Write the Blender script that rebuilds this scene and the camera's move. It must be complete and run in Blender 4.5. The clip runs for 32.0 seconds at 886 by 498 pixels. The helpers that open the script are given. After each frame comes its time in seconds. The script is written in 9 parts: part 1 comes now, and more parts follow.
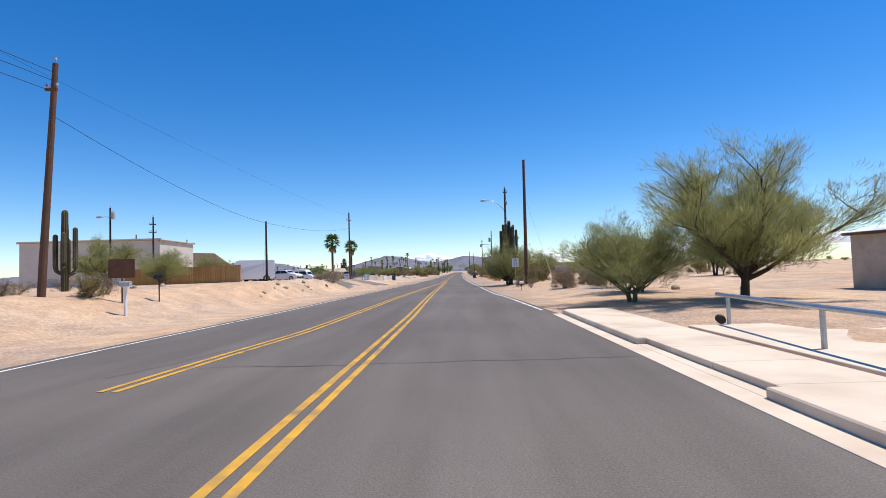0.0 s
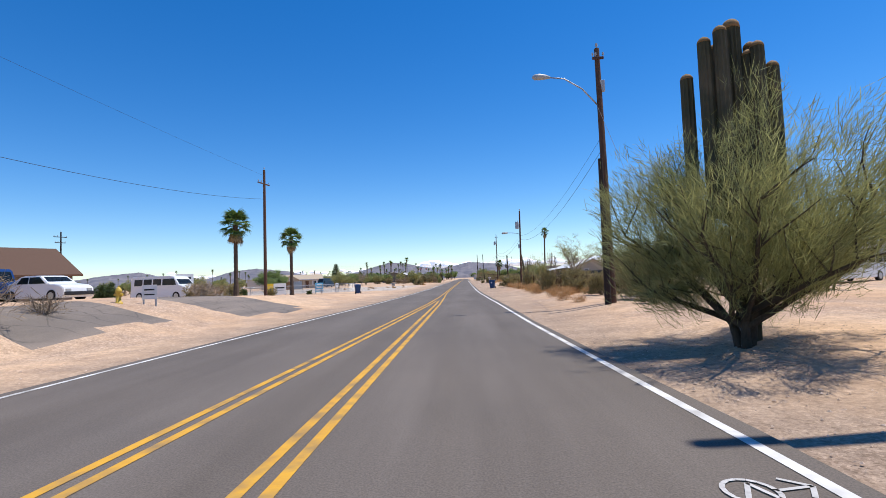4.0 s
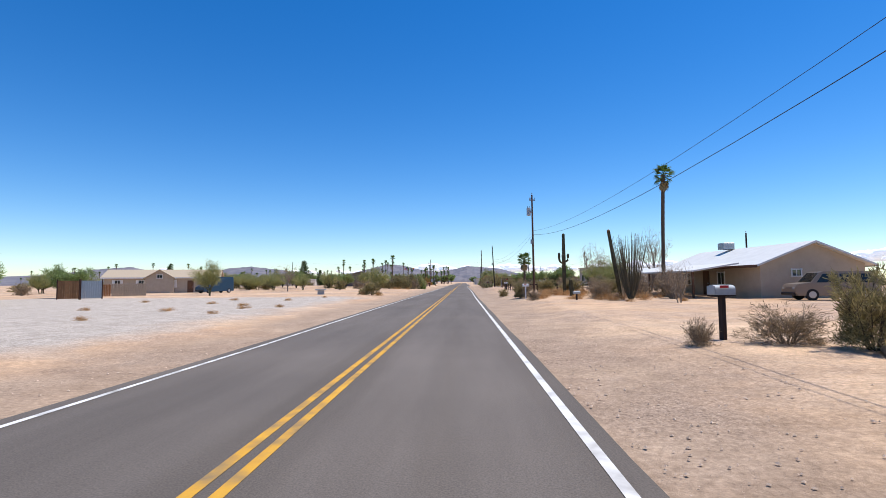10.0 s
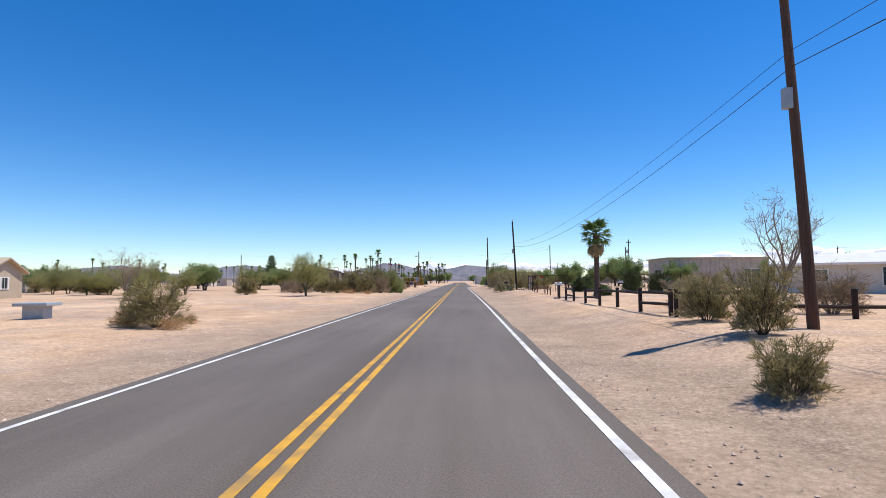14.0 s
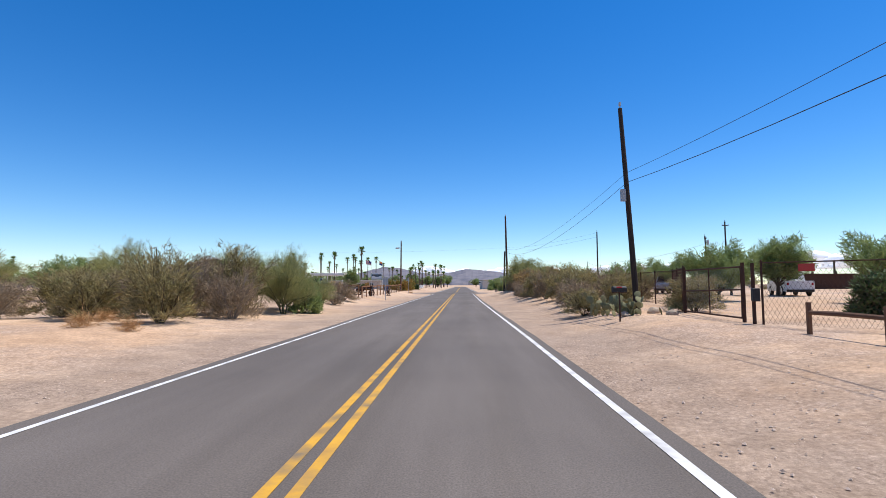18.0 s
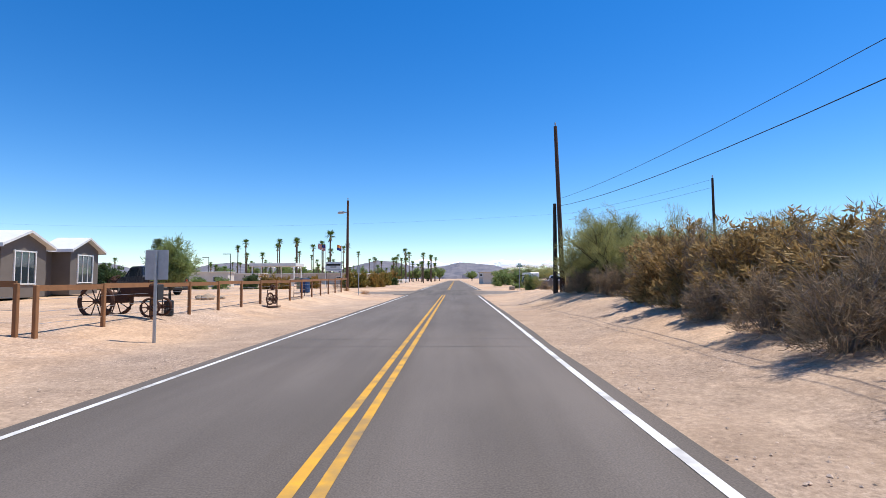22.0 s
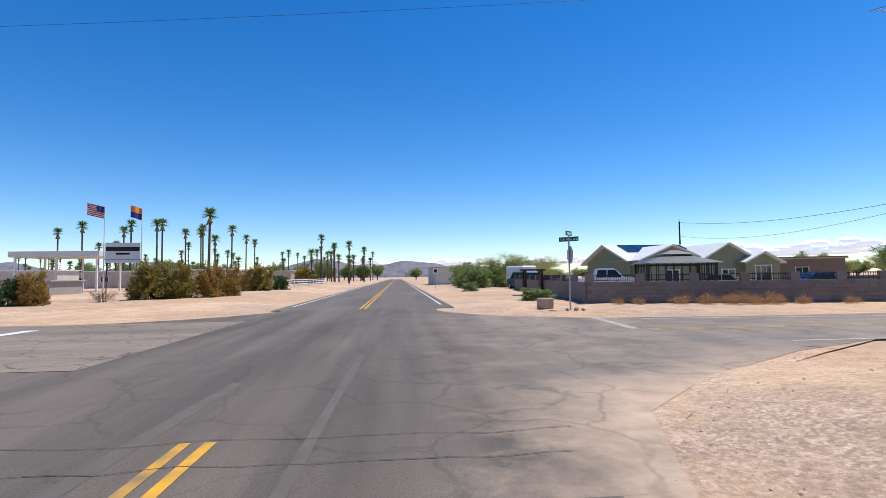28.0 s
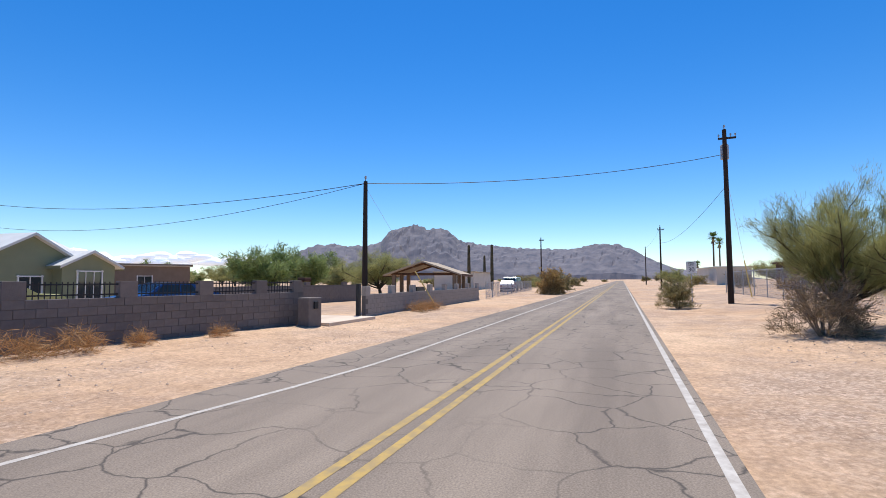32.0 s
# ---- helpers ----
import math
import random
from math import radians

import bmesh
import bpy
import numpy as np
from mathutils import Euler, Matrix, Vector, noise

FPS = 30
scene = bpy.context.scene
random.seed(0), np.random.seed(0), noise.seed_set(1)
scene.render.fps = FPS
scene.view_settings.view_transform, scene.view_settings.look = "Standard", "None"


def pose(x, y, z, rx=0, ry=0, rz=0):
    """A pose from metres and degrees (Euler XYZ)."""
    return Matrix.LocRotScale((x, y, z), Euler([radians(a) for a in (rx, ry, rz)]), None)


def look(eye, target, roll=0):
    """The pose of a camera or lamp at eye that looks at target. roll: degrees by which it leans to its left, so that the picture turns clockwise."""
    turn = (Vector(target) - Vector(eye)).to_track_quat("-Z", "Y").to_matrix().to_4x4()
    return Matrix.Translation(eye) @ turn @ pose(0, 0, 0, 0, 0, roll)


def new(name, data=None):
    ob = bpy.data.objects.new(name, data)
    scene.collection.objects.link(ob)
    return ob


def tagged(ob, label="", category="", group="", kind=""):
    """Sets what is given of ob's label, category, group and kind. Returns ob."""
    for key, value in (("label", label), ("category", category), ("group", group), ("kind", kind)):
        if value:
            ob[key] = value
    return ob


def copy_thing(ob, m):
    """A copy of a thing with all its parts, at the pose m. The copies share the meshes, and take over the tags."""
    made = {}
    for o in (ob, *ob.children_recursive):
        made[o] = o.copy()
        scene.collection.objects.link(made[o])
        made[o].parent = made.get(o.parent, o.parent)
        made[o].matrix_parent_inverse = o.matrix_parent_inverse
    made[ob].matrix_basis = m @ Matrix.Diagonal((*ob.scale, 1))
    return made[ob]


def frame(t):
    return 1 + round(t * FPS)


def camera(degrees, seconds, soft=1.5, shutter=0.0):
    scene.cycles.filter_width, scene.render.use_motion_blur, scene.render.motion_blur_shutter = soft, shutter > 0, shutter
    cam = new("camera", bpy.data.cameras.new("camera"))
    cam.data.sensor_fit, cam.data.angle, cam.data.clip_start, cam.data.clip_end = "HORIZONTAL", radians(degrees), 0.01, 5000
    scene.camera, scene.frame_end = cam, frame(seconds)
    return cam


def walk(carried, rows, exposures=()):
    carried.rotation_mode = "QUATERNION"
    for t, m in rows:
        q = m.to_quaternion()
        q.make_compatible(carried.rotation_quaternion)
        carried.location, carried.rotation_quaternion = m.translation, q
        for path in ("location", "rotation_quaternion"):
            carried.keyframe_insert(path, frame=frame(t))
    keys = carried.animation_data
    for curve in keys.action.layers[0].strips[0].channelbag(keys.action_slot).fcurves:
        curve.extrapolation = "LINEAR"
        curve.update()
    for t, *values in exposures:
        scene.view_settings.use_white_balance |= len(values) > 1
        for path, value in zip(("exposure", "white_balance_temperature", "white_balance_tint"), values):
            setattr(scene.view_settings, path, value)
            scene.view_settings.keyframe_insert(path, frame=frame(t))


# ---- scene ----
cam = camera(82.16, 32.0, soft=0.5)
PATH = [
    (0, pose(2.480, -36.219, 1.595, 92.54, 1.89, 1.93)),
    (0.5, pose(2.453, -31.207, 1.594, 92.49, 2.05, 2.04)),
    (1, pose(2.399, -26.231, 1.588, 92.45, 2.09, 2.10)),
    (1.5, pose(2.268, -21.192, 1.577, 92.51, 2.11, 2.20)),
    (2, pose(2.172, -16.237, 1.555, 92.63, 2.12, 2.27)),
    (2.5, pose(2.035, -11.302, 1.526, 92.76, 2.06, 2.32)),
    (3, pose(1.926, -6.354, 1.504, 92.87, 2.01, 2.41)),
    (3.5, pose(2.020, -1.214, 1.510, 93.01, 2.07, 2.50)),
    (4, pose(2.000, 4.040, 1.529, 93.30, 2.13, 2.49)),
    (4.5, pose(2.000, 9.344, 1.542, 93.44, 2.21, 2.43)),
    (6.5, pose(2.041, 30.346, 1.569, 94.05, 2.15, 2.20)),
    (7, pose(2.089, 35.608, 1.586, 94.13, 2.08, 2.16)),
    (7.5, pose(2.095, 41.001, 1.609, 94.11, 1.79, 2.10)),
    (8, pose(2.085, 46.287, 1.635, 94.09, 1.21, 2.02)),
    (8.5, pose(2.080, 51.572, 1.654, 93.98, 0.60, 2.03)),
    (9, pose(2.045, 56.711, 1.654, 93.93, 0.53, 2.10)),
    (9.5, pose(2.055, 61.914, 1.638, 93.73, 0.45, 2.26)),
    (10, pose(1.995, 67.254, 1.625, 93.70, 0.47, 2.31)),
    (10.5, pose(1.933, 72.690, 1.613, 93.69, 0.51, 2.35)),
    (11, pose(1.950, 78.228, 1.599, 93.71, 0.54, 2.43)),
    (11.5, pose(1.840, 83.728, 1.585, 93.69, 0.58, 2.29)),
    (12, pose(1.753, 89.053, 1.580, 93.78, 0.66, 2.17)),
    (12.5, pose(1.759, 94.468, 1.586, 93.81, 0.67, 2.16)),
    (13, pose(1.734, 99.761, 1.599, 93.84, 0.68, 2.13)),
    (13.5, pose(1.681, 105.141, 1.614, 93.77, 0.49, 2.05)),
    (14, pose(1.643, 110.515, 1.623, 93.60, 0.37, 2.04)),
    (14.5, pose(1.583, 115.864, 1.624, 93.48, 0.30, 2.02)),
    (16.5, pose(1.500, 136.884, 1.624, 93.61, -0.31, 1.90)),
    (17, pose(1.471, 142.147, 1.602, 93.82, -0.23, 1.98)),
    (17.5, pose(1.419, 147.323, 1.577, 94.14, -0.03, 2.09)),
    (18, pose(1.370, 152.364, 1.570, 94.06, 0.21, 2.12)),
    (18.5, pose(1.335, 157.488, 1.575, 93.97, 0.26, 2.07)),
    (19, pose(1.295, 162.591, 1.587, 93.87, 0.25, 2.06)),
    (19.5, pose(1.258, 167.607, 1.594, 93.84, 0.17, 2.06)),
    (20, pose(1.256, 172.569, 1.596, 93.71, 0.31, 2.11)),
    (20.5, pose(1.220, 177.502, 1.600, 93.53, 0.45, 2.04)),
    (21, pose(1.176, 182.388, 1.606, 93.48, 0.54, 1.86)),
    (21.5, pose(1.144, 187.147, 1.612, 93.41, 0.55, 1.68)),
    (22, pose(1.145, 191.767, 1.615, 93.33, 0.40, 1.41)),
    (22.5, pose(1.149, 196.165, 1.607, 93.18, 0.18, 1.24)),
    (23, pose(1.194, 200.488, 1.566, 93.27, 0.16, 1.13)),
    (23.5, pose(1.158, 204.638, 1.541, 93.54, -0.01, 0.90)),
    (24, pose(1.194, 208.642, 1.548, 93.75, -0.14, 0.65)),
    (24.5, pose(1.218, 212.269, 1.577, 93.68, -0.20, 0.32)),
    (26.5, pose(1.420, 227.750, 1.570, 93.28, 0.84, -0.63)),
    (27, pose(1.520, 230.940, 1.572, 93.30, 0.89, -1.33)),
    (27.5, pose(1.630, 233.800, 1.578, 93.29, 0.98, -2.66)),
    (28, pose(1.930, 236.430, 1.590, 93.09, 0.78, -5.04)),
    (28.5, pose(2.520, 238.960, 1.585, 92.90, 0.75, -9.00)),
    (29, pose(3.350, 241.120, 1.570, 92.71, 0.75, -14.75)),
    (29.5, pose(4.270, 242.950, 1.562, 92.85, 0.63, -23.10)),
    (30, pose(5.340, 244.620, 1.563, 93.00, 0.45, -33.20)),
    (30.4, pose(6.270, 245.830, 1.570, 93.15, 0.31, -41.15)),
    (30.5, pose(6.540, 246.060, 1.572, 93.20, 0.28, -43.05)),
    (31, pose(8.180, 246.900, 1.575, 93.30, 0.20, -51.70)),
    (31.5, pose(10.000, 247.620, 1.580, 93.70, 0.18, -60.90)),
    (32, pose(11.960, 248.180, 1.582, 93.50, 0.26, -70.60)),
]
walk(cam, PATH, ((0.0, 0.16), (17.0, 0.18), (20.0, 0.25), (24.0, 0.34), (26.6, 0.16), (32.0, 0.16)))

# ---- light ----
SUN_ELEV, SUN_AZ = radians(67), radians(71)
world = bpy.data.worlds.new("sky_world")
scene.world = world
world.use_nodes = True
wn = world.node_tree.nodes
sky = wn.new("ShaderNodeTexSky")
sky.sky_type = 'NISHITA'
sky.sun_disc = False
sky.sun_elevation = SUN_ELEV
sky.sun_rotation = SUN_AZ
sky.air_density, sky.dust_density, sky.ozone_density = 0.95, 0.1, 4.0
sky.altitude = 500
wn["Background"].inputs["Strength"].default_value = 0.14
hs = wn.new("ShaderNodeHueSaturation")
hs.inputs["Saturation"].default_value = 1.36
hs.inputs["Hue"].default_value = 0.506
world.node_tree.links.new(sky.outputs[0], hs.inputs["Color"])
world.node_tree.links.new(hs.outputs[0], wn["Background"].inputs[0])
sun_data = bpy.data.lights.new("sun", 'SUN')
sun_data.energy, sun_data.angle, sun_data.color = 4.6, radians(0.53), (1.0, 0.95, 0.88)
sun = new("sun", sun_data)
sun.matrix_world = look((0, 0, 0), (-math.sin(SUN_AZ) * math.cos(SUN_ELEV), -math.cos(SUN_AZ) * math.cos(SUN_ELEV), -math.sin(SUN_ELEV)))
scene.view_settings.exposure = 0.16

# ---- materials ----
def mat(name, color, rough=0.8, metal=0.0, color2=None, scale=3.0, detail=6.0, bump=0.0, bscale=20.0, vary=0.0, island=0.0, spec=0.3, stretch=(1, 1, 1), translucent=0.0, stain=None):
    """A surface with its colour, a second colour in patches, grain, relief and a shift from piece to piece."""
    m = bpy.data.materials.new(name)
    m.use_nodes = True
    nt = m.node_tree
    n, l = nt.nodes, nt.links
    b = n["Principled BSDF"]
    b.inputs["Roughness"].default_value = rough
    b.inputs["Metallic"].default_value = metal
    b.inputs["Specular IOR Level"].default_value = spec
    col = (*color, 1)
    out = None
    if color2 is not None or bump or stain:
        geo = n.new("ShaderNodeTexCoord")
        mp = n.new("ShaderNodeMapping")
        mp.inputs["Scale"].default_value = stretch
        l.new(geo.outputs["Object"], mp.inputs[0])
    if color2 is not None:
        t = n.new("ShaderNodeTexNoise")
        t.inputs["Scale"].default_value, t.inputs["Detail"].default_value = scale, detail
        t.inputs["Roughness"].default_value = 0.65
        l.new(mp.outputs[0], t.inputs["Vector"])
        r = n.new("ShaderNodeValToRGB")
        r.color_ramp.elements[0].position, r.color_ramp.elements[1].position = 0.32, 0.68
        r.color_ramp.elements[0].color, r.color_ramp.elements[1].color = col, (*color2, 1)
        l.new(t.outputs["Fac"], r.inputs[0])
        out = r.outputs[0]
    if stain:
        t2 = n.new("ShaderNodeTexNoise")
        t2.inputs["Scale"].default_value, t2.inputs["Detail"].default_value = stain[1], 4
        l.new(mp.outputs[0], t2.inputs["Vector"])
        r2 = n.new("ShaderNodeValToRGB")
        r2.color_ramp.elements[0].position, r2.color_ramp.elements[1].position = 0.45, 0.75
        r2.color_ramp.elements[0].color, r2.color_ramp.elements[1].color = (0, 0, 0, 1), (1, 1, 1, 1)
        l.new(t2.outputs["Fac"], r2.inputs[0])
        mx = n.new("ShaderNodeMixRGB")
        l.new(r2.outputs[0], mx.inputs[0])
        if out is not None:
            l.new(out, mx.inputs[1])
        else:
            mx.inputs[1].default_value = col
        mx.inputs[2].default_value = (*stain[0], 1)
        out = mx.outputs[0]
    if vary or island:
        h = n.new("ShaderNodeHueSaturation")
        if island:
            src = n.new("ShaderNodeNewGeometry").outputs["Random Per Island"]
        else:
            src = n.new("ShaderNodeObjectInfo").outputs["Random"]
        mr = n.new("ShaderNodeMapRange")
        k = max(vary, island)
        mr.inputs["To Min"].default_value, mr.inputs["To Max"].default_value = 1 - k, 1 + k
        l.new(src, mr.inputs[0])
        l.new(mr.outputs[0], h.inputs["Value"])
        if out is not None:
            l.new(out, h.inputs["Color"])
        else:
            h.inputs["Color"].default_value = col
        out = h.outputs[0]
    if out is not None:
        l.new(out, b.inputs["Base Color"])
    else:
        b.inputs["Base Color"].default_value = col
    if bump:
        t3 = n.new("ShaderNodeTexNoise")
        t3.inputs["Scale"].default_value, t3.inputs["Detail"].default_value = bscale, 5
        l.new(mp.outputs[0], t3.inputs["Vector"])
        bp = n.new("ShaderNodeBump")
        bp.inputs["Strength"].default_value, bp.inputs["Distance"].default_value = min(1.0, bump), 0.03
        l.new(t3.outputs["Fac"], bp.inputs["Height"])
        l.new(bp.outputs[0], b.inputs["Normal"])
    if translucent:
        tr = n.new("ShaderNodeBsdfTranslucent")
        ms = n.new("ShaderNodeMixShader")
        ms.inputs[0].default_value = translucent
        if out is not None:
            l.new(out, tr.inputs[0])
        else:
            tr.inputs[0].default_value = col
        l.new(b.outputs[0], ms.inputs[1])
        l.new(tr.outputs[0], ms.inputs[2])
        l.new(ms.outputs[0], n["Material Output"].inputs[0])
    return m


M = {}
M["steel"] = mat("galvanised_steel", (0.45, 0.46, 0.47), 0.45, 0.8, (0.35, 0.36, 0.37), 8, bump=0.05)
M["dark_metal"] = mat("black_metal", (0.02, 0.02, 0.022), 0.5, 0.2, (0.04, 0.04, 0.04), 5)
M["rust"] = mat("rusted_iron", (0.10, 0.045, 0.025), 0.85, 0.2, (0.05, 0.03, 0.025), 14, bump=0.2, bscale=40)
M["pole"] = mat("weathered_pole_wood", (0.13, 0.065, 0.038), 0.85, 0, (0.07, 0.04, 0.028), 3, bump=0.5, bscale=14, stretch=(6, 6, 0.35), vary=0.25)
M["pole_dark"] = mat("dark_pole_wood", (0.05, 0.033, 0.025), 0.85, 0, (0.028, 0.02, 0.016), 3, bump=0.5, bscale=14, stretch=(6, 6, 0.35), vary=0.2)
M["wire"] = mat("cable_black", (0.02, 0.02, 0.022), 0.6)
M["grey_can"] = mat("painted_grey_can", (0.42, 0.44, 0.45), 0.5, 0.1, (0.34, 0.36, 0.37), 6)
M["white_paint"] = mat("white_paint", (0.78, 0.77, 0.74), 0.55, 0, (0.68, 0.66, 0.62), 2.5, vary=0.06)
M["yellow_line"] = mat("yellow_road_paint", (0.68, 0.36, 0.03), 0.7, 0, (0.54, 0.28, 0.04), 3, stain=((0.2, 0.15, 0.09), 2.2), bump=0.1, bscale=60)
M["white_line"] = mat("white_road_paint", (0.78, 0.76, 0.72), 0.7, 0, (0.62, 0.6, 0.57), 3, stain=((0.3, 0.28, 0.25), 1.8), bump=0.1, bscale=60)
M["concrete"] = mat("pale_concrete", (0.72, 0.59, 0.45), 0.9, 0, (0.64, 0.515, 0.385), 1.2, bump=0.12, bscale=50, stain=((0.55, 0.42, 0.31), 0.7))
M["glass"] = mat("dark_window_glass", (0.03, 0.04, 0.045), 0.06, 0.0, spec=0.8)
M["tyre"] = mat("black_rubber", (0.018, 0.018, 0.018), 0.85, 0, (0.03, 0.028, 0.026), 6)
M["rim"] = mat("wheel_rim_metal", (0.45, 0.45, 0.46), 0.35, 0.8)
M["bin_blue"] = mat("blue_bin_plastic", (0.012, 0.055, 0.17), 0.5, 0, (0.018, 0.068, 0.19), 3, vary=0.1, stain=((0.06, 0.08, 0.12), 1.5))
M["bark"] = mat("desert_bark", (0.10, 0.075, 0.05), 0.9, 0, (0.06, 0.045, 0.03), 6, bump=0.5, bscale=20, stretch=(3, 3, 0.8))
M["green_bark"] = mat("green_palo_verde_bark", (0.13, 0.14, 0.06), 0.85, 0, (0.08, 0.075, 0.045), 4, bump=0.3, bscale=18)
M["dead_bark"] = mat("grey_dry_branches", (0.30, 0.24, 0.19), 0.9, 0, (0.2, 0.16, 0.12), 5, bump=0.3)
M["leaf_verde"] = mat("palo_verde_needles", (0.36, 0.35, 0.135), 0.7, island=0.45, translucent=0.45, color2=(0.29, 0.29, 0.12), scale=0.8)
M["leaf_creosote"] = mat("creosote_leaves", (0.26, 0.225, 0.09), 0.7, island=0.45, translucent=0.3, color2=(0.33, 0.255, 0.12), scale=1.1)
M["leaf_grey"] = mat("dry_grey_brown_twigs", (0.28, 0.205, 0.13), 0.9, island=0.45, translucent=0.2, color2=(0.35, 0.26, 0.16), scale=1.5)
M["leaf_green"] = mat("mesquite_leaves", (0.22, 0.28, 0.095), 0.65, island=0.4, translucent=0.35, color2=(0.27, 0.33, 0.12), scale=0.9)
M["leaf_orange"] = mat("orange_shrub_flowers", (0.44, 0.215, 0.055), 0.7, island=0.4, translucent=0.3, color2=(0.25, 0.225, 0.06), scale=1.5)
M["leaf_dark"] = mat("dark_evergreen_leaves", (0.072, 0.111, 0.039), 0.6, island=0.4, translucent=0.25, color2=(0.117, 0.156, 0.052), scale=1.2)
M["leaf_bloom"] = mat("hedge_leaves_with_flowers", (0.17, 0.20, 0.05), 0.65, island=0.4, translucent=0.3, color2=(0.40, 0.25, 0.06), scale=2.2)
M["leaf_yellowish"] = mat("yellow_dry_leaves", (0.44, 0.285, 0.115), 0.75, island=0.45, translucent=0.3, color2=(0.34, 0.24, 0.10), scale=1.3)
M["dry_grass"] = mat("orange_dry_grass", (0.50, 0.27, 0.11), 0.9, island=0.35, translucent=0.2, color2=(0.42, 0.27, 0.13), scale=1.5)
M["saguaro"] = mat("saguaro_skin", (0.085, 0.076, 0.038), 0.75, 0, (0.06, 0.055, 0.03), 3, bump=0.2, bscale=60, stain=((0.16, 0.12, 0.07), 1.2))
M["saguaro_tip"] = mat("saguaro_tan_tip", (0.33, 0.20, 0.09), 0.85, 0, (0.24, 0.15, 0.07), 12, bump=0.4, bscale=80)
M["cactus_pad"] = mat("prickly_pear_pad", (0.15, 0.16, 0.07), 0.7, 0, (0.25, 0.21, 0.10), 6, vary=0.3)
M["palm_leaf"] = mat("fan_palm_frond", (0.10, 0.16, 0.035), 0.55, island=0.3, vary=0.25, translucent=0.3)
M["palm_dead"] = mat("dead_palm_frond", (0.33, 0.24, 0.12), 0.9, island=0.3, vary=0.2)
M["palm_bark"] = mat("palm_trunk_bark", (0.13, 0.09, 0.06), 0.9, 0, (0.08, 0.055, 0.04), 5, bump=0.7, bscale=10, stretch=(1, 1, 5))
M["rock"] = mat("tan_rock", (0.42, 0.33, 0.24), 0.9, 0, (0.28, 0.21, 0.15), 4, bump=0.5, bscale=8, vary=0.2)
M["gravel"] = mat("loose_stones", (0.60, 0.45, 0.34), 0.9, island=0.25, color2=(0.45, 0.34, 0.26), scale=4)
M["plain_sign"] = mat("sign_white_sheet", (0.75, 0.75, 0.73), 0.5, 0, (0.68, 0.68, 0.66), 2)
M["sign_black"] = mat("sign_black_print", (0.02, 0.02, 0.02), 0.6)
M["sign_green"] = mat("street_sign_green", (0.0, 0.12, 0.055), 0.45)
M["wood_tan"] = mat("tan_fence_wood", (0.46, 0.27, 0.10), 0.85, 0, (0.36, 0.2, 0.08), 2, bump=0.3, bscale=12, stretch=(4, 4, 0.5), vary=0.12)
M["wood_brown"] = mat("brown_rail_wood", (0.17, 0.085, 0.045), 0.85, 0, (0.10, 0.055, 0.035), 3, bump=0.4, bscale=12, vary=0.2)
M["wood_dark"] = mat("dark_rail_wood", (0.045, 0.03, 0.025), 0.85, 0, (0.03, 0.02, 0.018), 3, bump=0.4, bscale=12, vary=0.2)
M["wood_orange"] = mat("orange_stained_wood", (0.30, 0.14, 0.06), 0.85, 0, (0.22, 0.11, 0.05), 3, bump=0.3, bscale=12, vary=0.15)
M["stucco_tan"] = mat("tan_stucco", (0.48, 0.39, 0.29), 0.9, 0, (0.42, 0.34, 0.25), 1.5, bump=0.2, bscale=40)
M["stucco_white"] = mat("off_white_stucco", (0.62, 0.57, 0.49), 0.9, 0, (0.55, 0.5, 0.43), 0.8, bump=0.2, bscale=40)
M["stucco_brown"] = mat("brown_stucco", (0.23, 0.17, 0.125), 0.9, 0, (0.19, 0.14, 0.1), 1.2, bump=0.2, bscale=40)
M["stucco_green"] = mat("sage_green_stucco", (0.235, 0.25, 0.155), 0.9, 0, (0.21, 0.225, 0.14), 1.2, bump=0.15, bscale=40)
M["siding_grey"] = mat("grey_brown_siding", (0.16, 0.135, 0.115), 0.8, 0, (0.14, 0.12, 0.1), 2)
M["metal_siding"] = mat("beige_metal_siding", (0.56, 0.47, 0.38), 0.6, 0.1, (0.40, 0.34, 0.28), 1.5)
M["roof_brown"] = mat("brown_shingle_roof", (0.13, 0.075, 0.05), 0.9, 0, (0.1, 0.06, 0.042), 8, bump=0.4, bscale=14)
M["roof_white"] = mat("white_coated_roof", (0.66, 0.66, 0.64), 0.7, 0, (0.58, 0.58, 0.56), 1.2, bump=0.1, bscale=10)
M["roof_tan"] = mat("tan_shingle_roof", (0.46, 0.37, 0.27), 0.9, 0, (0.4, 0.32, 0.23), 6, bump=0.3, bscale=14)
M["roof_dark"] = mat("dark_shingle_roof", (0.07, 0.062, 0.058), 0.9, 0, (0.09, 0.08, 0.072), 6, bump=0.3, bscale=14)
M["block"] = mat("grey_brown_block", (0.215, 0.185, 0.165), 0.95, 0, (0.175, 0.15, 0.135), 5, bump=0.3, bscale=40, vary=0.1)
M["block_pale"] = mat("pale_grey_block", (0.38, 0.34, 0.30), 0.95, 0, (0.32, 0.285, 0.25), 4, bump=0.3, bscale=40, vary=0.12)
M["mortar"] = mat("mortar", (0.155, 0.135, 0.12), 0.95)
M["solar"] = mat("solar_panel_glass", (0.012, 0.016, 0.03), 0.12, 0.1, spec=0.7)
M["gazebo_roof"] = mat("grey_metal_gazebo_roof", (0.10, 0.10, 0.105), 0.45, 0.4, (0.13, 0.13, 0.135), 2)
M["van_white"] = mat("white_car_paint", (0.75, 0.75, 0.75), 0.25, 0, spec=0.6)
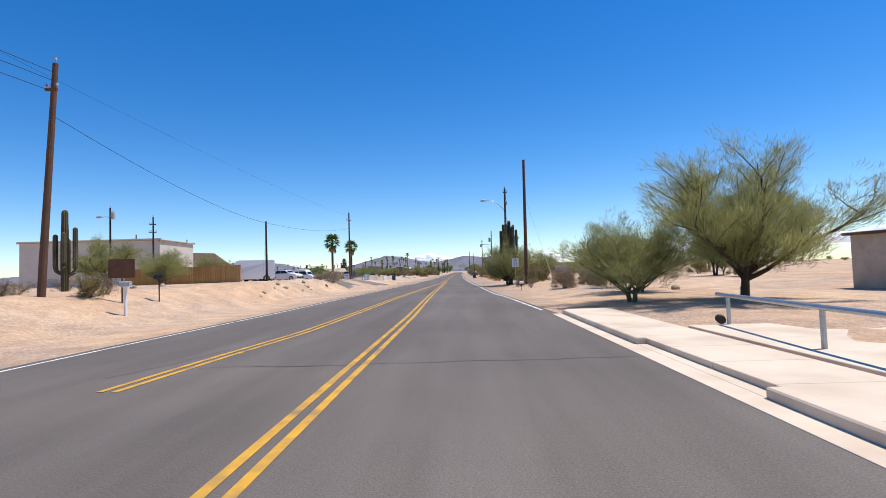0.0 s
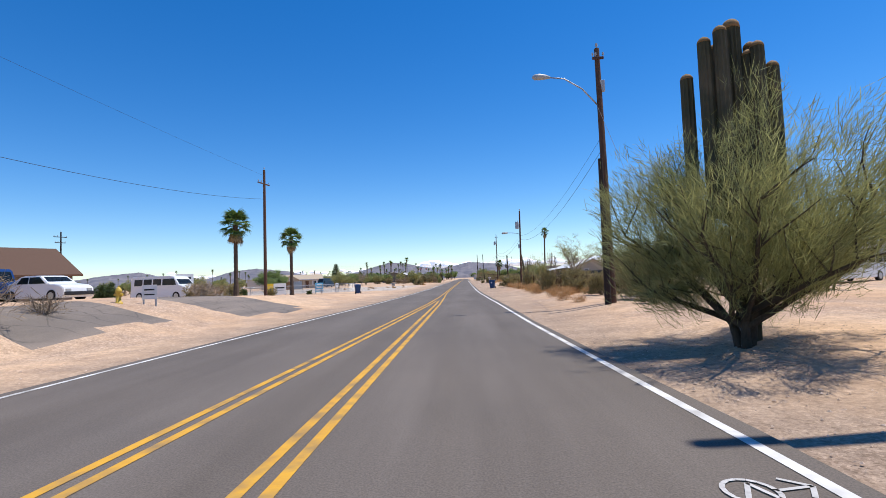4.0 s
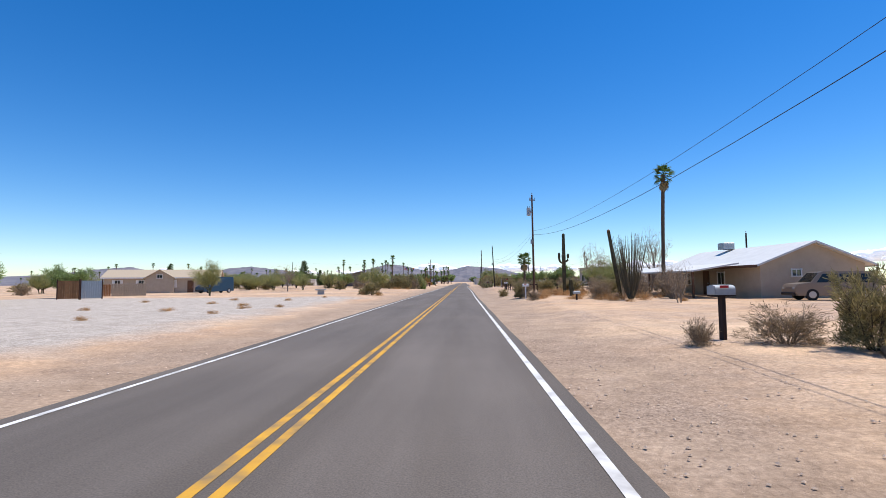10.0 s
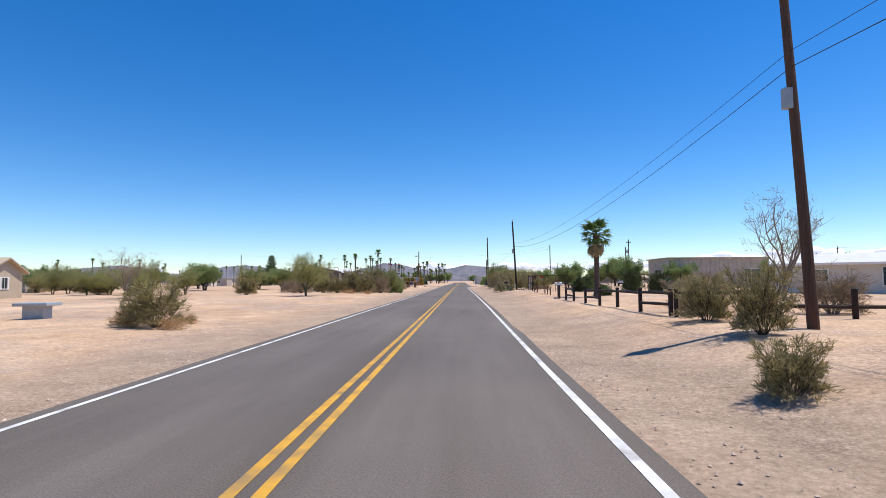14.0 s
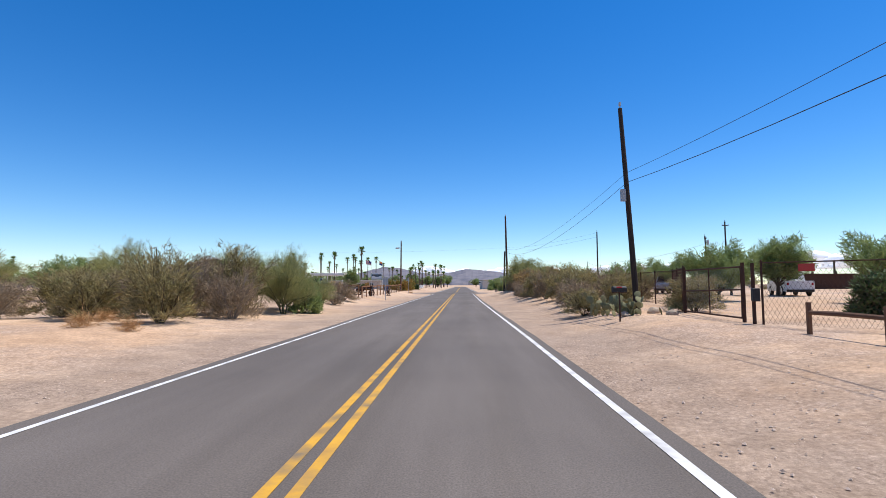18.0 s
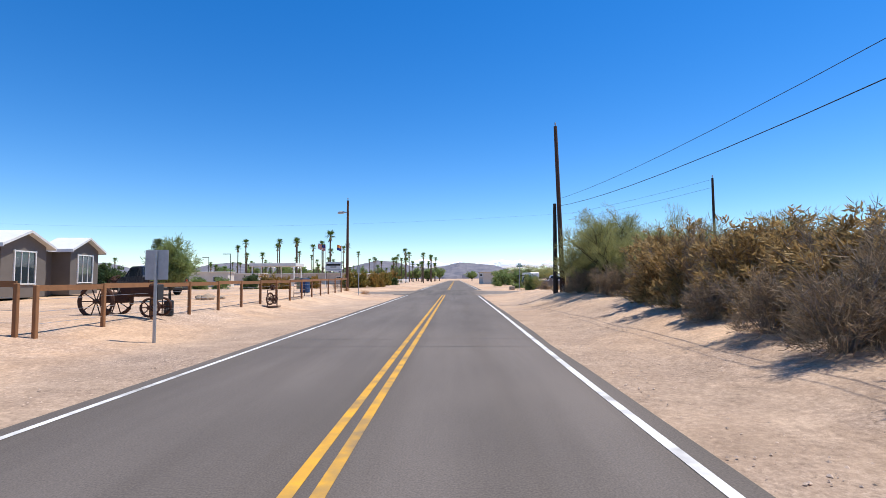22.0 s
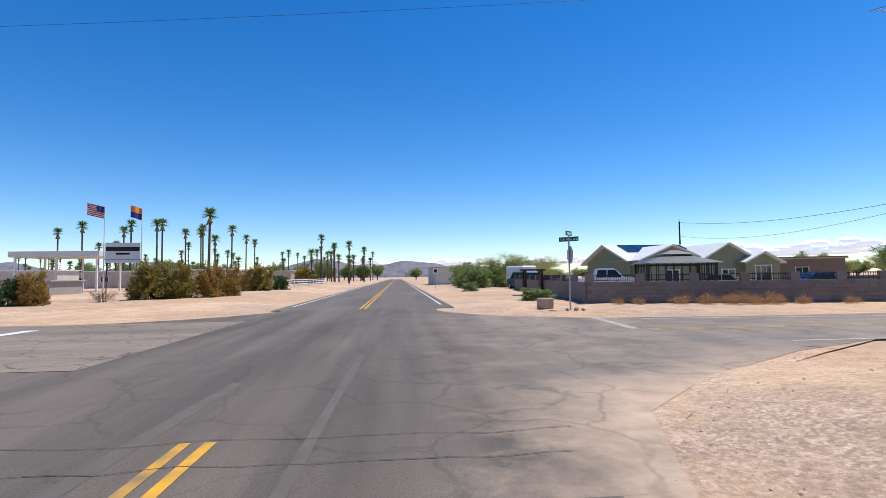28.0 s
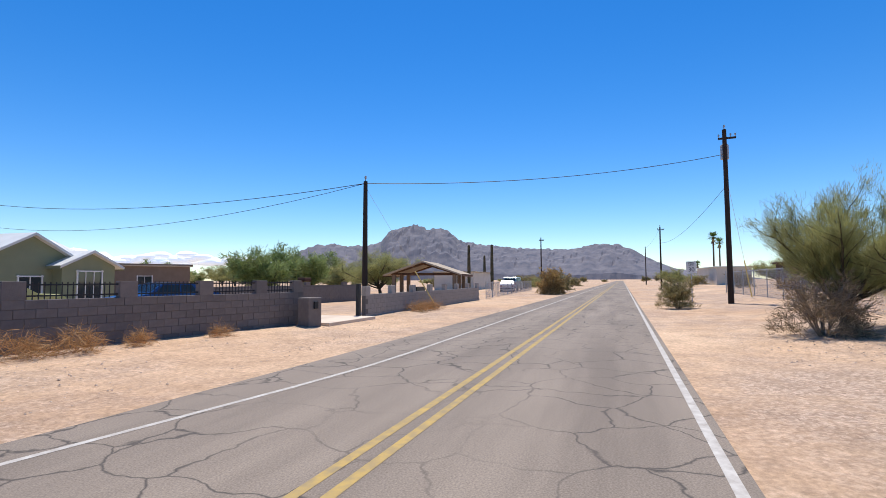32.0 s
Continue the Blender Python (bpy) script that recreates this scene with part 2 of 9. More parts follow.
M["van_blue"] = mat("slate_blue_van_paint", (0.02, 0.048, 0.08), 0.3, 0.1, spec=0.5)
M["sign_red"] = mat("faded_red_sign_paint", (0.42, 0.05, 0.04), 0.5)
M["car_dark"] = mat("dark_car_paint", (0.02, 0.025, 0.035), 0.25, 0.1, spec=0.6)
M["car_silver"] = mat("silver_car_paint", (0.4, 0.41, 0.42), 0.3, 0.5)
M["car_tan"] = mat("tan_car_paint", (0.26, 0.2, 0.15), 0.3, 0.2)
M["car_teal"] = mat("teal_car_paint", (0.03, 0.12, 0.16), 0.3, 0.1)
M["car_blue"] = mat("blue_car_paint", (0.02, 0.06, 0.18), 0.25, 0.2)
M["car_yellow"] = mat("pale_yellow_car_paint", (0.55, 0.52, 0.2), 0.3)
M["headlamp"] = mat("clear_lamp_lens", (0.55, 0.55, 0.55), 0.1, 0.3, spec=0.8)
M["tail_red"] = mat("red_lamp_lens", (0.35, 0.01, 0.01), 0.2, spec=0.6)
M["red"] = mat("red_cloth", (0.5, 0.03, 0.03), 0.8)
M["blue_cloth"] = mat("blue_cloth", (0.03, 0.05, 0.2), 0.8)
M["white_cloth"] = mat("white_cloth", (0.75, 0.75, 0.75), 0.8)
M["orange_cloth"] = mat("orange_cloth", (0.7, 0.25, 0.05), 0.8)
M["banner_white"] = mat("white_vinyl_banner", (0.72, 0.72, 0.7), 0.5)
M["banner_yellow"] = mat("yellow_vinyl_banner", (0.75, 0.48, 0.03), 0.5)
M["banner_blue"] = mat("blue_vinyl_banner", (0.10, 0.36, 0.55), 0.5)
M["stain_blue"] = M["banner_blue"]


# ---- mesh helpers ----
def mesh_of(name, verts, faces):
    me = bpy.data.meshes.new(name)
    me.from_pydata(verts, [], faces)
    me.update()
    return me


def part(name, bm, material, parent=None, label=""):
    """Links a bmesh, or a mesh, as one mesh object under a thing or a part."""
    if isinstance(bm, bmesh.types.BMesh):
        me = bpy.data.meshes.new(name)
        bm.normal_update()
        bm.to_mesh(me)
        bm.free()
    else:
        me = bm
    if material is not None and not me.materials:
        me.materials.append(material)
    ob = new(name, me)
    if parent is not None:
        ob.parent = parent
    if label:
        ob["label"] = label
    return ob


def thing(name, m, label, category, group="", kind=""):
    ob = new(name)
    ob.matrix_basis = m
    ob.empty_display_size = 0.2
    return tagged(ob, label, category, group, kind)


def box(bm, c, s, rz=0.0, bevel=0.0, m=None):
    """A box of size s about c."""
    r = bmesh.ops.create_cube(bm, size=1.0)
    vs = r["verts"]
    mm = Matrix.Translation(c) @ Matrix.Rotation(rz, 4, 'Z') @ Matrix.Diagonal((s[0], s[1], s[2], 1))
    if m is not None:
        mm = m @ mm
    bmesh.ops.transform(bm, matrix=mm, verts=vs)
    if bevel:
        es = {e for v in vs for e in v.link_edges}
        bmesh.ops.bevel(bm, geom=list(es), offset=bevel, segments=1, affect='EDGES')
    return vs


def boxm(c, s, bevel=0.0, rz=0.0):
    bm = bmesh.new()
    box(bm, c, s, rz, bevel)
    return bm


def frame_at(d):
    """Two directions square to d."""
    d = Vector(d).normalized()
    u = d.cross(Vector((0, 0, 1)) if abs(d.z) < 0.95 else Vector((1, 0, 0))).normalized()
    return u, d.cross(u)


class Raw:
    """Vertices and faces gathered for one mesh."""

    def __init__(self):
        self.v, self.f = [], []

    def tube(self, pts, radii, n=6, cap=True):
        pts = [Vector(p) for p in pts]
        if not hasattr(radii, "__len__"):
            radii = [radii] * len(pts)
        b0 = len(self.v)
        for i, p in enumerate(pts):
            d = pts[min(i + 1, len(pts) - 1)] - pts[max(i - 1, 0)]
            u, w = frame_at(d)
            for k in range(n):
                a = 2 * math.pi * k / n
                self.v.append(tuple(p + (u * math.cos(a) + w * math.sin(a)) * radii[i]))
        for i in range(len(pts) - 1):
            for k in range(n):
                a, b = b0 + i * n + k, b0 + i * n + (k + 1) % n
                self.f.append((a, b, b + n, a + n))
        if cap:
            self.f.append(tuple(b0 + k for k in reversed(range(n))))
            self.f.append(tuple(b0 + (len(pts) - 1) * n + k for k in range(n)))
        return self

    def quad(self, a, b, c, d):
        i = len(self.v)
        self.v += [tuple(a), tuple(b), tuple(c), tuple(d)]
        self.f.append((i, i + 1, i + 2, i + 3))

    def tri(self, a, b, c):
        i = len(self.v)
        self.v += [tuple(a), tuple(b), tuple(c)]
        self.f.append((i, i + 1, i + 2))

    def box(self, c, s, rz=0.0):
        i = len(self.v)
        ca, sa = math.cos(rz), math.sin(rz)
        for dz in (-0.5, 0.5):
            for dx, dy in ((-0.5, -0.5), (0.5, -0.5), (0.5, 0.5), (-0.5, 0.5)):
                x, y = dx * s[0], dy * s[1]
                self.v.append((c[0] + x * ca - y * sa, c[1] + x * sa + y * ca, c[2] + dz * s[2]))
        for q in ((0, 3, 2, 1), (4, 5, 6, 7), (0, 1, 5, 4), (1, 2, 6, 5), (2, 3, 7, 6), (3, 0, 4, 7)):
            self.f.append(tuple(i + k for k in q))

    def mesh(self, name, smooth=False):
        me = mesh_of(name, self.v, self.f)
        if smooth:
            me.polygons.foreach_set("use_smooth", [True] * len(me.polygons))
        return me


def smooth01(a, b, x):
    t = min(1.0, max(0.0, (x - a) / (b - a)))
    return t * t * (3 - 2 * t)


def lerp_table(tab, x):
    if x <= tab[0][0]:
        return tab[0][1]
    for (a, u), (b, w) in zip(tab, tab[1:]):
        if x <= b:
            return u + (w - u) * (x - a) / (b - a)
    return tab[-1][1]


# ---- the lie of the land ----
LEFT_RISE = ((-60, 1.2), (28, 1.15), (47, 0.55), (62, 0.12), (150, 0.15), (180, 0.3), (215, 0.6), (238, 0.75), (262, 0.1), (290, 0.3), (400, 0.4))
RIGHT_RISE = ((-60, 0.15), (-15, 0.15), (8, 0.35), (30, 0.25), (70, 0.2), (108, 0.25), (122, 0.5), (150, 0.35), (175, 0.5), (205, 0.65), (222, 0.85), (236, 0.55), (262, 0.1), (300, 0.15))
RIGHT_EDGE = ((-20, 5.65), (-12, 5.3), (-7, 5.08), (-3, 4.7), (4, 4.48), (8, 4.42), (20, 4.02), (34, 3.74), (38, 3.62), (46, 3.47), (50, 3.36), (55, 3.3), (62, 3.24), (100, 3.2), (120, 3.17), (140, 3.28), (168, 3.3), (182, 3.22), (200, 3.14), (214, 3.2), (240, 3.22))
LEFT_EDGE = ((-60, -7.0), (-22, -5.88), (-14, -5.5), (-3.5, -5.32), (3.5, -5.06), (16, -4.72), (36, -3.86), (42, -3.7), (47, -3.53), (55, -3.42), (64, -3.34), (80, -3.22), (100, -3.37), (140, -3.45), (168, -3.37), (182, -3.47), (200, -3.5), (240, -3.5))
SIDE_Y = 250.5


def ground_z(x, y):
    """The ground's height beside the road."""
    e = lerp_table(RIGHT_EDGE, y) if x > 0 else -lerp_table(LEFT_EDGE, y)
    d = abs(x) - e
    if x > 0:
        z = lerp_table(RIGHT_RISE, y) * smooth01(1.5, 5.0, d)
    else:
        k = smooth01(-10, -3, y) * (1 - smooth01(14, 24, y))
        z = lerp_table(LEFT_RISE, y) * smooth01(2.5 + 1.8 * k, (9.0 if y < 55 else 7.0) - 2.0 * k, d)
    if abs(y - SIDE_Y) < 16:
        z *= smooth01(4.5, 12, abs(y - SIDE_Y))
    return z


def on_ground(x, y, rz=0.0, s=1.0, sz=None, sink=0.0):
    return pose(x, y, ground_z(x, y) - sink, 0, 0, rz) @ Matrix.Diagonal((s, s, sz if sz else s, 1))

# ---- ground, roads, paint ----
def ground_material():
    m = bpy.data.materials.new("desert_soil")
    m.use_nodes = True
    n, l = m.node_tree.nodes, m.node_tree.links
    b = n["Principled BSDF"]
    b.inputs["Roughness"].default_value = 0.95
    b.inputs["Specular IOR Level"].default_value = 0.1
    co = n.new("ShaderNodeTexCoord")

    def noi(scale, detail, rough=0.6):
        t = n.new("ShaderNodeTexNoise")
        t.inputs["Scale"].default_value, t.inputs["Detail"].default_value, t.inputs["Roughness"].default_value = scale, detail, rough
        l.new(co.outputs["Object"], t.inputs["Vector"])
        return t.outputs["Fac"]

    def ramp(f, p0, c0, p1, c1):
        r = n.new("ShaderNodeValToRGB")
        r.color_ramp.elements[0].position, r.color_ramp.elements[1].position = p0, p1
        r.color_ramp.elements[0].color, r.color_ramp.elements[1].color = c0, c1
        l.new(f, r.inputs[0])
        return r.outputs[0]

    def mix(f, a, c):
        x = n.new("ShaderNodeMixRGB")
        l.new(f, x.inputs[0])
        l.new(a, x.inputs[1])
        l.new(c, x.inputs[2])
        return x.outputs[0]
    base = ramp(noi(0.07, 5), 0.38, (0.585, 0.385, 0.243, 1), 0.62, (0.705, 0.50, 0.333, 1))
    patch = ramp(noi(0.33, 6, 0.7), 0.42, (0.475, 0.30, 0.182, 1), 0.62, (0.645, 0.445, 0.292, 1))
    c = mix(ramp(noi(0.05, 3), 0.45, (0, 0, 0, 1), 0.62, (0.7, 0.7, 0.7, 1)), base, patch)
    v = n.new("ShaderNodeTexVoronoi")
    v.inputs["Scale"].default_value = 26
    l.new(co.outputs["Object"], v.inputs["Vector"])
    stones = ramp(v.outputs["Color"], 0.25, (0.27, 0.19, 0.145, 1), 0.9, (0.66, 0.52, 0.42, 1))
    gr = ramp(noi(0.13, 6, 0.75), 0.44, (0, 0, 0, 1), 0.60, (0.62, 0.62, 0.62, 1))
    c = mix(gr, c, stones)
    # the graded shoulder: grey-pink crushed gravel in a band along the road
    sx = n.new("ShaderNodeSeparateXYZ")
    l.new(co.outputs["Object"], sx.inputs[0])
    ab = n.new("ShaderNodeMath")
    ab.operation = 'ABSOLUTE'
    l.new(sx.outputs["X"], ab.inputs[0])
    jt = n.new("ShaderNodeMath")
    jt.operation = 'MULTIPLY_ADD'
    jt.inputs[1].default_value = 5.0
    l.new(noi(0.16, 5, 0.65), jt.inputs[0])
    l.new(ab.outputs[0], jt.inputs[2])
    band = n.new("ShaderNodeMapRange")
    band.inputs["From Min"].default_value, band.inputs["From Max"].default_value = 7.6, 10.0
    band.inputs["To Min"].default_value, band.inputs["To Max"].default_value = 0.8, 0.0
    l.new(jt.outputs[0], band.inputs[0])
    fade = n.new("ShaderNodeMapRange")
    fade.inputs["From Min"].default_value, fade.inputs["From Max"].default_value = 208.0, 236.0
    fade.inputs["To Min"].default_value, fade.inputs["To Max"].default_value = 1.0, 0.12
    l.new(sx.outputs["Y"], fade.inputs[0])
    graded = n.new("ShaderNodeMath")
    graded.operation = 'MULTIPLY'
    l.new(band.outputs[0], graded.inputs[0])
    l.new(fade.outputs[0], graded.inputs[1])
    v2 = n.new("ShaderNodeTexVoronoi")
    v2.inputs["Scale"].default_value = 38
    l.new(co.outputs["Object"], v2.inputs["Vector"])
    crushed = ramp(v2.outputs["Color"], 0.2, (0.18, 0.13, 0.098, 1), 0.9, (0.52, 0.395, 0.305, 1))
    dust = ramp(noi(0.5, 6, 0.7), 0.35, (0.36, 0.258, 0.185, 1), 0.65, (0.49, 0.365, 0.265, 1))
    crushed = mix(ramp(noi(0.22, 4), 0.40, (0.25, 0.25, 0.25, 1), 0.6, (0.9, 0.9, 0.9, 1)), crushed, dust)
    c = mix(graded.outputs[0], c, crushed)
    # the pale gravel lot beside the road

    def zone(axis, lo, hi, soft, wob):
        a = n.new("ShaderNodeMath")
        a.operation = 'MULTIPLY_ADD'
        a.inputs[1].default_value = wob
        l.new(noi(0.18, 5, 0.65), a.inputs[0])
        l.new(sx.outputs[axis], a.inputs[2])
        out = []
        for e0, e1 in ((lo, lo + soft), (hi, hi - soft)):
            r = n.new("ShaderNodeMapRange")
            r.inputs["From Min"].default_value, r.inputs["From Max"].default_value = e0, e1
            l.new(a.outputs[0], r.inputs[0])
            out.append(r.outputs[0])
        k = n.new("ShaderNodeMath")
        k.operation = 'MULTIPLY'
        l.new(out[0], k.inputs[0])
        l.new(out[1], k.inputs[1])
        return k.outputs[0]
    lot = n.new("ShaderNodeMath")
    lot.operation = 'MULTIPLY'
    l.new(zone("X", -44, -4.0, 2.5, 6.0), lot.inputs[0])
    l.new(zone("Y", 78, 128, 5.0, 9.0), lot.inputs[1])
    pale = ramp(v2.outputs["Color"], 0.15, (0.34, 0.29, 0.245, 1), 0.9, (0.66, 0.585, 0.51, 1))
    c = mix(lot.outputs[0], c, pale)
    fine = ramp(noi(11, 5, 0.7), 0.3, (0.70, 0.69, 0.68, 1), 0.68, (1.16, 1.16, 1.16, 1))
    mu = n.new("ShaderNodeMixRGB")
    mu.blend_type = 'MULTIPLY'
    mu.inputs[0].default_value = 1.0
    l.new(c, mu.inputs[1])
    l.new(fine, mu.inputs[2])
    mid = ramp(noi(1.1, 6, 0.75), 0.32, (0.78, 0.77, 0.76, 1), 0.62, (1.06, 1.06, 1.06, 1))
    m2 = n.new("ShaderNodeMixRGB")
    m2.blend_type = 'MULTIPLY'
    m2.inputs[0].default_value = 1.0
    l.new(mu.outputs[0], m2.inputs[1])
    l.new(mid, m2.inputs[2])
    l.new(m2.outputs[0], b.inputs["Base Color"])
    bp = n.new("ShaderNodeBump")
    bp.inputs["Strength"].default_value, bp.inputs["Distance"].default_value = 0.9, 0.02
    l.new(noi(24, 6, 0.75), bp.inputs["Height"])
    bp2 = n.new("ShaderNodeBump")
    bp2.inputs["Strength"].default_value, bp2.inputs["Distance"].default_value = 0.6, 0.07
    l.new(noi(2.6, 5, 0.6), bp2.inputs["Height"])
    l.new(bp.outputs[0], bp2.inputs["Normal"])
    l.new(bp2.outputs[0], b.inputs["Normal"])
    return m


def asphalt_material(name, lo, hi, crack, crack_scale, tracks, dusty=False):
    """tracks: x of the paler wheel paths, in the road's own frame."""
    m = bpy.data.materials.new(name)
    m.use_nodes = True
    n, l = m.node_tree.nodes, m.node_tree.links
    b = n["Principled BSDF"]
    b.inputs["Roughness"].default_value = 0.82
    b.inputs["Specular IOR Level"].default_value = 0.25
    co = n.new("ShaderNodeTexCoord")
    mp = n.new("ShaderNodeMapping")
    mp.inputs["Scale"].default_value = (1.0, 0.08, 1.0) if tracks else (0.12, 1.0, 1.0)
    l.new(co.outputs["Object"], mp.inputs[0])

    def noi(scale, detail, vec, rough=0.6):
        t = n.new("ShaderNodeTexNoise")
        t.inputs["Scale"].default_value, t.inputs["Detail"].default_value, t.inputs["Roughness"].default_value = scale, detail, rough
        l.new(vec, t.inputs["Vector"])
        return t.outputs["Fac"]

    def ramp(f, p0, c0, p1, c1):
        r = n.new("ShaderNodeValToRGB")
        r.color_ramp.elements[0].position, r.color_ramp.elements[1].position = p0, p1
        r.color_ramp.elements[0].color, r.color_ramp.elements[1].color = (*c0, 1), (*c1, 1)
        l.new(f, r.inputs[0])
        return r.outputs[0]

    def mix(f, a, c, mode='MIX', k=1.0):
        x = n.new("ShaderNodeMixRGB")
        x.blend_type = mode
        if f is None:
            x.inputs[0].default_value = k
        else:
            l.new(f, x.inputs[0])
        l.new(a, x.inputs[1])
        l.new(c, x.inputs[2])
        return x.outputs[0]
    c = ramp(noi(0.9, 5, mp.outputs[0]), 0.35, lo, 0.65, hi)
    big = ramp(noi(0.12, 4, co.outputs["Object"]), 0.35, (0.88, 0.88, 0.88), 0.7, (1.14, 1.13, 1.11))
    c = mix(None, c, big, 'MULTIPLY')
    grain = ramp(noi(55, 3, co.outputs["Object"]), 0.28, (0.70, 0.70, 0.70), 0.72, (1.3, 1.3, 1.3))
    c = mix(None, c, grain, 'MULTIPLY')
    if tracks:
        sx = n.new("ShaderNodeSeparateXYZ")
        l.new(co.outputs["Object"], sx.inputs[0])
        wv = n.new("ShaderNodeMath")
        wv.operation = 'MULTIPLY_ADD'
        wv.inputs[1].default_value, wv.inputs[2].default_value = 0.1, 0.46
        l.new(sx.outputs["X"], wv.inputs[0])
        jt = n.new("ShaderNodeMath")
        jt.operation = 'MULTIPLY_ADD'
        jt.inputs[1].default_value = 0.08
        l.new(noi(0.6, 4, mp.outputs[0]), jt.inputs[0])
        l.new(wv.outputs[0], jt.inputs[2])
        tr = n.new("ShaderNodeValToRGB")
        tr.color_ramp.interpolation = 'B_SPLINE'
        e = tr.color_ramp.elements
        e[0].position, e[0].color = 0.0, (1, 1, 1, 1)
        e[1].position, e[1].color = 1.0, (1, 1, 1, 1)
        for p_, k_ in ((0.20, 0.92), (0.27, 1.24), (0.34, 0.90), (0.41, 1.24), (0.47, 0.86), (0.55, 0.92), (0.60, 1.28), (0.67, 0.86), (0.745, 1.24), (0.80, 0.90)):
            q_ = e.new(p_)
            q_.color = (k_, k_ * 0.995, k_ * 0.985, 1)
        l.new(jt.outputs[0], tr.inputs[0])
        c = mix(None, c, tr.outputs[0], 'MULTIPLY')
    if dusty:  # blown dust thickens towards the side street
        sx2 = n.new("ShaderNodeSeparateXYZ")
        l.new(co.outputs["Object"], sx2.inputs[0])
        jd = n.new("ShaderNodeMath")
        jd.operation = 'MULTIPLY_ADD'
        jd.inputs[1].default_value = 5.0
        l.new(noi(0.35, 6, co.outputs["Object"], 0.7), jd.inputs[0])
        l.new(sx2.outputs["X"], jd.inputs[2])
        md = n.new("ShaderNodeMapRange")
        md.inputs["From Min"].default_value, md.inputs["From Max"].default_value = 4.6, 8.0
        l.new(jd.outputs[0], md.inputs[0])
        tint = n.new("ShaderNodeRGB")
        tint.outputs[0].default_value = (0.72, 0.72, 0.72, 1)
        sand = n.new("ShaderNodeRGB")
        sand.outputs[0].default_value = (0.33, 0.255, 0.19, 1)
        veil = ramp(noi(0.7, 7, co.outputs["Object"], 0.75), 0.42, (0.05, 0.05, 0.05), 0.68, (0.75, 0.75, 0.75))
        c = mix(md.outputs[0], mix(None, c, tint.outputs[0], 'MULTIPLY'), mix(veil, c, sand.outputs[0]))
        # sand carried onto the asphalt along the cut corner
        cut = n.new("ShaderNodeVectorMath")
        cut.operation = 'DOT_PRODUCT'
        cut.inputs[1].default_value = (-0.546, 0.838, 0.0)
        l.new(co.outputs["Object"], cut.inputs[0])
        wb = n.new("ShaderNodeMath")
        wb.operation = 'MULTIPLY_ADD'
        wb.inputs[1].default_value = 3.0
        l.new(noi(0.55, 7, co.outputs["Object"], 0.75), wb.inputs[0])
        l.new(cut.outputs["Value"], wb.inputs[2])
        near = n.new("ShaderNodeMapRange")
        near.inputs["From Min"].default_value, near.inputs["From Max"].default_value = 200.7 + 0.9, 200.7 + 2.9
        near.inputs["To Min"].default_value, near.inputs["To Max"].default_value = 0.9, 0.0
        l.new(wb.outputs[0], near.inputs[0])
        side = n.new("ShaderNodeMapRange")
        side.inputs["From Min"].default_value, side.inputs["From Max"].default_value = 5.0, 7.0
        l.new(jd.outputs[0], side.inputs[0])
        loose = ramp(noi(1.6, 6, co.outputs["Object"], 0.7), 0.35, (0.47, 0.33, 0.225), 0.65, (0.62, 0.45, 0.31))
        east = n.new("ShaderNodeMapRange")
        east.inputs["From Min"].default_value, east.inputs["From Max"].default_value = 9.5, 13.5
        east.inputs["To Min"].default_value, east.inputs["To Max"].default_value = 1.0, 0.0
        l.new(jd.outputs[0], east.inputs[0])
        c = mix(mix(None, mix(None, near.outputs[0], side.outputs[0], 'MULTIPLY'), east.outputs[0], 'MULTIPLY'), c, loose)
    if crack:
        wob = n.new("ShaderNodeTexNoise")
        wob.inputs["Scale"].default_value, wob.inputs["Detail"].default_value = 0.8, 5
        l.new(co.outputs["Object"], wob.inputs["Vector"])
        add = n.new("ShaderNodeMixRGB")
        add.blend_type = 'ADD'
        add.inputs[0].default_value = 1.6
        l.new(co.outputs["Object"], add.inputs[1])
        l.new(wob.outputs["Color"], add.inputs[2])
        v = n.new("ShaderNodeTexVoronoi")
        v.feature = 'DISTANCE_TO_EDGE'
        v.inputs["Scale"].default_value = crack_scale
        l.new(add.outputs[0], v.inputs["Vector"])
        f = ramp(v.outputs["Distance"], 0.004, (crack, crack, crack), 0.022, (0, 0, 0))
        keep = ramp(noi(0.25, 3, co.outputs["Object"]), 0.34, (0.15, 0.15, 0.15), 0.5, (1, 1, 1))
        f = mix(None, f, keep, 'MULTIPLY')
        dark = n.new("ShaderNodeRGB")
        dark.outputs[0].default_value = (0.03, 0.027, 0.025, 1)
        c = mix(f, c, dark.outputs[0])
    l.new(c, b.inputs["Base Color"])
    bp = n.new("ShaderNodeBump")
    bp.inputs["Strength"].default_value, bp.inputs["Distance"].default_value = 0.25, 0.01
    l.new(noi(90, 4, co.outputs["Object"]), bp.inputs["Height"])
    l.new(bp.outputs[0], b.inputs["Normal"])
    return m


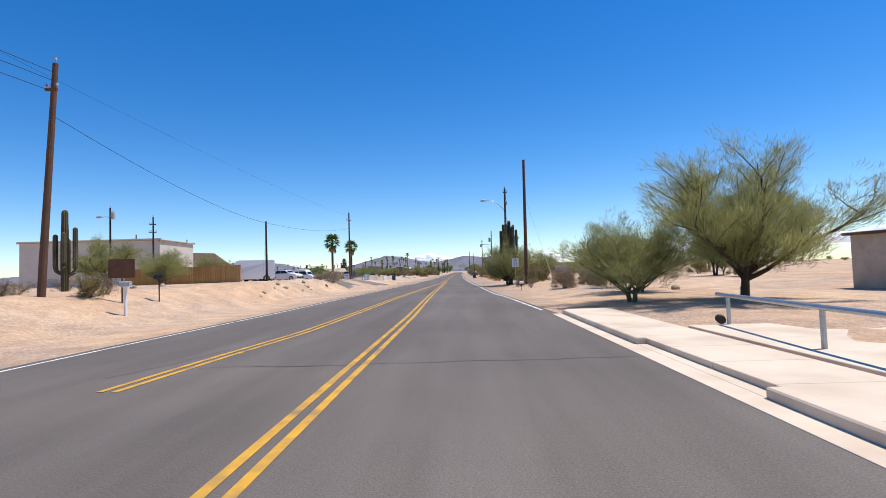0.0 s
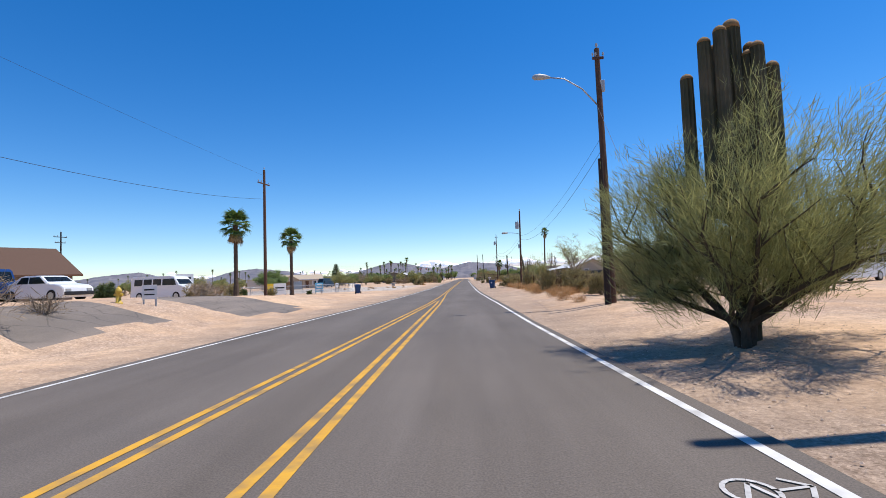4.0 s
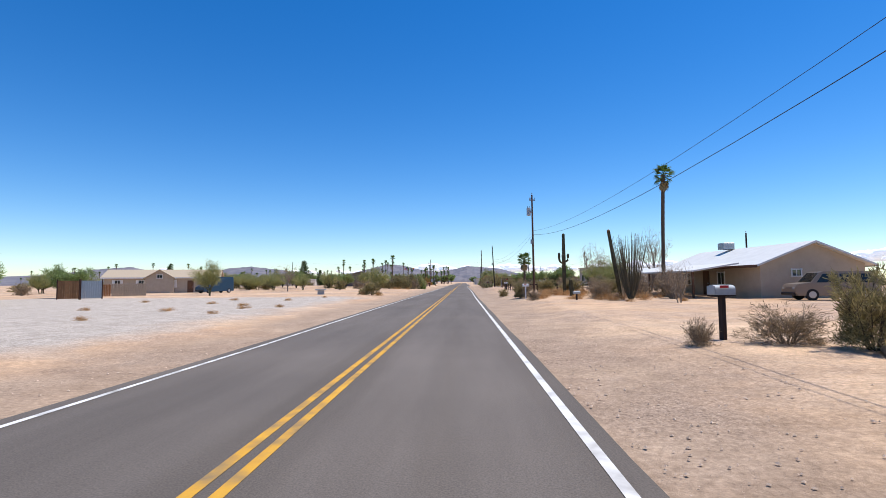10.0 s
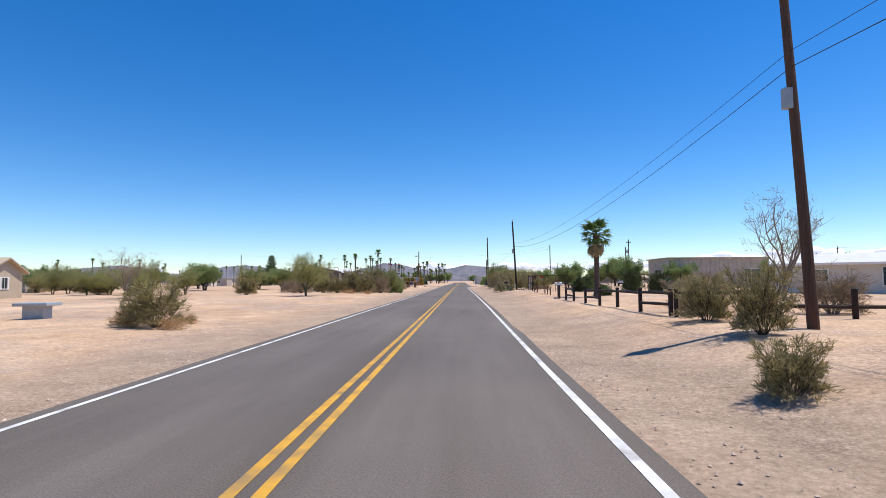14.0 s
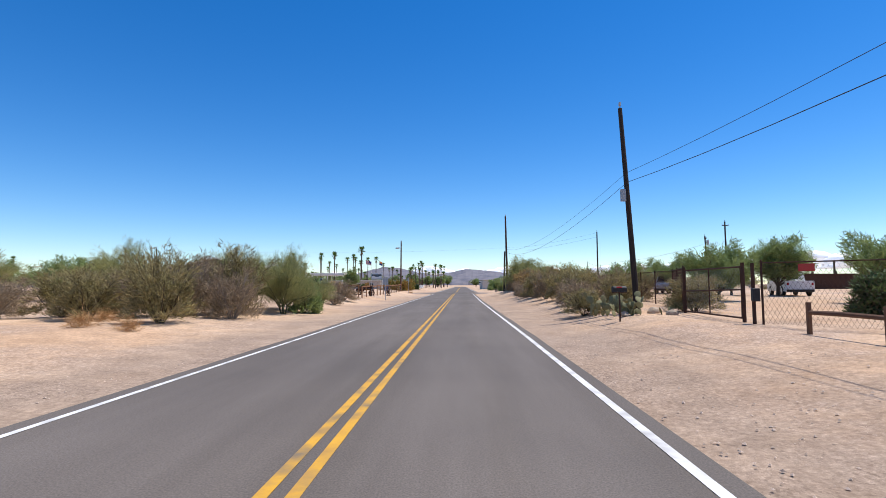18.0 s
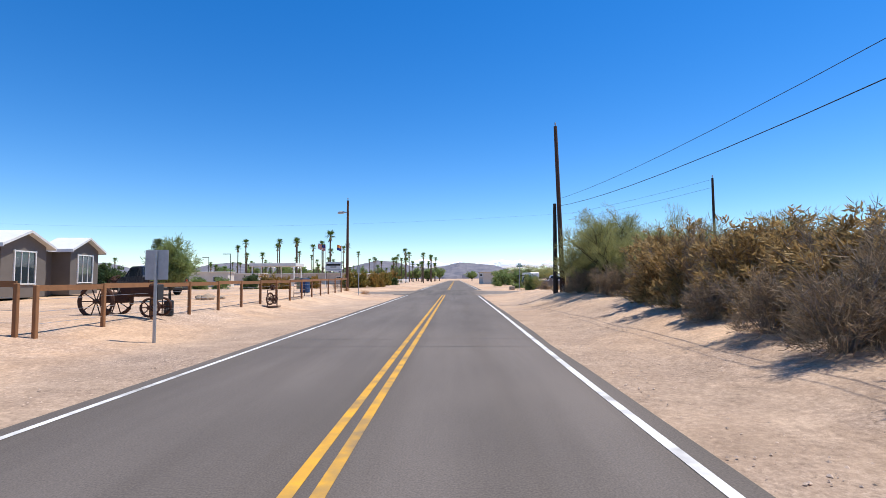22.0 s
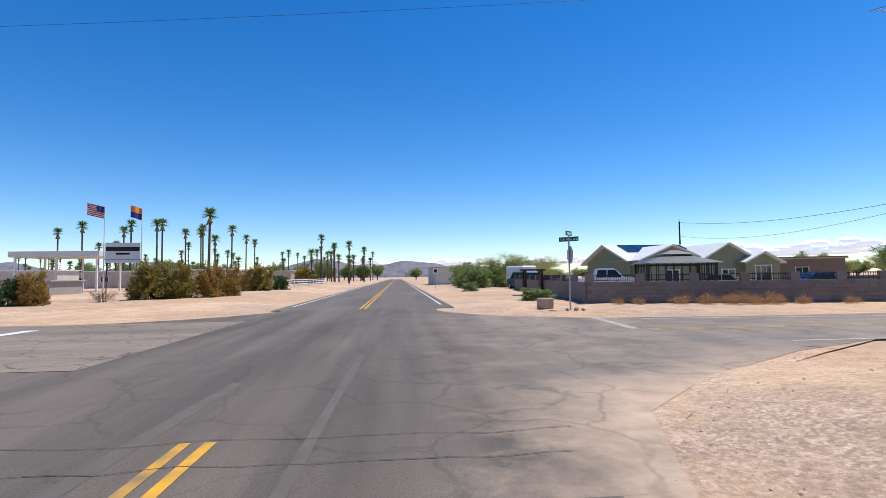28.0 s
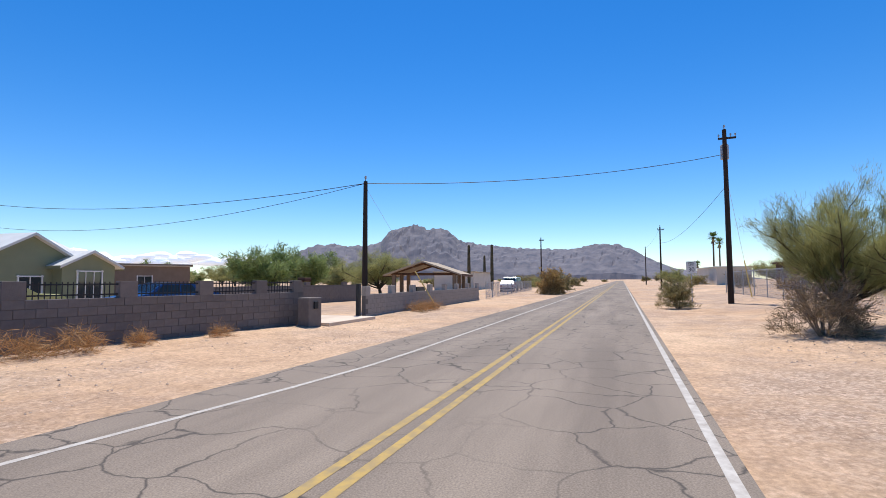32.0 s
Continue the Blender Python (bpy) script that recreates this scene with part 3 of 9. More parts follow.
M["soil"] = ground_material()
M["asphalt"] = asphalt_material("smooth_grey_asphalt", (0.124, 0.103, 0.086), (0.158, 0.133, 0.113), 0.0, 1, True)
M["asphalt_old"] = asphalt_material("old_cracked_asphalt", (0.195, 0.155, 0.120), (0.285, 0.228, 0.176), 0.7, 1.0, False)
M["asphalt_junction"] = asphalt_material("dusty_junction_asphalt", (0.138, 0.115, 0.095), (0.225, 0.187, 0.152), 0.28, 0.6, True, True)
M["asphalt_edge"] = asphalt_material("dusty_asphalt_edge", (0.16, 0.135, 0.115), (0.24, 0.195, 0.16), 0.5, 0.7, True)
M["track"] = asphalt_material("polished_wheel_path", (0.118, 0.107, 0.101), (0.148, 0.134, 0.126), 0.0, 1, True)
M["tar"] = mat("black_crack_sealer", (0.05, 0.044, 0.04), 0.7)
M["rubber"] = mat("tyre_rubber_marks", (0.108, 0.091, 0.077), 0.85, 0, (0.138, 0.117, 0.1), 2.5)


def spaced(a, b, step):
    n = max(1, int(round((b - a) / step)))
    return [a + (b - a) * i / n for i in range(n)]


gx = [-4400, -3000, -2000, -1300, -850, -560, -370, -250, -170, -120] + spaced(-90, -40, 5) + spaced(-40, -16, 2) + spaced(-16, -8, 0.4) + spaced(-8, -2, 0.7) + [-2, 0, 2] + spaced(2.7, 16, 0.7) + spaced(16, 40, 2) + spaced(40, 95, 5) + [95, 120, 170, 250, 370, 560, 850, 1300, 2000, 3000, 4400]
gy = [-4400, -2500, -1200, -600, -300, -160, -100, -75] + spaced(-60, -9, 1.5) + spaced(-9, 24, 0.45) + spaced(24, 236, 1.5) + spaced(236, 262, 0.5) + spaced(262, 300, 1.5) + spaced(300, 360, 6) + spaced(360, 480, 20) + [480, 560, 700, 900, 1300, 2000, 3000, 4400]


FILLETS = ((3.3, SIDE_Y + 3.6, 8.5, 1, 1), (-3.4, SIDE_Y - 4.4, 7.0, -1, -1), (-3.4, SIDE_Y + 5.4, 8.0, -1, 1))
CORNER = ((3.3, 236.8), (3.9, 239.6), (4.8, 242.1), (6.6, 243.85), (9.9, 246.0), (12.8, 247.25))


def under_road(x, y):
    if y < 600 and lerp_table(LEFT_EDGE, y) - 0.2 < x < lerp_table(RIGHT_EDGE, y) + 0.2:
        return True
    for cx, cy, r, sx, sy in FILLETS:
        u, w = (x - cx) * sx, (y - cy) * sy
        if -0.4 <= u < r - 0.3 and -0.4 <= w < r - 0.3 and math.hypot(r - u, r - w) > r + 0.1:
            return True
    if 3.3 <= x < 12.8 and lerp_table(CORNER, x) + 0.1 < y < SIDE_Y:
        return True
    return abs(y - SIDE_Y) < 3.0 and -120 < x < 600


gv = []
for y in gy:
    for x in gx:
        if under_road(x, y):
            z = -0.03
        else:
            z = ground_z(x, y) if abs(y) < 1200 else 0.0
            if abs(x) < 60 and -60 < y < 330:
                d = min(abs(y - lerp_table(CORNER, x)) if 3 < x < 14 and 236 < y < 248 else 99, abs(x - lerp_table(RIGHT_EDGE, y)), abs(x - lerp_table(LEFT_EDGE, y)), max(0.0, abs(y - SIDE_Y) - 3.0) if -120 < x < 600 else 99)
                k = smooth01(0.4, 3.0, d)
                z += k * (0.07 * noise.noise((x * 0.35, y * 0.35, 0)) + 0.035 * noise.noise((x * 1.3, y * 1.3, 4)))
                z -= (1 - smooth01(0.3, 1.2, d)) * 0.02
                if -16 < x < -8 and -9 < y < 24:  # the eroded bank
                    k = smooth01(8.6, 10.0, -x) * (1 - smooth01(13.0, 15.5, -x)) * smooth01(-9, -4, y) * (1 - smooth01(15, 23, y))
                    z += k * (0.22 * noise.noise((x * 0.8, y * 0.7, 2)) + 0.17 * noise.noise((x * 1.7, y * 1.4, 7)) + 0.1 * noise.noise((x * 3.1, y * 2.7, 9)))
        gv.append((x, y, z))
nx = len(gx)
gf = [(j * nx + i, j * nx + i + 1, (j + 1) * nx + i + 1, (j + 1) * nx + i) for j in range(len(gy) - 1) for i in range(nx - 1)]
gme = mesh_of("ground", gv, gf)
gme.polygons.foreach_set("use_smooth", [True] * len(gme.polygons))
ground = part("ground", gme, M["soil"])
ground.data.materials.append(M["asphalt_edge"])
for f_ in ground.data.polygons:
    c_ = f_.center
    w_ = 0.8 * noise.noise((c_.x * 0.4, c_.y * 0.3, 2))
    if (-13.2 < c_.x + w_ < -9.4 and 16.8 < c_.y < 23.2) or (-13.5 < c_.x + w_ < -7.6 and 27.0 < c_.y < 34.0):
        f_.material_index = 1
tagged(ground, "pale sandy desert soil with gravel patches and tyre tracks", "ground", kind="structure")


def ribbon(name, material, pts, label, category, parent=None, z=0.0, kind="structure"):
    """A sheet between two edges. pts: rows (xl, yl, xr, yr)."""
    v, f = [], []
    for i, (a, b, c, d) in enumerate(pts):
        v += [(a, b, z), (c, d, z)]
        if i:
            f.append((2 * i - 2, 2 * i - 1, 2 * i + 1, 2 * i))
    me = mesh_of(name, v, f)
    ob = part(name, me, material, parent)
    if parent is None:
        tagged(ob, label, category, kind=kind)
    elif label:
        ob["label"] = label
    return ob


ys = spaced(-60, 240, 3) + [240.0]
ys_north = [262, 270, 300, 340, 400, 480, 600]
road = ribbon("road", M["asphalt"], [(lerp_table(LEFT_EDGE, y) - (0.3 + 0.07 * noise.noise((0, y * 0.5, 1))), y, lerp_table(RIGHT_EDGE, y) + (0.24 + 0.04 * smooth01(20, 30, y) + 0.08 * noise.noise((5, y * 0.4, 1))), y) for y in ys], "straight two-lane road of smooth grey asphalt", "road", z=0.02)
road_north = ribbon("road_north", M["asphalt"], [(-4.3, y, 4.75, y) for y in ys_north], "two-lane road running on beyond the junction", "road", z=0.02)
junction = ribbon("junction", M["asphalt_junction"], [(-3.75, y, 3.75, y) for y in (240.0, 245, 250, 256, 262)], "worn dusty asphalt in the middle of the junction", "road", z=0.02)
side_road = ribbon("side_road", M["asphalt_old"], [(x, SIDE_Y + 3.35 + (0.5 * (1 - smooth01(9, 16, x)) if x > 0 else 0.6), x, SIDE_Y - 3.25 - 0.1 * noise.noise((x, 0, 3))) for x in spaced(14, 60, 2) + [60, 90, 150, 300, 600]], "side street of old cracked asphalt", "road", z=0.0195)
junction_east = ribbon("junction_east", M["asphalt_junction"], [(x, SIDE_Y + 3.35 + 0.5 * (1 - smooth01(9, 16, x)), x, SIDE_Y - 3.25) for x in spaced(3.3, 14, 1.5) + [14]], "dusty asphalt mouth of the side street", "road", z=0.0185)
west_road = ribbon("side_road_west", M["asphalt_old"], [(x, SIDE_Y + 5.5, x, SIDE_Y - 4.5) for x in [-120, -60, -30, -12, -3.72]], "side street of old cracked asphalt beyond the junction", "road", z=0.024)


def corner_fill(cx, cy, r, sx, sy):
    """The paved fillet between two roads: the square corner at (cx, cy), less a quarter circle."""
    v = [(cx, cy, 0.016)]
    n = 14
    for i in range(n + 1):
        a = math.pi / 2 * i / n
        v.append((cx + sx * r * (1 - math.sin(a)), cy + sy * r * (1 - math.cos(a)), 0.016))
    f = [(0, i + 1, i + 2) if sx * sy > 0 else (0, i + 2, i + 1) for i in range(n)]
    ob = part("road_corner", mesh_of("road_corner", v, f), M["asphalt_junction"])
    tagged(ob, "rounded asphalt corner of the junction", "road", kind="structure")


corner_pts = list(CORNER) + [(3.3, 247.25)]
for grow, z_, mt, nm, lb in ((0.0, 0.0185, M["asphalt_junction"], "road_corner", "rounded asphalt corner of the junction"), (0.3, 0.012, M["soil"], "sandy_corner", "loose sand along the asphalt edge at the junction corner")):
    cv = [(x + grow * 0.8, y - grow, z_) if i < 5 else (x, y, z_) for i, (x, y) in enumerate(corner_pts)]
    tagged(part(nm, mesh_of(nm, cv, [tuple(range(7))]), mt), lb, "road", kind="structure")
for fl in FILLETS:
    corner_fill(*fl)


def stripe(name, material, line, w, y0, y1, step, label, parent, z=0.026, gap=0.0):
    pts = []
    y = y0
    while y < y1 + 1e-6:
        x = line(y)
        k = w / 2 * (1 + 0.08 * noise.noise((x, y * 1.7, 7)))
        pts.append((x - k, y, x + k, y))
        y += step
    return ribbon(name, material, pts, label, "", parent, z)


R_PAIR = ((-60, 0.64), (-18, 0.65), (-8, 0.51), (1, 0.42), (34, 0.35), (45, 0.19), (49, 0.08), (56, 0.0), (700, 0.0))
L_PAIR = ((-29, -2.65), (-26, -2.4), (-22, -1.95), (-14, -1.75), (-4, -1.58), (3, -1.35), (34, -0.2), (45, 0.0), (700, 0.0))
for off in (-0.12, 0.12):
    stripe("yellow_stripe", M["yellow_line"], lambda y, o=off: lerp_table(R_PAIR, y) + o, 0.115, -60, 38.4, 1.2, "", road)
    stripe("yellow_stripe", M["yellow_line"], lambda y, o=off: lerp_table(L_PAIR, y) + o, 0.115, -29, 38.5, 1.25, "", road)
stripe("yellow_stripe", M["yellow_line"], lambda y: lerp_table(R_PAIR, y) + 0.12, 0.115, 38.4, 241.6, 1.6, "", road)
stripe("yellow_stripe", M["yellow_line"], lambda y: lerp_table(L_PAIR, y) - 0.12, 0.115, 38.4, 241.6, 1.6, "", road)
for off in (-0.12, 0.12):
    stripe("yellow_stripe", M["yellow_line"], lambda y, o=off: 0.15 + o, 0.115, 262, 598, 8, "", road)
stripe("edge_line", M["white_line"], lambda y: lerp_table(RIGHT_EDGE, y), 0.115, -16.9, 238.1, 1.5, "", road)
stripe("edge_line", M["white_line"], lambda y: lerp_table(LEFT_EDGE, y), 0.1, -60, 241, 1.75, "", road)
stripe("edge_line", M["white_line"], lambda y: 4.3, 0.115, 265, 597, 8, "", road)
stripe("edge_line", M["white_line"], lambda y: -3.85, 0.115, 265, 597, 8, "", road)
# side street paint, worn thin
M["yellow_worn"] = mat("worn_yellow_road_paint", (0.50, 0.33, 0.09), 0.8, 0, (0.30, 0.225, 0.12), 6)
M["white_worn"] = mat("worn_white_edge_paint", (0.60, 0.56, 0.50), 0.8, 0, (0.36, 0.31, 0.26), 5)
def side_stripe(name, material, y, w, x0, x1, step=3):
    pts = []
    x = x0
    while x < x1 + 1e-6:
        yy = y(x) if callable(y) else y
        k = w / 2 * (1 + 0.1 * noise.noise((x * 1.7, yy, 9)))
        pts.append((x, yy + k, x, yy - k))
        x += step
    return ribbon(name, material, pts, "", "", side_road, 0.0225)


side_stripe("yellow_stripe", M["yellow_worn"], SIDE_Y - 0.28, 0.11, 9, 400)
side_stripe("yellow_stripe", M["yellow_worn"], SIDE_Y - 0.02, 0.11, 9, 400)
side_stripe("edge_line", M["white_worn"], lambda x: 252.55 + 1.1 * (1 - smooth01(10, 22, x)), 0.09, 10.4, 400, 2)
side_stripe("edge_line", M["white_worn"], 247.4, 0.1, 10.9, 400)
part("stop_bar", boxm((8.85, 252.5, 0.02), (0.32, 3.9, 0.006), rz=radians(-5)), mat("faded_white_road_paint", (0.44, 0.40, 0.35), 0.8, 0, (0.25, 0.21, 0.175), 5), side_road, "worn white stop bar")
part("stop_bar", boxm((-9.8, 252.0, 0.03), (0.4, 4.0, 0.006)), M["white_line"], west_road, "worn white stop bar")
# tar-sealed joints across the road
for k, (y, x0, x1) in enumerate(((205.3, -3.7, 3.5), (203.8, -3.6, 3.5), (240.9, -3.4, 3.5), (241.6, -3.6, 3.7), (-27.3, -1.4, 5.5))):
    r = Raw()
    pts = [(x0 + (x1 - x0) * i / 24, y + 0.12 * noise.noise((i * 0.45, k * 3.1, 0)), 0.028) for i in range(25)]
    for a, b in zip(pts, pts[1:]):
        w = (0.009 if y < 220 else 0.004) + 0.006 * max(0.0, noise.noise((a[0] * 3, y, 1)))
        r.quad((a[0], a[1] - w, 0.028), (b[0], b[1] - w, 0.028), (b[0], b[1] + w, 0.028), (a[0], a[1] + w, 0.028))
    part("sealed_joint", r.mesh("sealed_joint"), M["tar"], road, "dark sealed crack across the asphalt")

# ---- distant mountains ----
# distance haze is put into the far ranges' base colours as blue-grey
M["mountain"] = mat("hazed_mountain_rock", (0.145, 0.14, 0.165), 0.95, 0, (0.215, 0.198, 0.21), 0.012, 8, bump=0.0, stain=((0.10, 0.105, 0.135), 0.02))
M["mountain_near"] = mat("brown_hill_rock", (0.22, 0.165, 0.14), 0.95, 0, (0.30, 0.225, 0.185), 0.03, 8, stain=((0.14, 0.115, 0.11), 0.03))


def arc_range(name, label, cx, cy, dist, depth, profile, rough, seed, material, steps=200):
    """Hills on an arc about (cx, cy): profile rows (bearing in degrees clockwise from north, height), with gullies and cliffs."""
    rows = 17
    v, f = [], []
    b0, b1 = profile[0][0], profile[-1][0]
    for j in range(rows):
        s = j / (rows - 1) * 1.25 - 1
        for i in range(steps + 1):
            be = b0 + (b1 - b0) * i / steps
            h = lerp_table(profile, be)
            fall = max(0.0, 1 - abs(s)) ** 0.75
            g = noise.fractal((be * rough, s * 2.0, seed), 1.0, 2.0, 6)
            c = noise.fractal((be * rough * 4.0, s * 5, seed + 9), 0.8, 2.0, 5)
            z = h * fall * (1 + 0.5 * g * (1 - fall)) + h * 0.035 * c * min(1, fall * 2)
            step_ = h * 0.16 * (1 + 0.3 * g)
            if fall > 0.3 and h > 120:
                q = round(z / step_) * step_
                z = z * 0.72 + q * 0.28
            if j in (0,):
                z = -10
            r = radians(be)
            d = dist + s * depth + 40 * g
            v.append((cx + math.sin(r) * d, cy + math.cos(r) * d, max(-10, z)))
    for j in range(rows - 1):
        for i in range(steps):
            a = j * (steps + 1) + i
            f.append((a, a + 1, a + steps + 2, a + steps + 1))
    ob = part(name, mesh_of(name, v, f), material)
    tagged(ob, label, "mountain", kind="structure")


arc_range("mountain_range_east", "rugged flat-topped desert mountain range with blue haze painted into its colour", 12, 248, 3900, 620,
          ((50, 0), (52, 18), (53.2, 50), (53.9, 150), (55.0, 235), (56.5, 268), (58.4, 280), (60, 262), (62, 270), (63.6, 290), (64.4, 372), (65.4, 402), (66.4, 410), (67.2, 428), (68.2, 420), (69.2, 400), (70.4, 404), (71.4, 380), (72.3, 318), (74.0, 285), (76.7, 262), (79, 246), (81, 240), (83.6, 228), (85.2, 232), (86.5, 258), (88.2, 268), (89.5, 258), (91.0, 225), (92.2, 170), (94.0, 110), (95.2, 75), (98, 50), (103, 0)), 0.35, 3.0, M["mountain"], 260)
arc_range("mountain_range_north", "low desert hills on the horizon with blue-grey haze painted into their colour", 0, 100, 3700, 420,
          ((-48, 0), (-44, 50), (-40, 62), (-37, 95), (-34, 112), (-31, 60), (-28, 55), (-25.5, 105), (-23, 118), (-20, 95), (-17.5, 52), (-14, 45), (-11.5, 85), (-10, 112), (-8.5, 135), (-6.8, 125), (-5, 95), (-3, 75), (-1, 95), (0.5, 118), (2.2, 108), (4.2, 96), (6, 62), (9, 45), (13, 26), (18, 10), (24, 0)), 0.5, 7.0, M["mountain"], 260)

# low bank of fair-weather cloud over the horizon
M["cloud"] = mat("glowing_white_cloud", (0.9, 0.91, 0.93), 1.0, spec=0.0)
# weak bluish-white glow added so the clouds' shaded sides stay bright
cb = M["cloud"].node_tree.nodes["Principled BSDF"]
cb.inputs["Emission Color"].default_value = (0.8, 0.88, 1.0, 1)
cb.inputs["Emission Strength"].default_value = 0.4


def cloud_bank(seed, bearing, spread, dist, n, s0, s1, z0):
    """One bank of cloud: many merged lumps on a flat base."""
    rng = random.Random(seed)
    b = bmesh.new()
    for i in range(n):
        a = radians(bearing + rng.gauss(0, 0.45) * spread)
        s = rng.uniform(s0, s1)
        o = Vector((math.sin(a) * dist, 120 + math.cos(a) * dist, z0 + abs(rng.gauss(0, 0.5)) * s))
        m = Matrix.Translation(o) @ Matrix.Diagonal((s * 1.7, s * 1.7, s * rng.uniform(0.5, 0.9), 1))
        r = bmesh.ops.create_icosphere(b, subdivisions=2, radius=1.0, matrix=m)
        for v in r["verts"]:
            d = (v.co - o)
            v.co = o + d * (1 + 0.35 * noise.noise(v.co * 0.011 + Vector((seed, 0, 0))) + 0.2 * noise.noise(v.co * 0.035))
            v.co.z = max(v.co.z, z0 - 0.15 * s)
    for f in b.faces:
        f.smooth = True
    ob = part("cloud", b, M["cloud"])
    tagged(ob, "low white bank of cumulus cloud over the horizon", "cloud", "clouds", kind="structure")


for k, (be, sp, n_, s0, s1, z0) in enumerate(((-4, 3, 26, 22, 40, 95), (4, 5, 34, 20, 48, 90), (11, 5, 22, 18, 34, 85), (20, 5, 24, 24, 46, 100), (29, 7, 40, 26, 60, 110), (38, 6, 36, 26, 66, 120), (47, 5, 26, 24, 58, 125), (-15, 6, 18, 16, 26, 75), (-30, 8, 18, 16, 24, 70))):
    cloud_bank(k + 1, be, sp, 4250, n_, s0, s1, z0)

# ---- plants ----
rnd = random.Random(5)


def limb(raw, p, d, length, r0, r1, rng, bend=0.25, n=5, sides=5):
    """A crooked limb; returns its points."""
    pts = [Vector(p)]
    d = Vector(d).normalized()
    for i in range(n):
        d = (d + Vector((rng.uniform(-bend, bend), rng.uniform(-bend, bend), rng.uniform(-bend * 0.4, bend * 0.7)))).normalized()
        pts.append(pts[-1] + d * length / n)
    raw.tube(pts, [r0 + (r1 - r0) * i / n for i in range(n + 1)], sides, cap=False)
    return pts, d


def leaf_spray(raw, p, d, size, rng, n, droop=0.0, thin=0.12, wid=None, fuzz=0.75):
    """A tuft of small blades about p, mostly along d."""
    for _ in range(n):
        a = (Vector(d) + Vector((rng.gauss(0, fuzz), rng.gauss(0, fuzz), rng.gauss(0, fuzz * 0.8) - droop))).normalized()
        u, w = frame_at(a)
        t = rng.uniform(0, math.pi)
        u = u * math.cos(t) + w * math.sin(t)
        q = Vector(p) + Vector((rng.gauss(0, 0.35), rng.gauss(0, 0.35), rng.gauss(0, 0.3))) * size
        L = size * rng.uniform(0.5, 1.1)
        k = (wid or L * thin) * rng.uniform(0.7, 1.3)
        raw.quad(q - u * k * 0.4, q + u * k * 0.4, q + a * L * 0.6 + u * k, q + a * L)


def make_bush(label, category, leaf, stem, w, h, seed, tufts=160, blades=22, stems=14, size=0.3, spread=1.0, droop=0.0, base_gap=0.15, thin=0.12, group="desert shrubs", up=0.35, name="bush", stem_r=0.016):
    """A shrub w wide and h high: stems from one root, tufts of blades on an uneven dome."""
    rng = random.Random(seed)
    t = thing(name, pose(0, -500, -50), label, category, group)
    rs, rl = Raw(), Raw()
    tips = []
    lobes = [(rng.uniform(0, 2 * math.pi), rng.uniform(0.65, 1.12), rng.uniform(0.8, 1.1)) for _ in range(7)]
    for i in range(stems):
        a = 2 * math.pi * i / stems + rng.uniform(-0.3, 0.3)
        lean = rng.uniform(0.15, 1.0) * spread
        d = Vector((math.cos(a) * lean, math.sin(a) * lean, 1.0))
        L = h * rng.uniform(0.6, 0.95) / d.normalized().z * (0.75 if lean > 0.7 else 1)
        L = min(L, math.hypot(w / 2, h) * 0.92)
        pts, dd = limb(rs, (math.cos(a) * 0.06, math.sin(a) * 0.06, -0.05), d, L, stem_r, stem_r * 0.35, rng, 0.22, 5, 4)
        tips += pts[2:]
        for q in (pts[2], pts[3], pts[4]):
            for _ in range(2):
                e = (dd + Vector((rng.uniform(-1, 1), rng.uniform(-1, 1), rng.uniform(-0.1, 0.8)))).normalized()
                p2, _d = limb(rs, q, e, h * rng.uniform(0.16, 0.36), stem_r * 0.5, stem_r * 0.2, rng, 0.3, 3, 3)
                tips += p2[1:]
    for _ in range(tufts):
        if rng.random() < 0.45 and tips:
            p = rng.choice(tips)
        else:
            lo = rng.choice(lobes)
            a = lo[0] + rng.gauss(0, 0.55)
            el = math.asin(min(1, max(base_gap * 0.4, rng.random())))
            rr = rng.uniform(0.55, 1.0) * lo[1]
            p = Vector((math.cos(a) * math.cos(el) * w / 2 * rr, math.sin(a) * math.cos(el) * w / 2 * rr, max(h * base_gap, math.sin(el) * h * rr * lo[2])))
        if p[2] < h * base_gap * 0.6:
            continue
        out = Vector((p[0], p[1], h * up))
        leaf_spray(rl, p, out, size, rng, blades, droop, thin)
    part("stem", rs.mesh("stem"), stem, t)
    part("foliage", rl.mesh("foliage"), leaf, t)
    return t


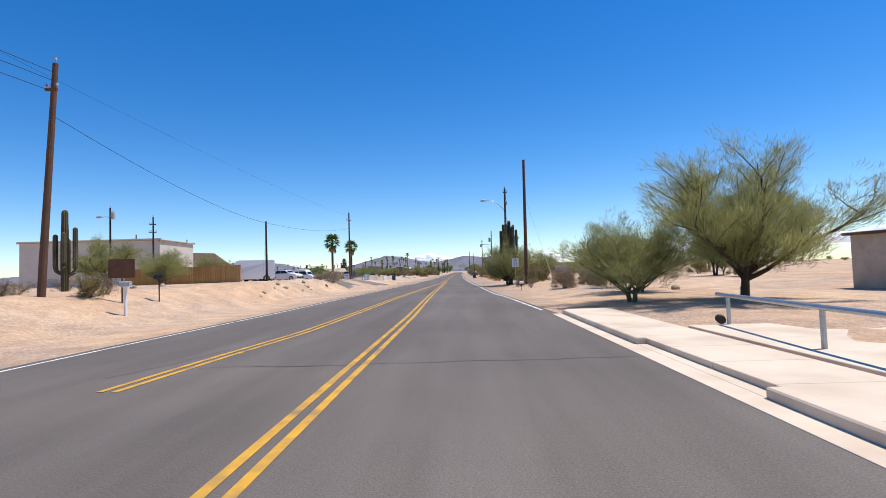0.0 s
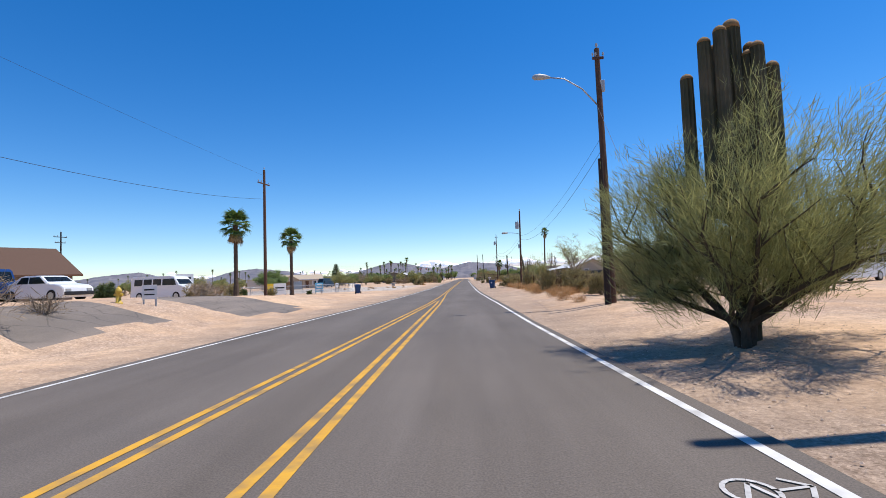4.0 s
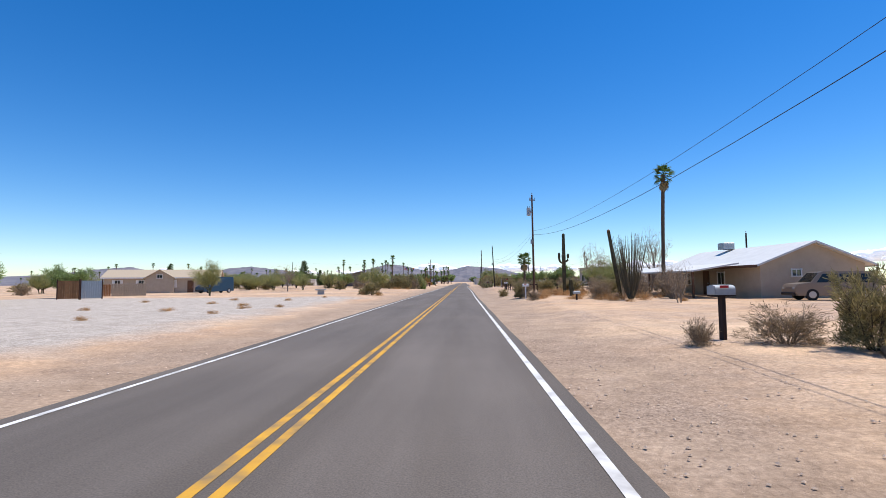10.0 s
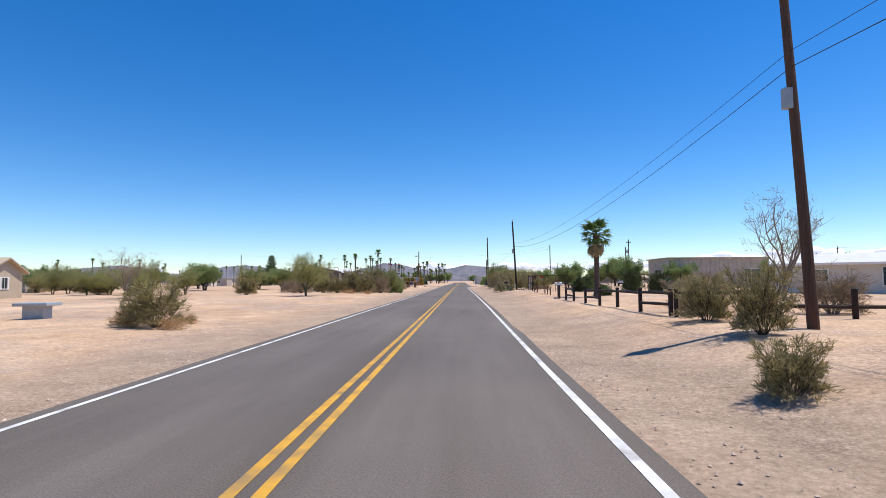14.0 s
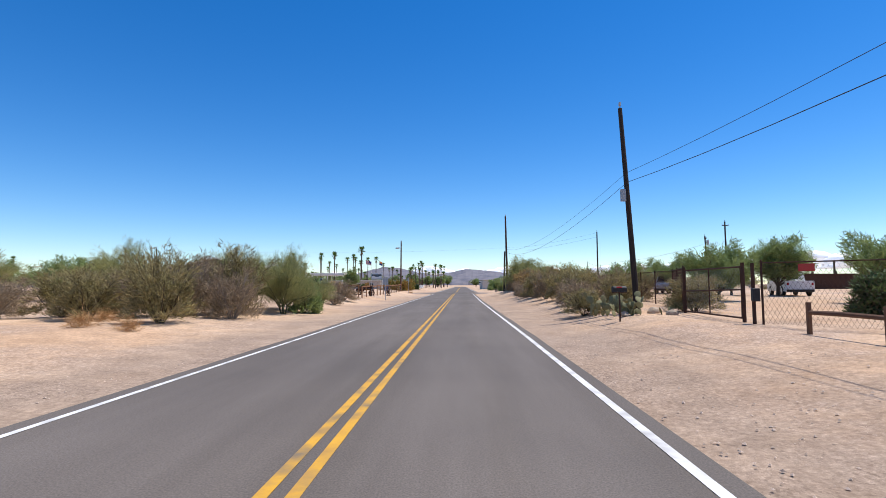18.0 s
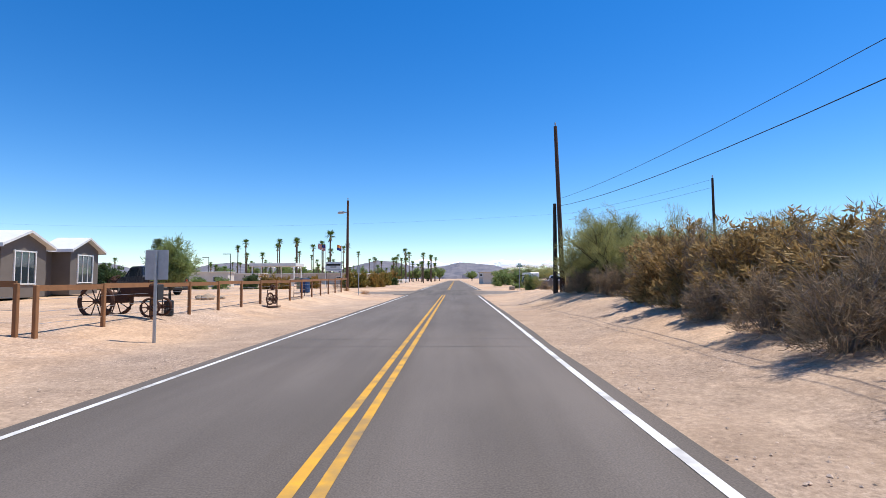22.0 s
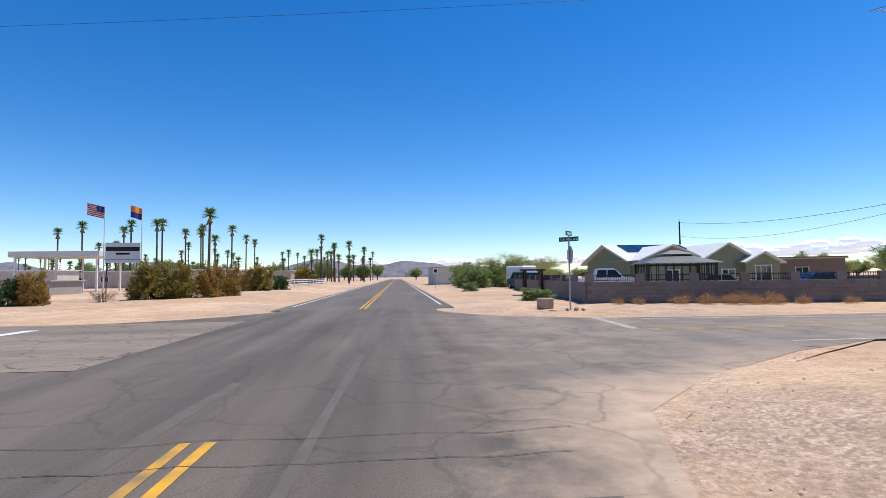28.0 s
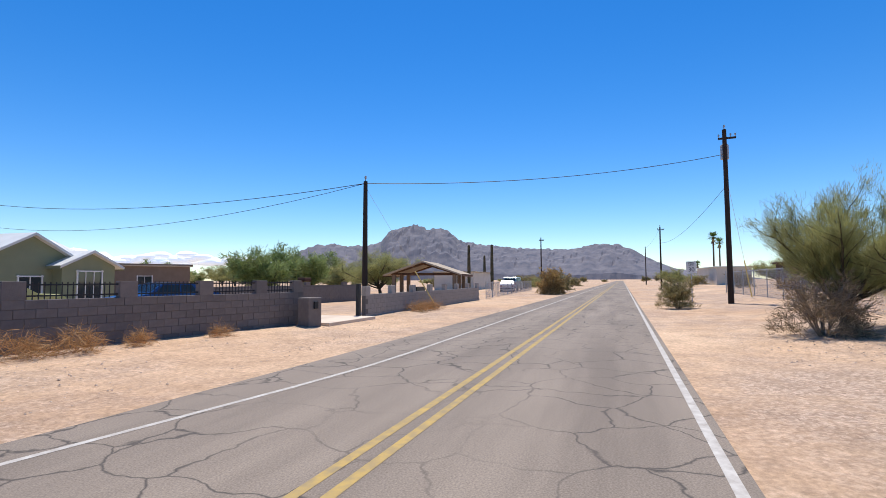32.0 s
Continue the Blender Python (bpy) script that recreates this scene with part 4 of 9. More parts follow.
def make_tree(label, category, leaf, bark, w, h, seed, trunk_h=1.2, trunk_r=0.14, trunks=1, tufts=420, blades=24, size=0.42, droop=0.1, thin=0.07, limbs=6, group="desert trees", crown_base=0.3, lean=0.15, flat=1.0, bare=False, fuzz=0.75, rise=0.35, spread=1.15):
    """A desert tree: leaning trunks that fork into limbs and twigs, with tufts of fine blades at the twigs."""
    rng = random.Random(seed)
    t = thing("tree", pose(0, -500, -50), label, category, group)
    rt, rb, rl = Raw(), Raw(), Raw()
    ends = []
    for k in range(trunks):
        a0 = 2 * math.pi * k / trunks + rng.uniform(-0.4, 0.4)
        ln = lean * (1 + (0.9 if trunks > 1 else 0))
        tp, td = limb(rt, (math.cos(a0) * 0.1 * (trunks > 1), math.sin(a0) * 0.1 * (trunks > 1), -0.1), (math.cos(a0) * ln, math.sin(a0) * ln, 1), trunk_h + 0.1, trunk_r, trunk_r * 0.72, rng, 0.10, 5, 9)
        m = max(2, int(limbs / trunks))
        for i in range(m):
            a = 2 * math.pi * (i + 0.5 * k) / m + rng.uniform(-0.35, 0.35)
            tilt = rng.uniform(0.35, spread)
            d = Vector((math.cos(a) * tilt * w / h, math.sin(a) * tilt * w / h, flat))
            L = (h - trunk_h) * rng.uniform(0.55, 0.8)
            q = tp[-1] if i % 2 == 0 else tp[-2]
            p1, d1 = limb(rb, q, d, L, trunk_r * 0.55, trunk_r * 0.2, rng, 0.22, 6, 6)
            for s in range(2, 7):
                for _ in range(2):
                    e = (d1 * 0.6 + Vector((rng.uniform(-1, 1), rng.uniform(-1, 1), rng.uniform(-0.2, 0.9)))).normalized()
                    p2, d2 = limb(rb, p1[s], e, L * rng.uniform(0.25, 0.5), trunk_r * 0.16, trunk_r * 0.06, rng, 0.3, 4, 4)
                    ends += [(x, d2) for x in p2[1:]]
                    if bare:
                        for x in p2[1:]:
                            e2 = (d2 + Vector((rng.uniform(-1, 1), rng.uniform(-1, 1), rng.uniform(-0.2, 0.9)))).normalized()
                            p3, d3 = limb(rb, x, e2, L * 0.2, trunk_r * 0.06, trunk_r * 0.03, rng, 0.3, 3, 3)
                            ends += [(y, d3) for y in p3[1:]]
    for _ in range(tufts):
        p, d = rng.choice(ends)
        p = Vector(p) + Vector((rng.gauss(0, 0.22), rng.gauss(0, 0.22), rng.gauss(0, 0.18)))
        if p.z < h * crown_base * rng.uniform(0.7, 1.1):
            continue
        leaf_spray(rl, p, Vector(d) * 0.5 + Vector((p.x / w, p.y / w, rise)), size, rng, blades, droop, thin, None, fuzz)
    part("trunk", rt.mesh("trunk", True), bark, t)
    part("branchwork", rb.mesh("branchwork", True), bark, t)
    part("foliage", rl.mesh("foliage"), leaf, t)
    return t


PALO = [make_tree("fine-leaved yellow-green palo verde tree on bare soil", "tree", M["leaf_verde"], M["bark"], 6.5, 6.2, 11, 1.0, 0.17, 1, 3400, 20, 0.34, 0.0, 0.032, 15, crown_base=0.17, fuzz=0.48, rise=0.45, spread=1.8),
        make_tree("small multi-stemmed palo verde tree with green stems", "tree", M["leaf_verde"], M["green_bark"], 4.2, 4.0, 12, 0.5, 0.07, 4, 1900, 20, 0.28, 0.0, 0.036, 16, crown_base=0.12, fuzz=0.48, rise=0.45, spread=1.7),
        make_tree("airy palo verde tree with sparse fine foliage", "tree", M["leaf_verde"], M["green_bark"], 4.5, 4.6, 13, 0.8, 0.09, 2, 1400, 18, 0.30, 0.0, 0.036, 10, crown_base=0.24, fuzz=0.42, rise=0.5),
        make_tree("feathery grey-green palo verde tree with foliage near the ground", "tree", M["leaf_verde"], M["bark"], 4.4, 4.6, 14, 0.45, 0.12, 3, 3400, 20, 0.30, 0.0, 0.03, 22, crown_base=0.05, fuzz=0.5, rise=0.35, spread=2.6)]
MESQ = [make_tree("bright green mesquite tree with a rounded crown", "tree", M["leaf_green"], M["bark"], 5.0, 4.4, 21, 1.0, 0.15, 1, 720, 24, 0.4, 0.1, 0.09, 9, crown_base=0.28),
        make_tree("green mesquite tree with a wide low crown", "tree", M["leaf_green"], M["bark"], 6.5, 4.2, 22, 0.8, 0.14, 2, 820, 24, 0.42, 0.1, 0.09, 10, crown_base=0.25)]


def make_conifer(label, w, h, seed):
    """A conifer w wide and h high: a straight trunk with whorls of drooping branches that shorten upwards."""
    rng = random.Random(seed)
    t = thing("tree", pose(0, -500, -50), label, "tree", "desert trees")
    rt, rb, rl = Raw(), Raw(), Raw()
    rt.tube([(0, 0, -0.1), (0.02, 0, h * 0.35), (0, 0.02, h * 0.7), (0, 0, h * 0.97)], [h * 0.022, h * 0.017, h * 0.010, h * 0.003], 8)
    z = h * 0.1
    while z < h * 0.96:
        k = z / h
        reach = w / 2 * (1 - k) ** 0.8 * (1.0 if k > 0.18 else 0.75)
        for i in range(9):
            a = rng.uniform(0, 2 * math.pi)
            L = reach * rng.uniform(0.55, 1.08) + 0.05
            tip = Vector((math.cos(a) * L, math.sin(a) * L, z + L * rng.uniform(-0.12, 0.25)))
            rb.tube([(0, 0, z), tip], [0.02, 0.006], 4)
            for q in (0.35, 0.55, 0.75, 0.95):
                leaf_spray(rl, Vector((0, 0, z)).lerp(tip, q), (math.cos(a), math.sin(a), 0.25), 0.09 * h * (1.05 - 0.55 * k), rng, 9, 0.15, 0.10)
        z += h * 0.052
    part("trunk", rt.mesh("trunk", True), M["bark"], t)
    part("branchwork", rb.mesh("branchwork", True), M["bark"], t)
    part("foliage", rl.mesh("foliage"), M["leaf_dark"], t)
    return t


PINE = make_conifer("dark green conifer beside the houses", 2.2, 5.0, 23)
DEAD = [make_tree("leafless pale dry desert tree", "tree", M["leaf_grey"], M["dead_bark"], 3.2, 4.6, 31, 1.0, 0.10, 1, 160, 8, 0.3, 0.0, 0.05, 7, crown_base=0.4, bare=True),
        make_tree("sparse grey ironwood tree with bare twisted limbs", "tree", M["leaf_verde"], M["dead_bark"], 4.2, 6.0, 32, 1.6, 0.13, 2, 300, 14, 0.35, 0.0, 0.05, 8, crown_base=0.35, bare=True),
        make_tree("low leafless dry shrub tree", "tree", M["leaf_grey"], M["dead_bark"], 3.0, 3.0, 33, 0.4, 0.05, 4, 90, 6, 0.25, 0.0, 0.05, 10, crown_base=0.3, bare=True)]
CREO = [make_bush("olive-green creosote bush on dry soil", "bush", M["leaf_creosote"], M["bark"], 2.4, 1.9, 40 + i, 380, 20, 22, 0.19, 1.0, base_gap=0.12, thin=0.10) for i in range(3)]
GREY = [make_bush("dry grey-brown brittle desert shrub", "bush", M["leaf_grey"], M["dead_bark"], 2.4, 1.6, 50 + i, 360, 18, 30, 0.2, 1.0, base_gap=0.1, thin=0.06) for i in range(3)]
GREEN = [make_bush("dense bright green desert shrub on sand", "bush", M["leaf_green"], M["bark"], 2.4, 1.8, 60 + i, 300, 24, 14, 0.26, 0.9, base_gap=0.05, thin=0.16) for i in range(2)]
DARK = [make_bush("dense dark green rounded shrub", "bush", M["leaf_dark"], M["bark"], 2.4, 1.8, 65 + i, 340, 24, 12, 0.24, 0.9, base_gap=0.02, thin=0.2) for i in range(2)]
ORANGE = [make_bush("orange-flowering hedge shrub on bare soil", "bush", M["leaf_orange"], M["bark"], 2.4, 1.8, 70 + i, 330, 24, 12, 0.24, 0.9, base_gap=0.02, thin=0.22) for i in range(2)]
BLOOM = make_bush("yellow-green hedge shrub with scattered orange flowers", "bush", M["leaf_bloom"], M["bark"], 2.4, 1.8, 78, 360, 24, 12, 0.22, 0.9, base_gap=0.02, thin=0.22)
YELLOW = [make_bush("yellowing leafy desert hedge shrub", "bush", M["leaf_yellowish"], M["dead_bark"], 2.6, 2.2, 75 + i, 620, 20, 26, 0.17, 0.9, base_gap=0.04, thin=0.2) for i in range(2)]
GRASSY = [make_bush("tuft of orange-brown dry grass", "grass tuft", M["dry_grass"], M["dry_grass"], 1.0, 0.45, 80 + i, 34, 22, 6, 0.26, 1.0, base_gap=0.0, thin=0.03, name="grass_tuft", group="dry grass tufts", stem_r=0.005) for i in range(2)]
TWIGGY = [make_bush("small leafless brown brush", "bush", M["leaf_grey"], M["dead_bark"], 1.4, 1.0, 85 + i, 60, 12, 22, 0.2, 1.0, base_gap=0.1, thin=0.05) for i in range(2)]


def plant(src, x, y, w, h, w0, h0, label="", rz=None):
    """Sets a copy of a plant, w wide and h high, on the ground. w0, h0: the size it was made at."""
    m = pose(x, y, ground_z(x, y) - 0.03, 0, 0, rnd.uniform(0, 360) if rz is None else rz) @ Matrix.Diagonal((w / w0, w / w0, h / h0, 1))
    ob = copy_thing(src, m)
    if label:
        ob["label"] = label
    return ob


def saguaro(x, y, h, r, arms, label, lean=(0, 0), tip=False, rz=0.0):
    """A ribbed column with arms: rows (height, direction in degrees, reach, top)."""
    t = thing("saguaro_cactus", on_ground(x, y, rz), label, "cactus")

    def column(pts, radii, ribs=13):
        v, f = [], []
        pts = [Vector(p) for p in pts]
        n = ribs * 2
        for i, p in enumerate(pts):
            d = pts[min(i + 1, len(pts) - 1)] - pts[max(i - 1, 0)]
            u, w = frame_at(d)
            for k in range(n):
                a = 2 * math.pi * k / n
                rr = radii[i] * (1.0 if k % 2 else 0.82)
                v.append(tuple(p + (u * math.cos(a) + w * math.sin(a)) * rr))
        for i in range(len(pts) - 1):
            for k in range(n):
                a, b = i * n + k, i * n + (k + 1) % n
                f.append((a, b, b + n, a + n))
        f.append(tuple((len(pts) - 1) * n + k for k in range(n)))
        return mesh_of("column", v, f)

    def rounded(p0, p1, r, m=9):
        p0, p1 = Vector(p0), Vector(p1)
        L = (p1 - p0).length
        pts, rad = [], []
        for i in range(m + 1):
            s = i / m
            pts.append(p0.lerp(p1, s * (1 - r / L * 0.6)))
            rad.append(r * (0.82 + 0.22 * math.sin(math.pi * min(1, s * 1.1))))
        for k, q in ((0.25, 0.9), (0.42, 0.7), (0.52, 0.42), (0.58, 0.12)):
            pts.append(pts[m] + (p1 - p0).normalized() * r * (0.15 + k * 1.5))
            rad.append(rad[m] * q)
        return pts, rad
    pts, rad = rounded((0, 0, -0.1), (lean[0], lean[1], h), r)
    part("trunk", column(pts, rad), M["saguaro"], t)
    if tip:
        top = Raw()
        top.tube([pts[-5], pts[-4], pts[-3], pts[-2], pts[-1]], [rad[-5] * 1.02, rad[-4] * 1.03, rad[-3] * 1.03, rad[-2] * 1.05, 0.02], 14)
        part("tip", top.mesh("tip", True), M["saguaro_tip"], t, "tan woolly tip")
    for z, az, reach, top in arms:
        a = radians(az)
        d = Vector((math.cos(a), math.sin(a), 0))
        k = z / h
        c = Vector((lean[0] * k, lean[1] * k, z))
        ra = r * 0.62
        path = [c, c + d * reach * 0.55 + Vector((0, 0, 0.04)), c + d * reach * 0.9 + Vector((0, 0, 0.16)), c + d * reach + Vector((0, 0, 0.42))]
        e = c + d * reach
        zs = [z + 0.42 + (top - ra * 0.9 - z - 0.42) * i / 4 for i in range(1, 5)] + [top - 0.5 * ra, top - 0.18 * ra, top]
        path += [Vector((e.x, e.y, k_)) for k_ in zs]
        rr = [ra * 0.75, ra * 0.85, ra * 0.95, ra, ra * 1.02, ra * 1.04, ra * 1.04, ra, ra * 0.86, ra * 0.6, ra * 0.12]
        part("arm", column(path, rr, 10), M["saguaro"], t)
        if tip:
            tp = Raw()
            tp.tube([path[-4], path[-3], path[-2], path[-1] + Vector((0, 0, 0.015))], [ra * 1.02, ra * 0.9, ra * 0.64, 0.01], 12)
            part("arm_tip", tp.mesh("arm_tip", True), M["saguaro_tip"], t, "tan woolly tip")
    return t


def frond_mesh(L, rng, blades=15):
    """A fan frond: a stalk along x, then a pleated fan of blades."""
    r = Raw()
    r.tube([(0, 0, 0), (L * 0.25, 0, 0.06 * L), (L * 0.5, 0, 0.02 * L)], [0.022, 0.016, 0.012], 4)
    o = Vector((L * 0.48, 0, 0.02 * L))
    for i in range(blades):
        a = (i / (blades - 1) - 0.5) * 2.9
        ln = L * 0.56 * (0.75 + 0.25 * math.cos(a)) * rng.uniform(0.85, 1.1)
        d = Vector((math.cos(a), math.sin(a), 0))
        s = Vector((-math.sin(a), math.cos(a), 0)) * L * 0.035
        m = o + d * ln * 0.6
        e = o + d * ln + Vector((0, 0, -0.14 * L * rng.uniform(0.5, 1.6)))
        r.tri(o, m - s + Vector((0, 0, 0.012)), m + Vector((0, 0, -0.012)))
        r.tri(o, m + Vector((0, 0, -0.012)), m + s + Vector((0, 0, 0.012)))
        r.tri(m - s, e, m)
        r.tri(m, e, m + s)
    return r.mesh("frond")


prng = random.Random(3)
FROND = [frond_mesh(1.0, prng) for _ in range(3)]
DEADFROND = [frond_mesh(1.0, prng, 11) for _ in range(2)]
for me_ in FROND:
    me_.materials.append(M["palm_leaf"])
for me_ in DEADFROND:
    me_.materials.append(M["palm_dead"])


def fan_palm(x, y, h, crown, trunk_r, label, fronds=34, skirt=14, seed=0, lean=0.0):
    """A fan palm: a ringed trunk, a crown of fronds and a skirt of dead ones, each frond a part."""
    rng = random.Random(seed)
    t = thing("fan_palm", on_ground(x, y), label, "palm tree", "fan palms")
    r = Raw()
    n = int(h / 0.22)
    pts, rad = [], []
    for i in range(n + 1):
        s = i / n
        pts.append((lean * s * s, 0, -0.1 + (h + 0.1) * s))
        rad.append(trunk_r * (1.25 - 0.45 * min(1, s * 3.5)) * (1.0 + 0.09 * (i % 2)) * (1 + 0.25 * max(0, s - 0.9) / 0.1))
    r.tube(pts, rad, 10)
    part("trunk", r.mesh("trunk"), M["palm_bark"], t)
    for i in range(fronds):
        s = (i + 0.5) / fronds
        el = 78 - 112 * s + rng.uniform(-8, 8)
        az = i * 137.5 + rng.uniform(-14, 14)
        L = crown / 2 * rng.uniform(0.85, 1.1)
        o = part("frond", FROND[i % 3], None, t)
        o.matrix_basis = Matrix.Translation((lean, 0, h + 0.12 - 0.3 * s)) @ Matrix.Rotation(radians(az), 4, 'Z') @ Matrix.Rotation(radians(-el), 4, 'Y') @ Matrix.Rotation(radians(rng.uniform(-25, 25)), 4, 'X') @ Matrix.Scale(L, 4)
    for i in range(skirt):
        o = part("dead_frond", DEADFROND[i % 2], None, t)
        L = crown / 2 * rng.uniform(0.75, 1.0)
        o.matrix_basis = Matrix.Translation((lean, 0, h - 0.25 - rng.uniform(0, 0.35))) @ Matrix.Rotation(radians(i * 137.5), 4, 'Z') @ Matrix.Rotation(radians(rng.uniform(55, 80)), 4, 'Y') @ Matrix.Scale(L, 4)
    return t


def far_palm_source(h, crown, seed):
    """A palm for the far rows: trunk, crown and skirt."""
    rng = random.Random(seed)
    t = thing("fan_palm", pose(0, -520, -50), "tall slender fan palm among the mobile homes", "palm tree", "far fan palms")
    r = Raw()
    r.tube([(0, 0, -0.1), (0.1, 0, h * 0.5), (0.15, 0, h)], [0.26, 0.18, 0.17], 7)
    part("trunk", r.mesh("trunk"), M["palm_bark"], t)
    c, s = Raw(), Raw()
    for i in range(26):
        el = radians(75 - 105 * i / 26)
        az = i * 2.4
        d = Vector((math.cos(az) * math.cos(el), math.sin(az) * math.cos(el), math.sin(el)))
        u, w = frame_at(d)
        for k in range(5):
            e = (d + u * (k - 2) * 0.22).normalized() * crown / 2 * rng.uniform(0.8, 1.1)
            e.z -= crown * 0.10 * rng.random()
            o = Vector((0.15, 0, h))
            c.tri(o, o + e * 0.65 + u * 0.09, o + e)
            c.tri(o, o + e * 0.65 - u * 0.09, o + e)
    for i in range(26):
        az = i * 2.4
        d = Vector((math.cos(az) * 0.35, math.sin(az) * 0.35, -1)) * crown * rng.uniform(0.3, 0.5)
        o = Vector((0.15, 0, h - 0.1))
        u = Vector((-math.sin(az), math.cos(az), 0)) * 0.16
        s.tri(o, o + d - u, o + d + u)
    part("crown", c.mesh("crown"), M["palm_leaf"], t)
    part("skirt", s.mesh("skirt"), M["palm_dead"], t)
    return t


FARPALM = [far_palm_source(11, 3.0, 1), far_palm_source(14, 3.2, 2), far_palm_source(8, 3.4, 3)]

# ---- utility poles and lines ----
M["yellow_plastic"] = mat("faded_yellow_plastic", (0.55, 0.45, 0.16), 0.6, 0, (0.6, 0.52, 0.25), 3)


def utility_pole(x, y, h, r, label, top=(0, 0), dark=False, arms=(), transformer=None, lamp=None, meter=None, insulators=True):
    """A wooden pole. top: how far its top leans. arms: (height, length, turn in degrees). transformer: (height, side x). lamp: (height, reach x, reach y, rise)."""
    t = thing("utility_pole", on_ground(x, y), label, "utility pole", "utility poles")
    at = lambda z: Vector((top[0] * z / h, top[1] * z / h, z))
    r0 = Raw()
    r0.tube([at(h * k / 6) - Vector((0, 0, 0.3 * (k == 0))) for k in range(7)], [r * (1 - 0.32 * k / 6) for k in range(7)], 12)
    part("shaft", r0.mesh("shaft", False), M["pole_dark"] if dark else M["pole"], t)
    if insulators:
        q = Raw()
        p = at(h)
        q.tube([p, p + Vector((0, 0, 0.12)), p + Vector((0, 0, 0.14)), p + Vector((0, 0, 0.26))], [0.025, 0.025, 0.06, 0.045], 8)
        part("insulator", q.mesh("insulator"), M["grey_can"], t)
    for z, L, turn in arms:
        b = bmesh.new()
        a = radians(turn)
        box(b, at(z) + Vector((0, -r * 0.8, 0)), (L, 0.09, 0.11), a, 0.01)
        arm = part("crossarm", b, M["pole_dark"] if dark else M["pole"], t)
        for s in (-0.46, -0.2, 0.46):
            q = Raw()
            c = at(z) + Vector((math.cos(a) * s * L, math.sin(a) * s * L - r * 0.8, 0.05))
            q.tube([c, c + Vector((0, 0, 0.08)), c + Vector((0, 0, 0.1)), c + Vector((0, 0, 0.2))], [0.015, 0.015, 0.05, 0.04], 8)
            part("insulator", q.mesh("insulator"), M["grey_can"], arm)
    if transformer:
        z, sx = transformer
        q = Raw()
        c = at(z) + Vector((sx, -0.05, 0))
        q.tube([c + Vector((0, 0, dz)) for dz in (-0.42, -0.4, 0.36, 0.42, 0.46)], [0.17, 0.22, 0.22, 0.2, 0.1], 14)
        can = part("transformer", q.mesh("transformer"), M["grey_can"], t, "grey cylindrical transformer")
        for k in (-0.09, 0.09):
            q = Raw()
            q.tube([c + Vector((k, 0, 0.42)), c + Vector((k * 1.3, 0, 0.62))], [0.03, 0.015], 7)
            part("bushing", q.mesh("bushing"), M["rust"], can)
        part("bracket", boxm(c * 0.5 + at(z) * 0.5, (abs(sx) * 0.8, 0.05, 0.3)), M["steel"], t)
    if lamp:
        z, lx, ly, rise = lamp
        q = Raw()
        p0, p1 = at(z), at(z) + Vector((lx, ly, rise))
        q.tube([p0, p0.lerp(p1, 0.35) + Vector((0, 0, rise * 0.30)), p0.lerp(p1, 0.7) + Vector((0, 0, rise * 0.28)), p1], [0.035, 0.032, 0.03, 0.03], 8)
        arm = part("lamp_arm", q.mesh("lamp_arm", True), M["steel"], t, "curved galvanised lamp arm")
        d = Vector((lx, ly, 0)).normalized()
        q = Raw()
        q.tube([p1 - d * 0.05, p1 + d * 0.15 + Vector((0, 0, 0.01)), p1 + d * 0.45, p1 + d * 0.68 + Vector((0, 0, -0.03)), p1 + d * 0.78 + Vector((0, 0, -0.05))], [0.05, 0.10, 0.14, 0.12, 0.03], 12)
        head = part("lamp_head", q.mesh("lamp_head", True), M["grey_can"], arm, "pale cobra-head street lamp")
    if meter:
        z, sx = meter
        part("meter_box", boxm(at(z) + Vector((sx, -0.02, 0)), (0.2, 0.16, 0.5), 0.01), M["grey_can"], t)
    return t


def wire(a, b, sag, r=0.012, name="power_line", label="thin black overhead power line between poles"):
    a, b = Vector(a), Vector(b)
    q = Raw()
    pts = []
    for i in range(17):
        s = i / 16
        p = a.lerp(b, s)
        p.z -= 4 * sag * s * (1 - s)
        pts.append(p)
    q.tube(pts, r, 4)
    ob = part(name, q.mesh(name), M["wire"])
    return tagged(ob, label, "power line", "power lines")


def guy(x0, y0, z0, x1, y1, guard=True):
    t = thing("guy_wire", pose(x1, y1, ground_z(x1, y1)), "steel guy wire with a pale yellow guard at its foot", "guy wire")
    a, b = Vector((0, 0, 0)), Vector((x0 - x1, y0 - y1, z0))
    q = Raw()
    q.tube([a, b], 0.008, 4)
    part("cable", q.mesh("cable"), M["steel"], t)
    if guard:
        q = Raw()
        d = b.normalized()
        q.tube([a + d * 0.1, a + d * 2.7], 0.034, 8)
        part("guard", q.mesh("guard"), M["yellow_plastic"], t, "faded yellow plastic guard")


utility_pole(-13.95, -16.8, 9.3, 0.15, "weathered reddish-brown utility pole with a bracket near its top", (0.5, 0.1), arms=((8.2, 0.5, 0),))
utility_pole(-38.0, 21.4, 9.1, 0.13, "dark service pole with a transformer beside the white building", dark=True, transformer=(8.2, 0.35), lamp=(8.0, -0.9, 0, 0.1))
utility_pole(-37.7, 29.2, 8.9, 0.13, "dark utility pole with two crossarms near the white building", dark=True, arms=((7.9, 0.8, 20), (6.9, 0.9, 20)))
utility_pole(-18.9, 19.4, 6.65, 0.13, "dark plain wooden pole on the dirt bank", (0.0, 0), dark=True, insulators=False)
utility_pole(-16.3, 50.0, 11.7, 0.16, "brown utility pole with a crossarm between two palms", (0.05, 0), arms=((10.4, 1.9, 80),))
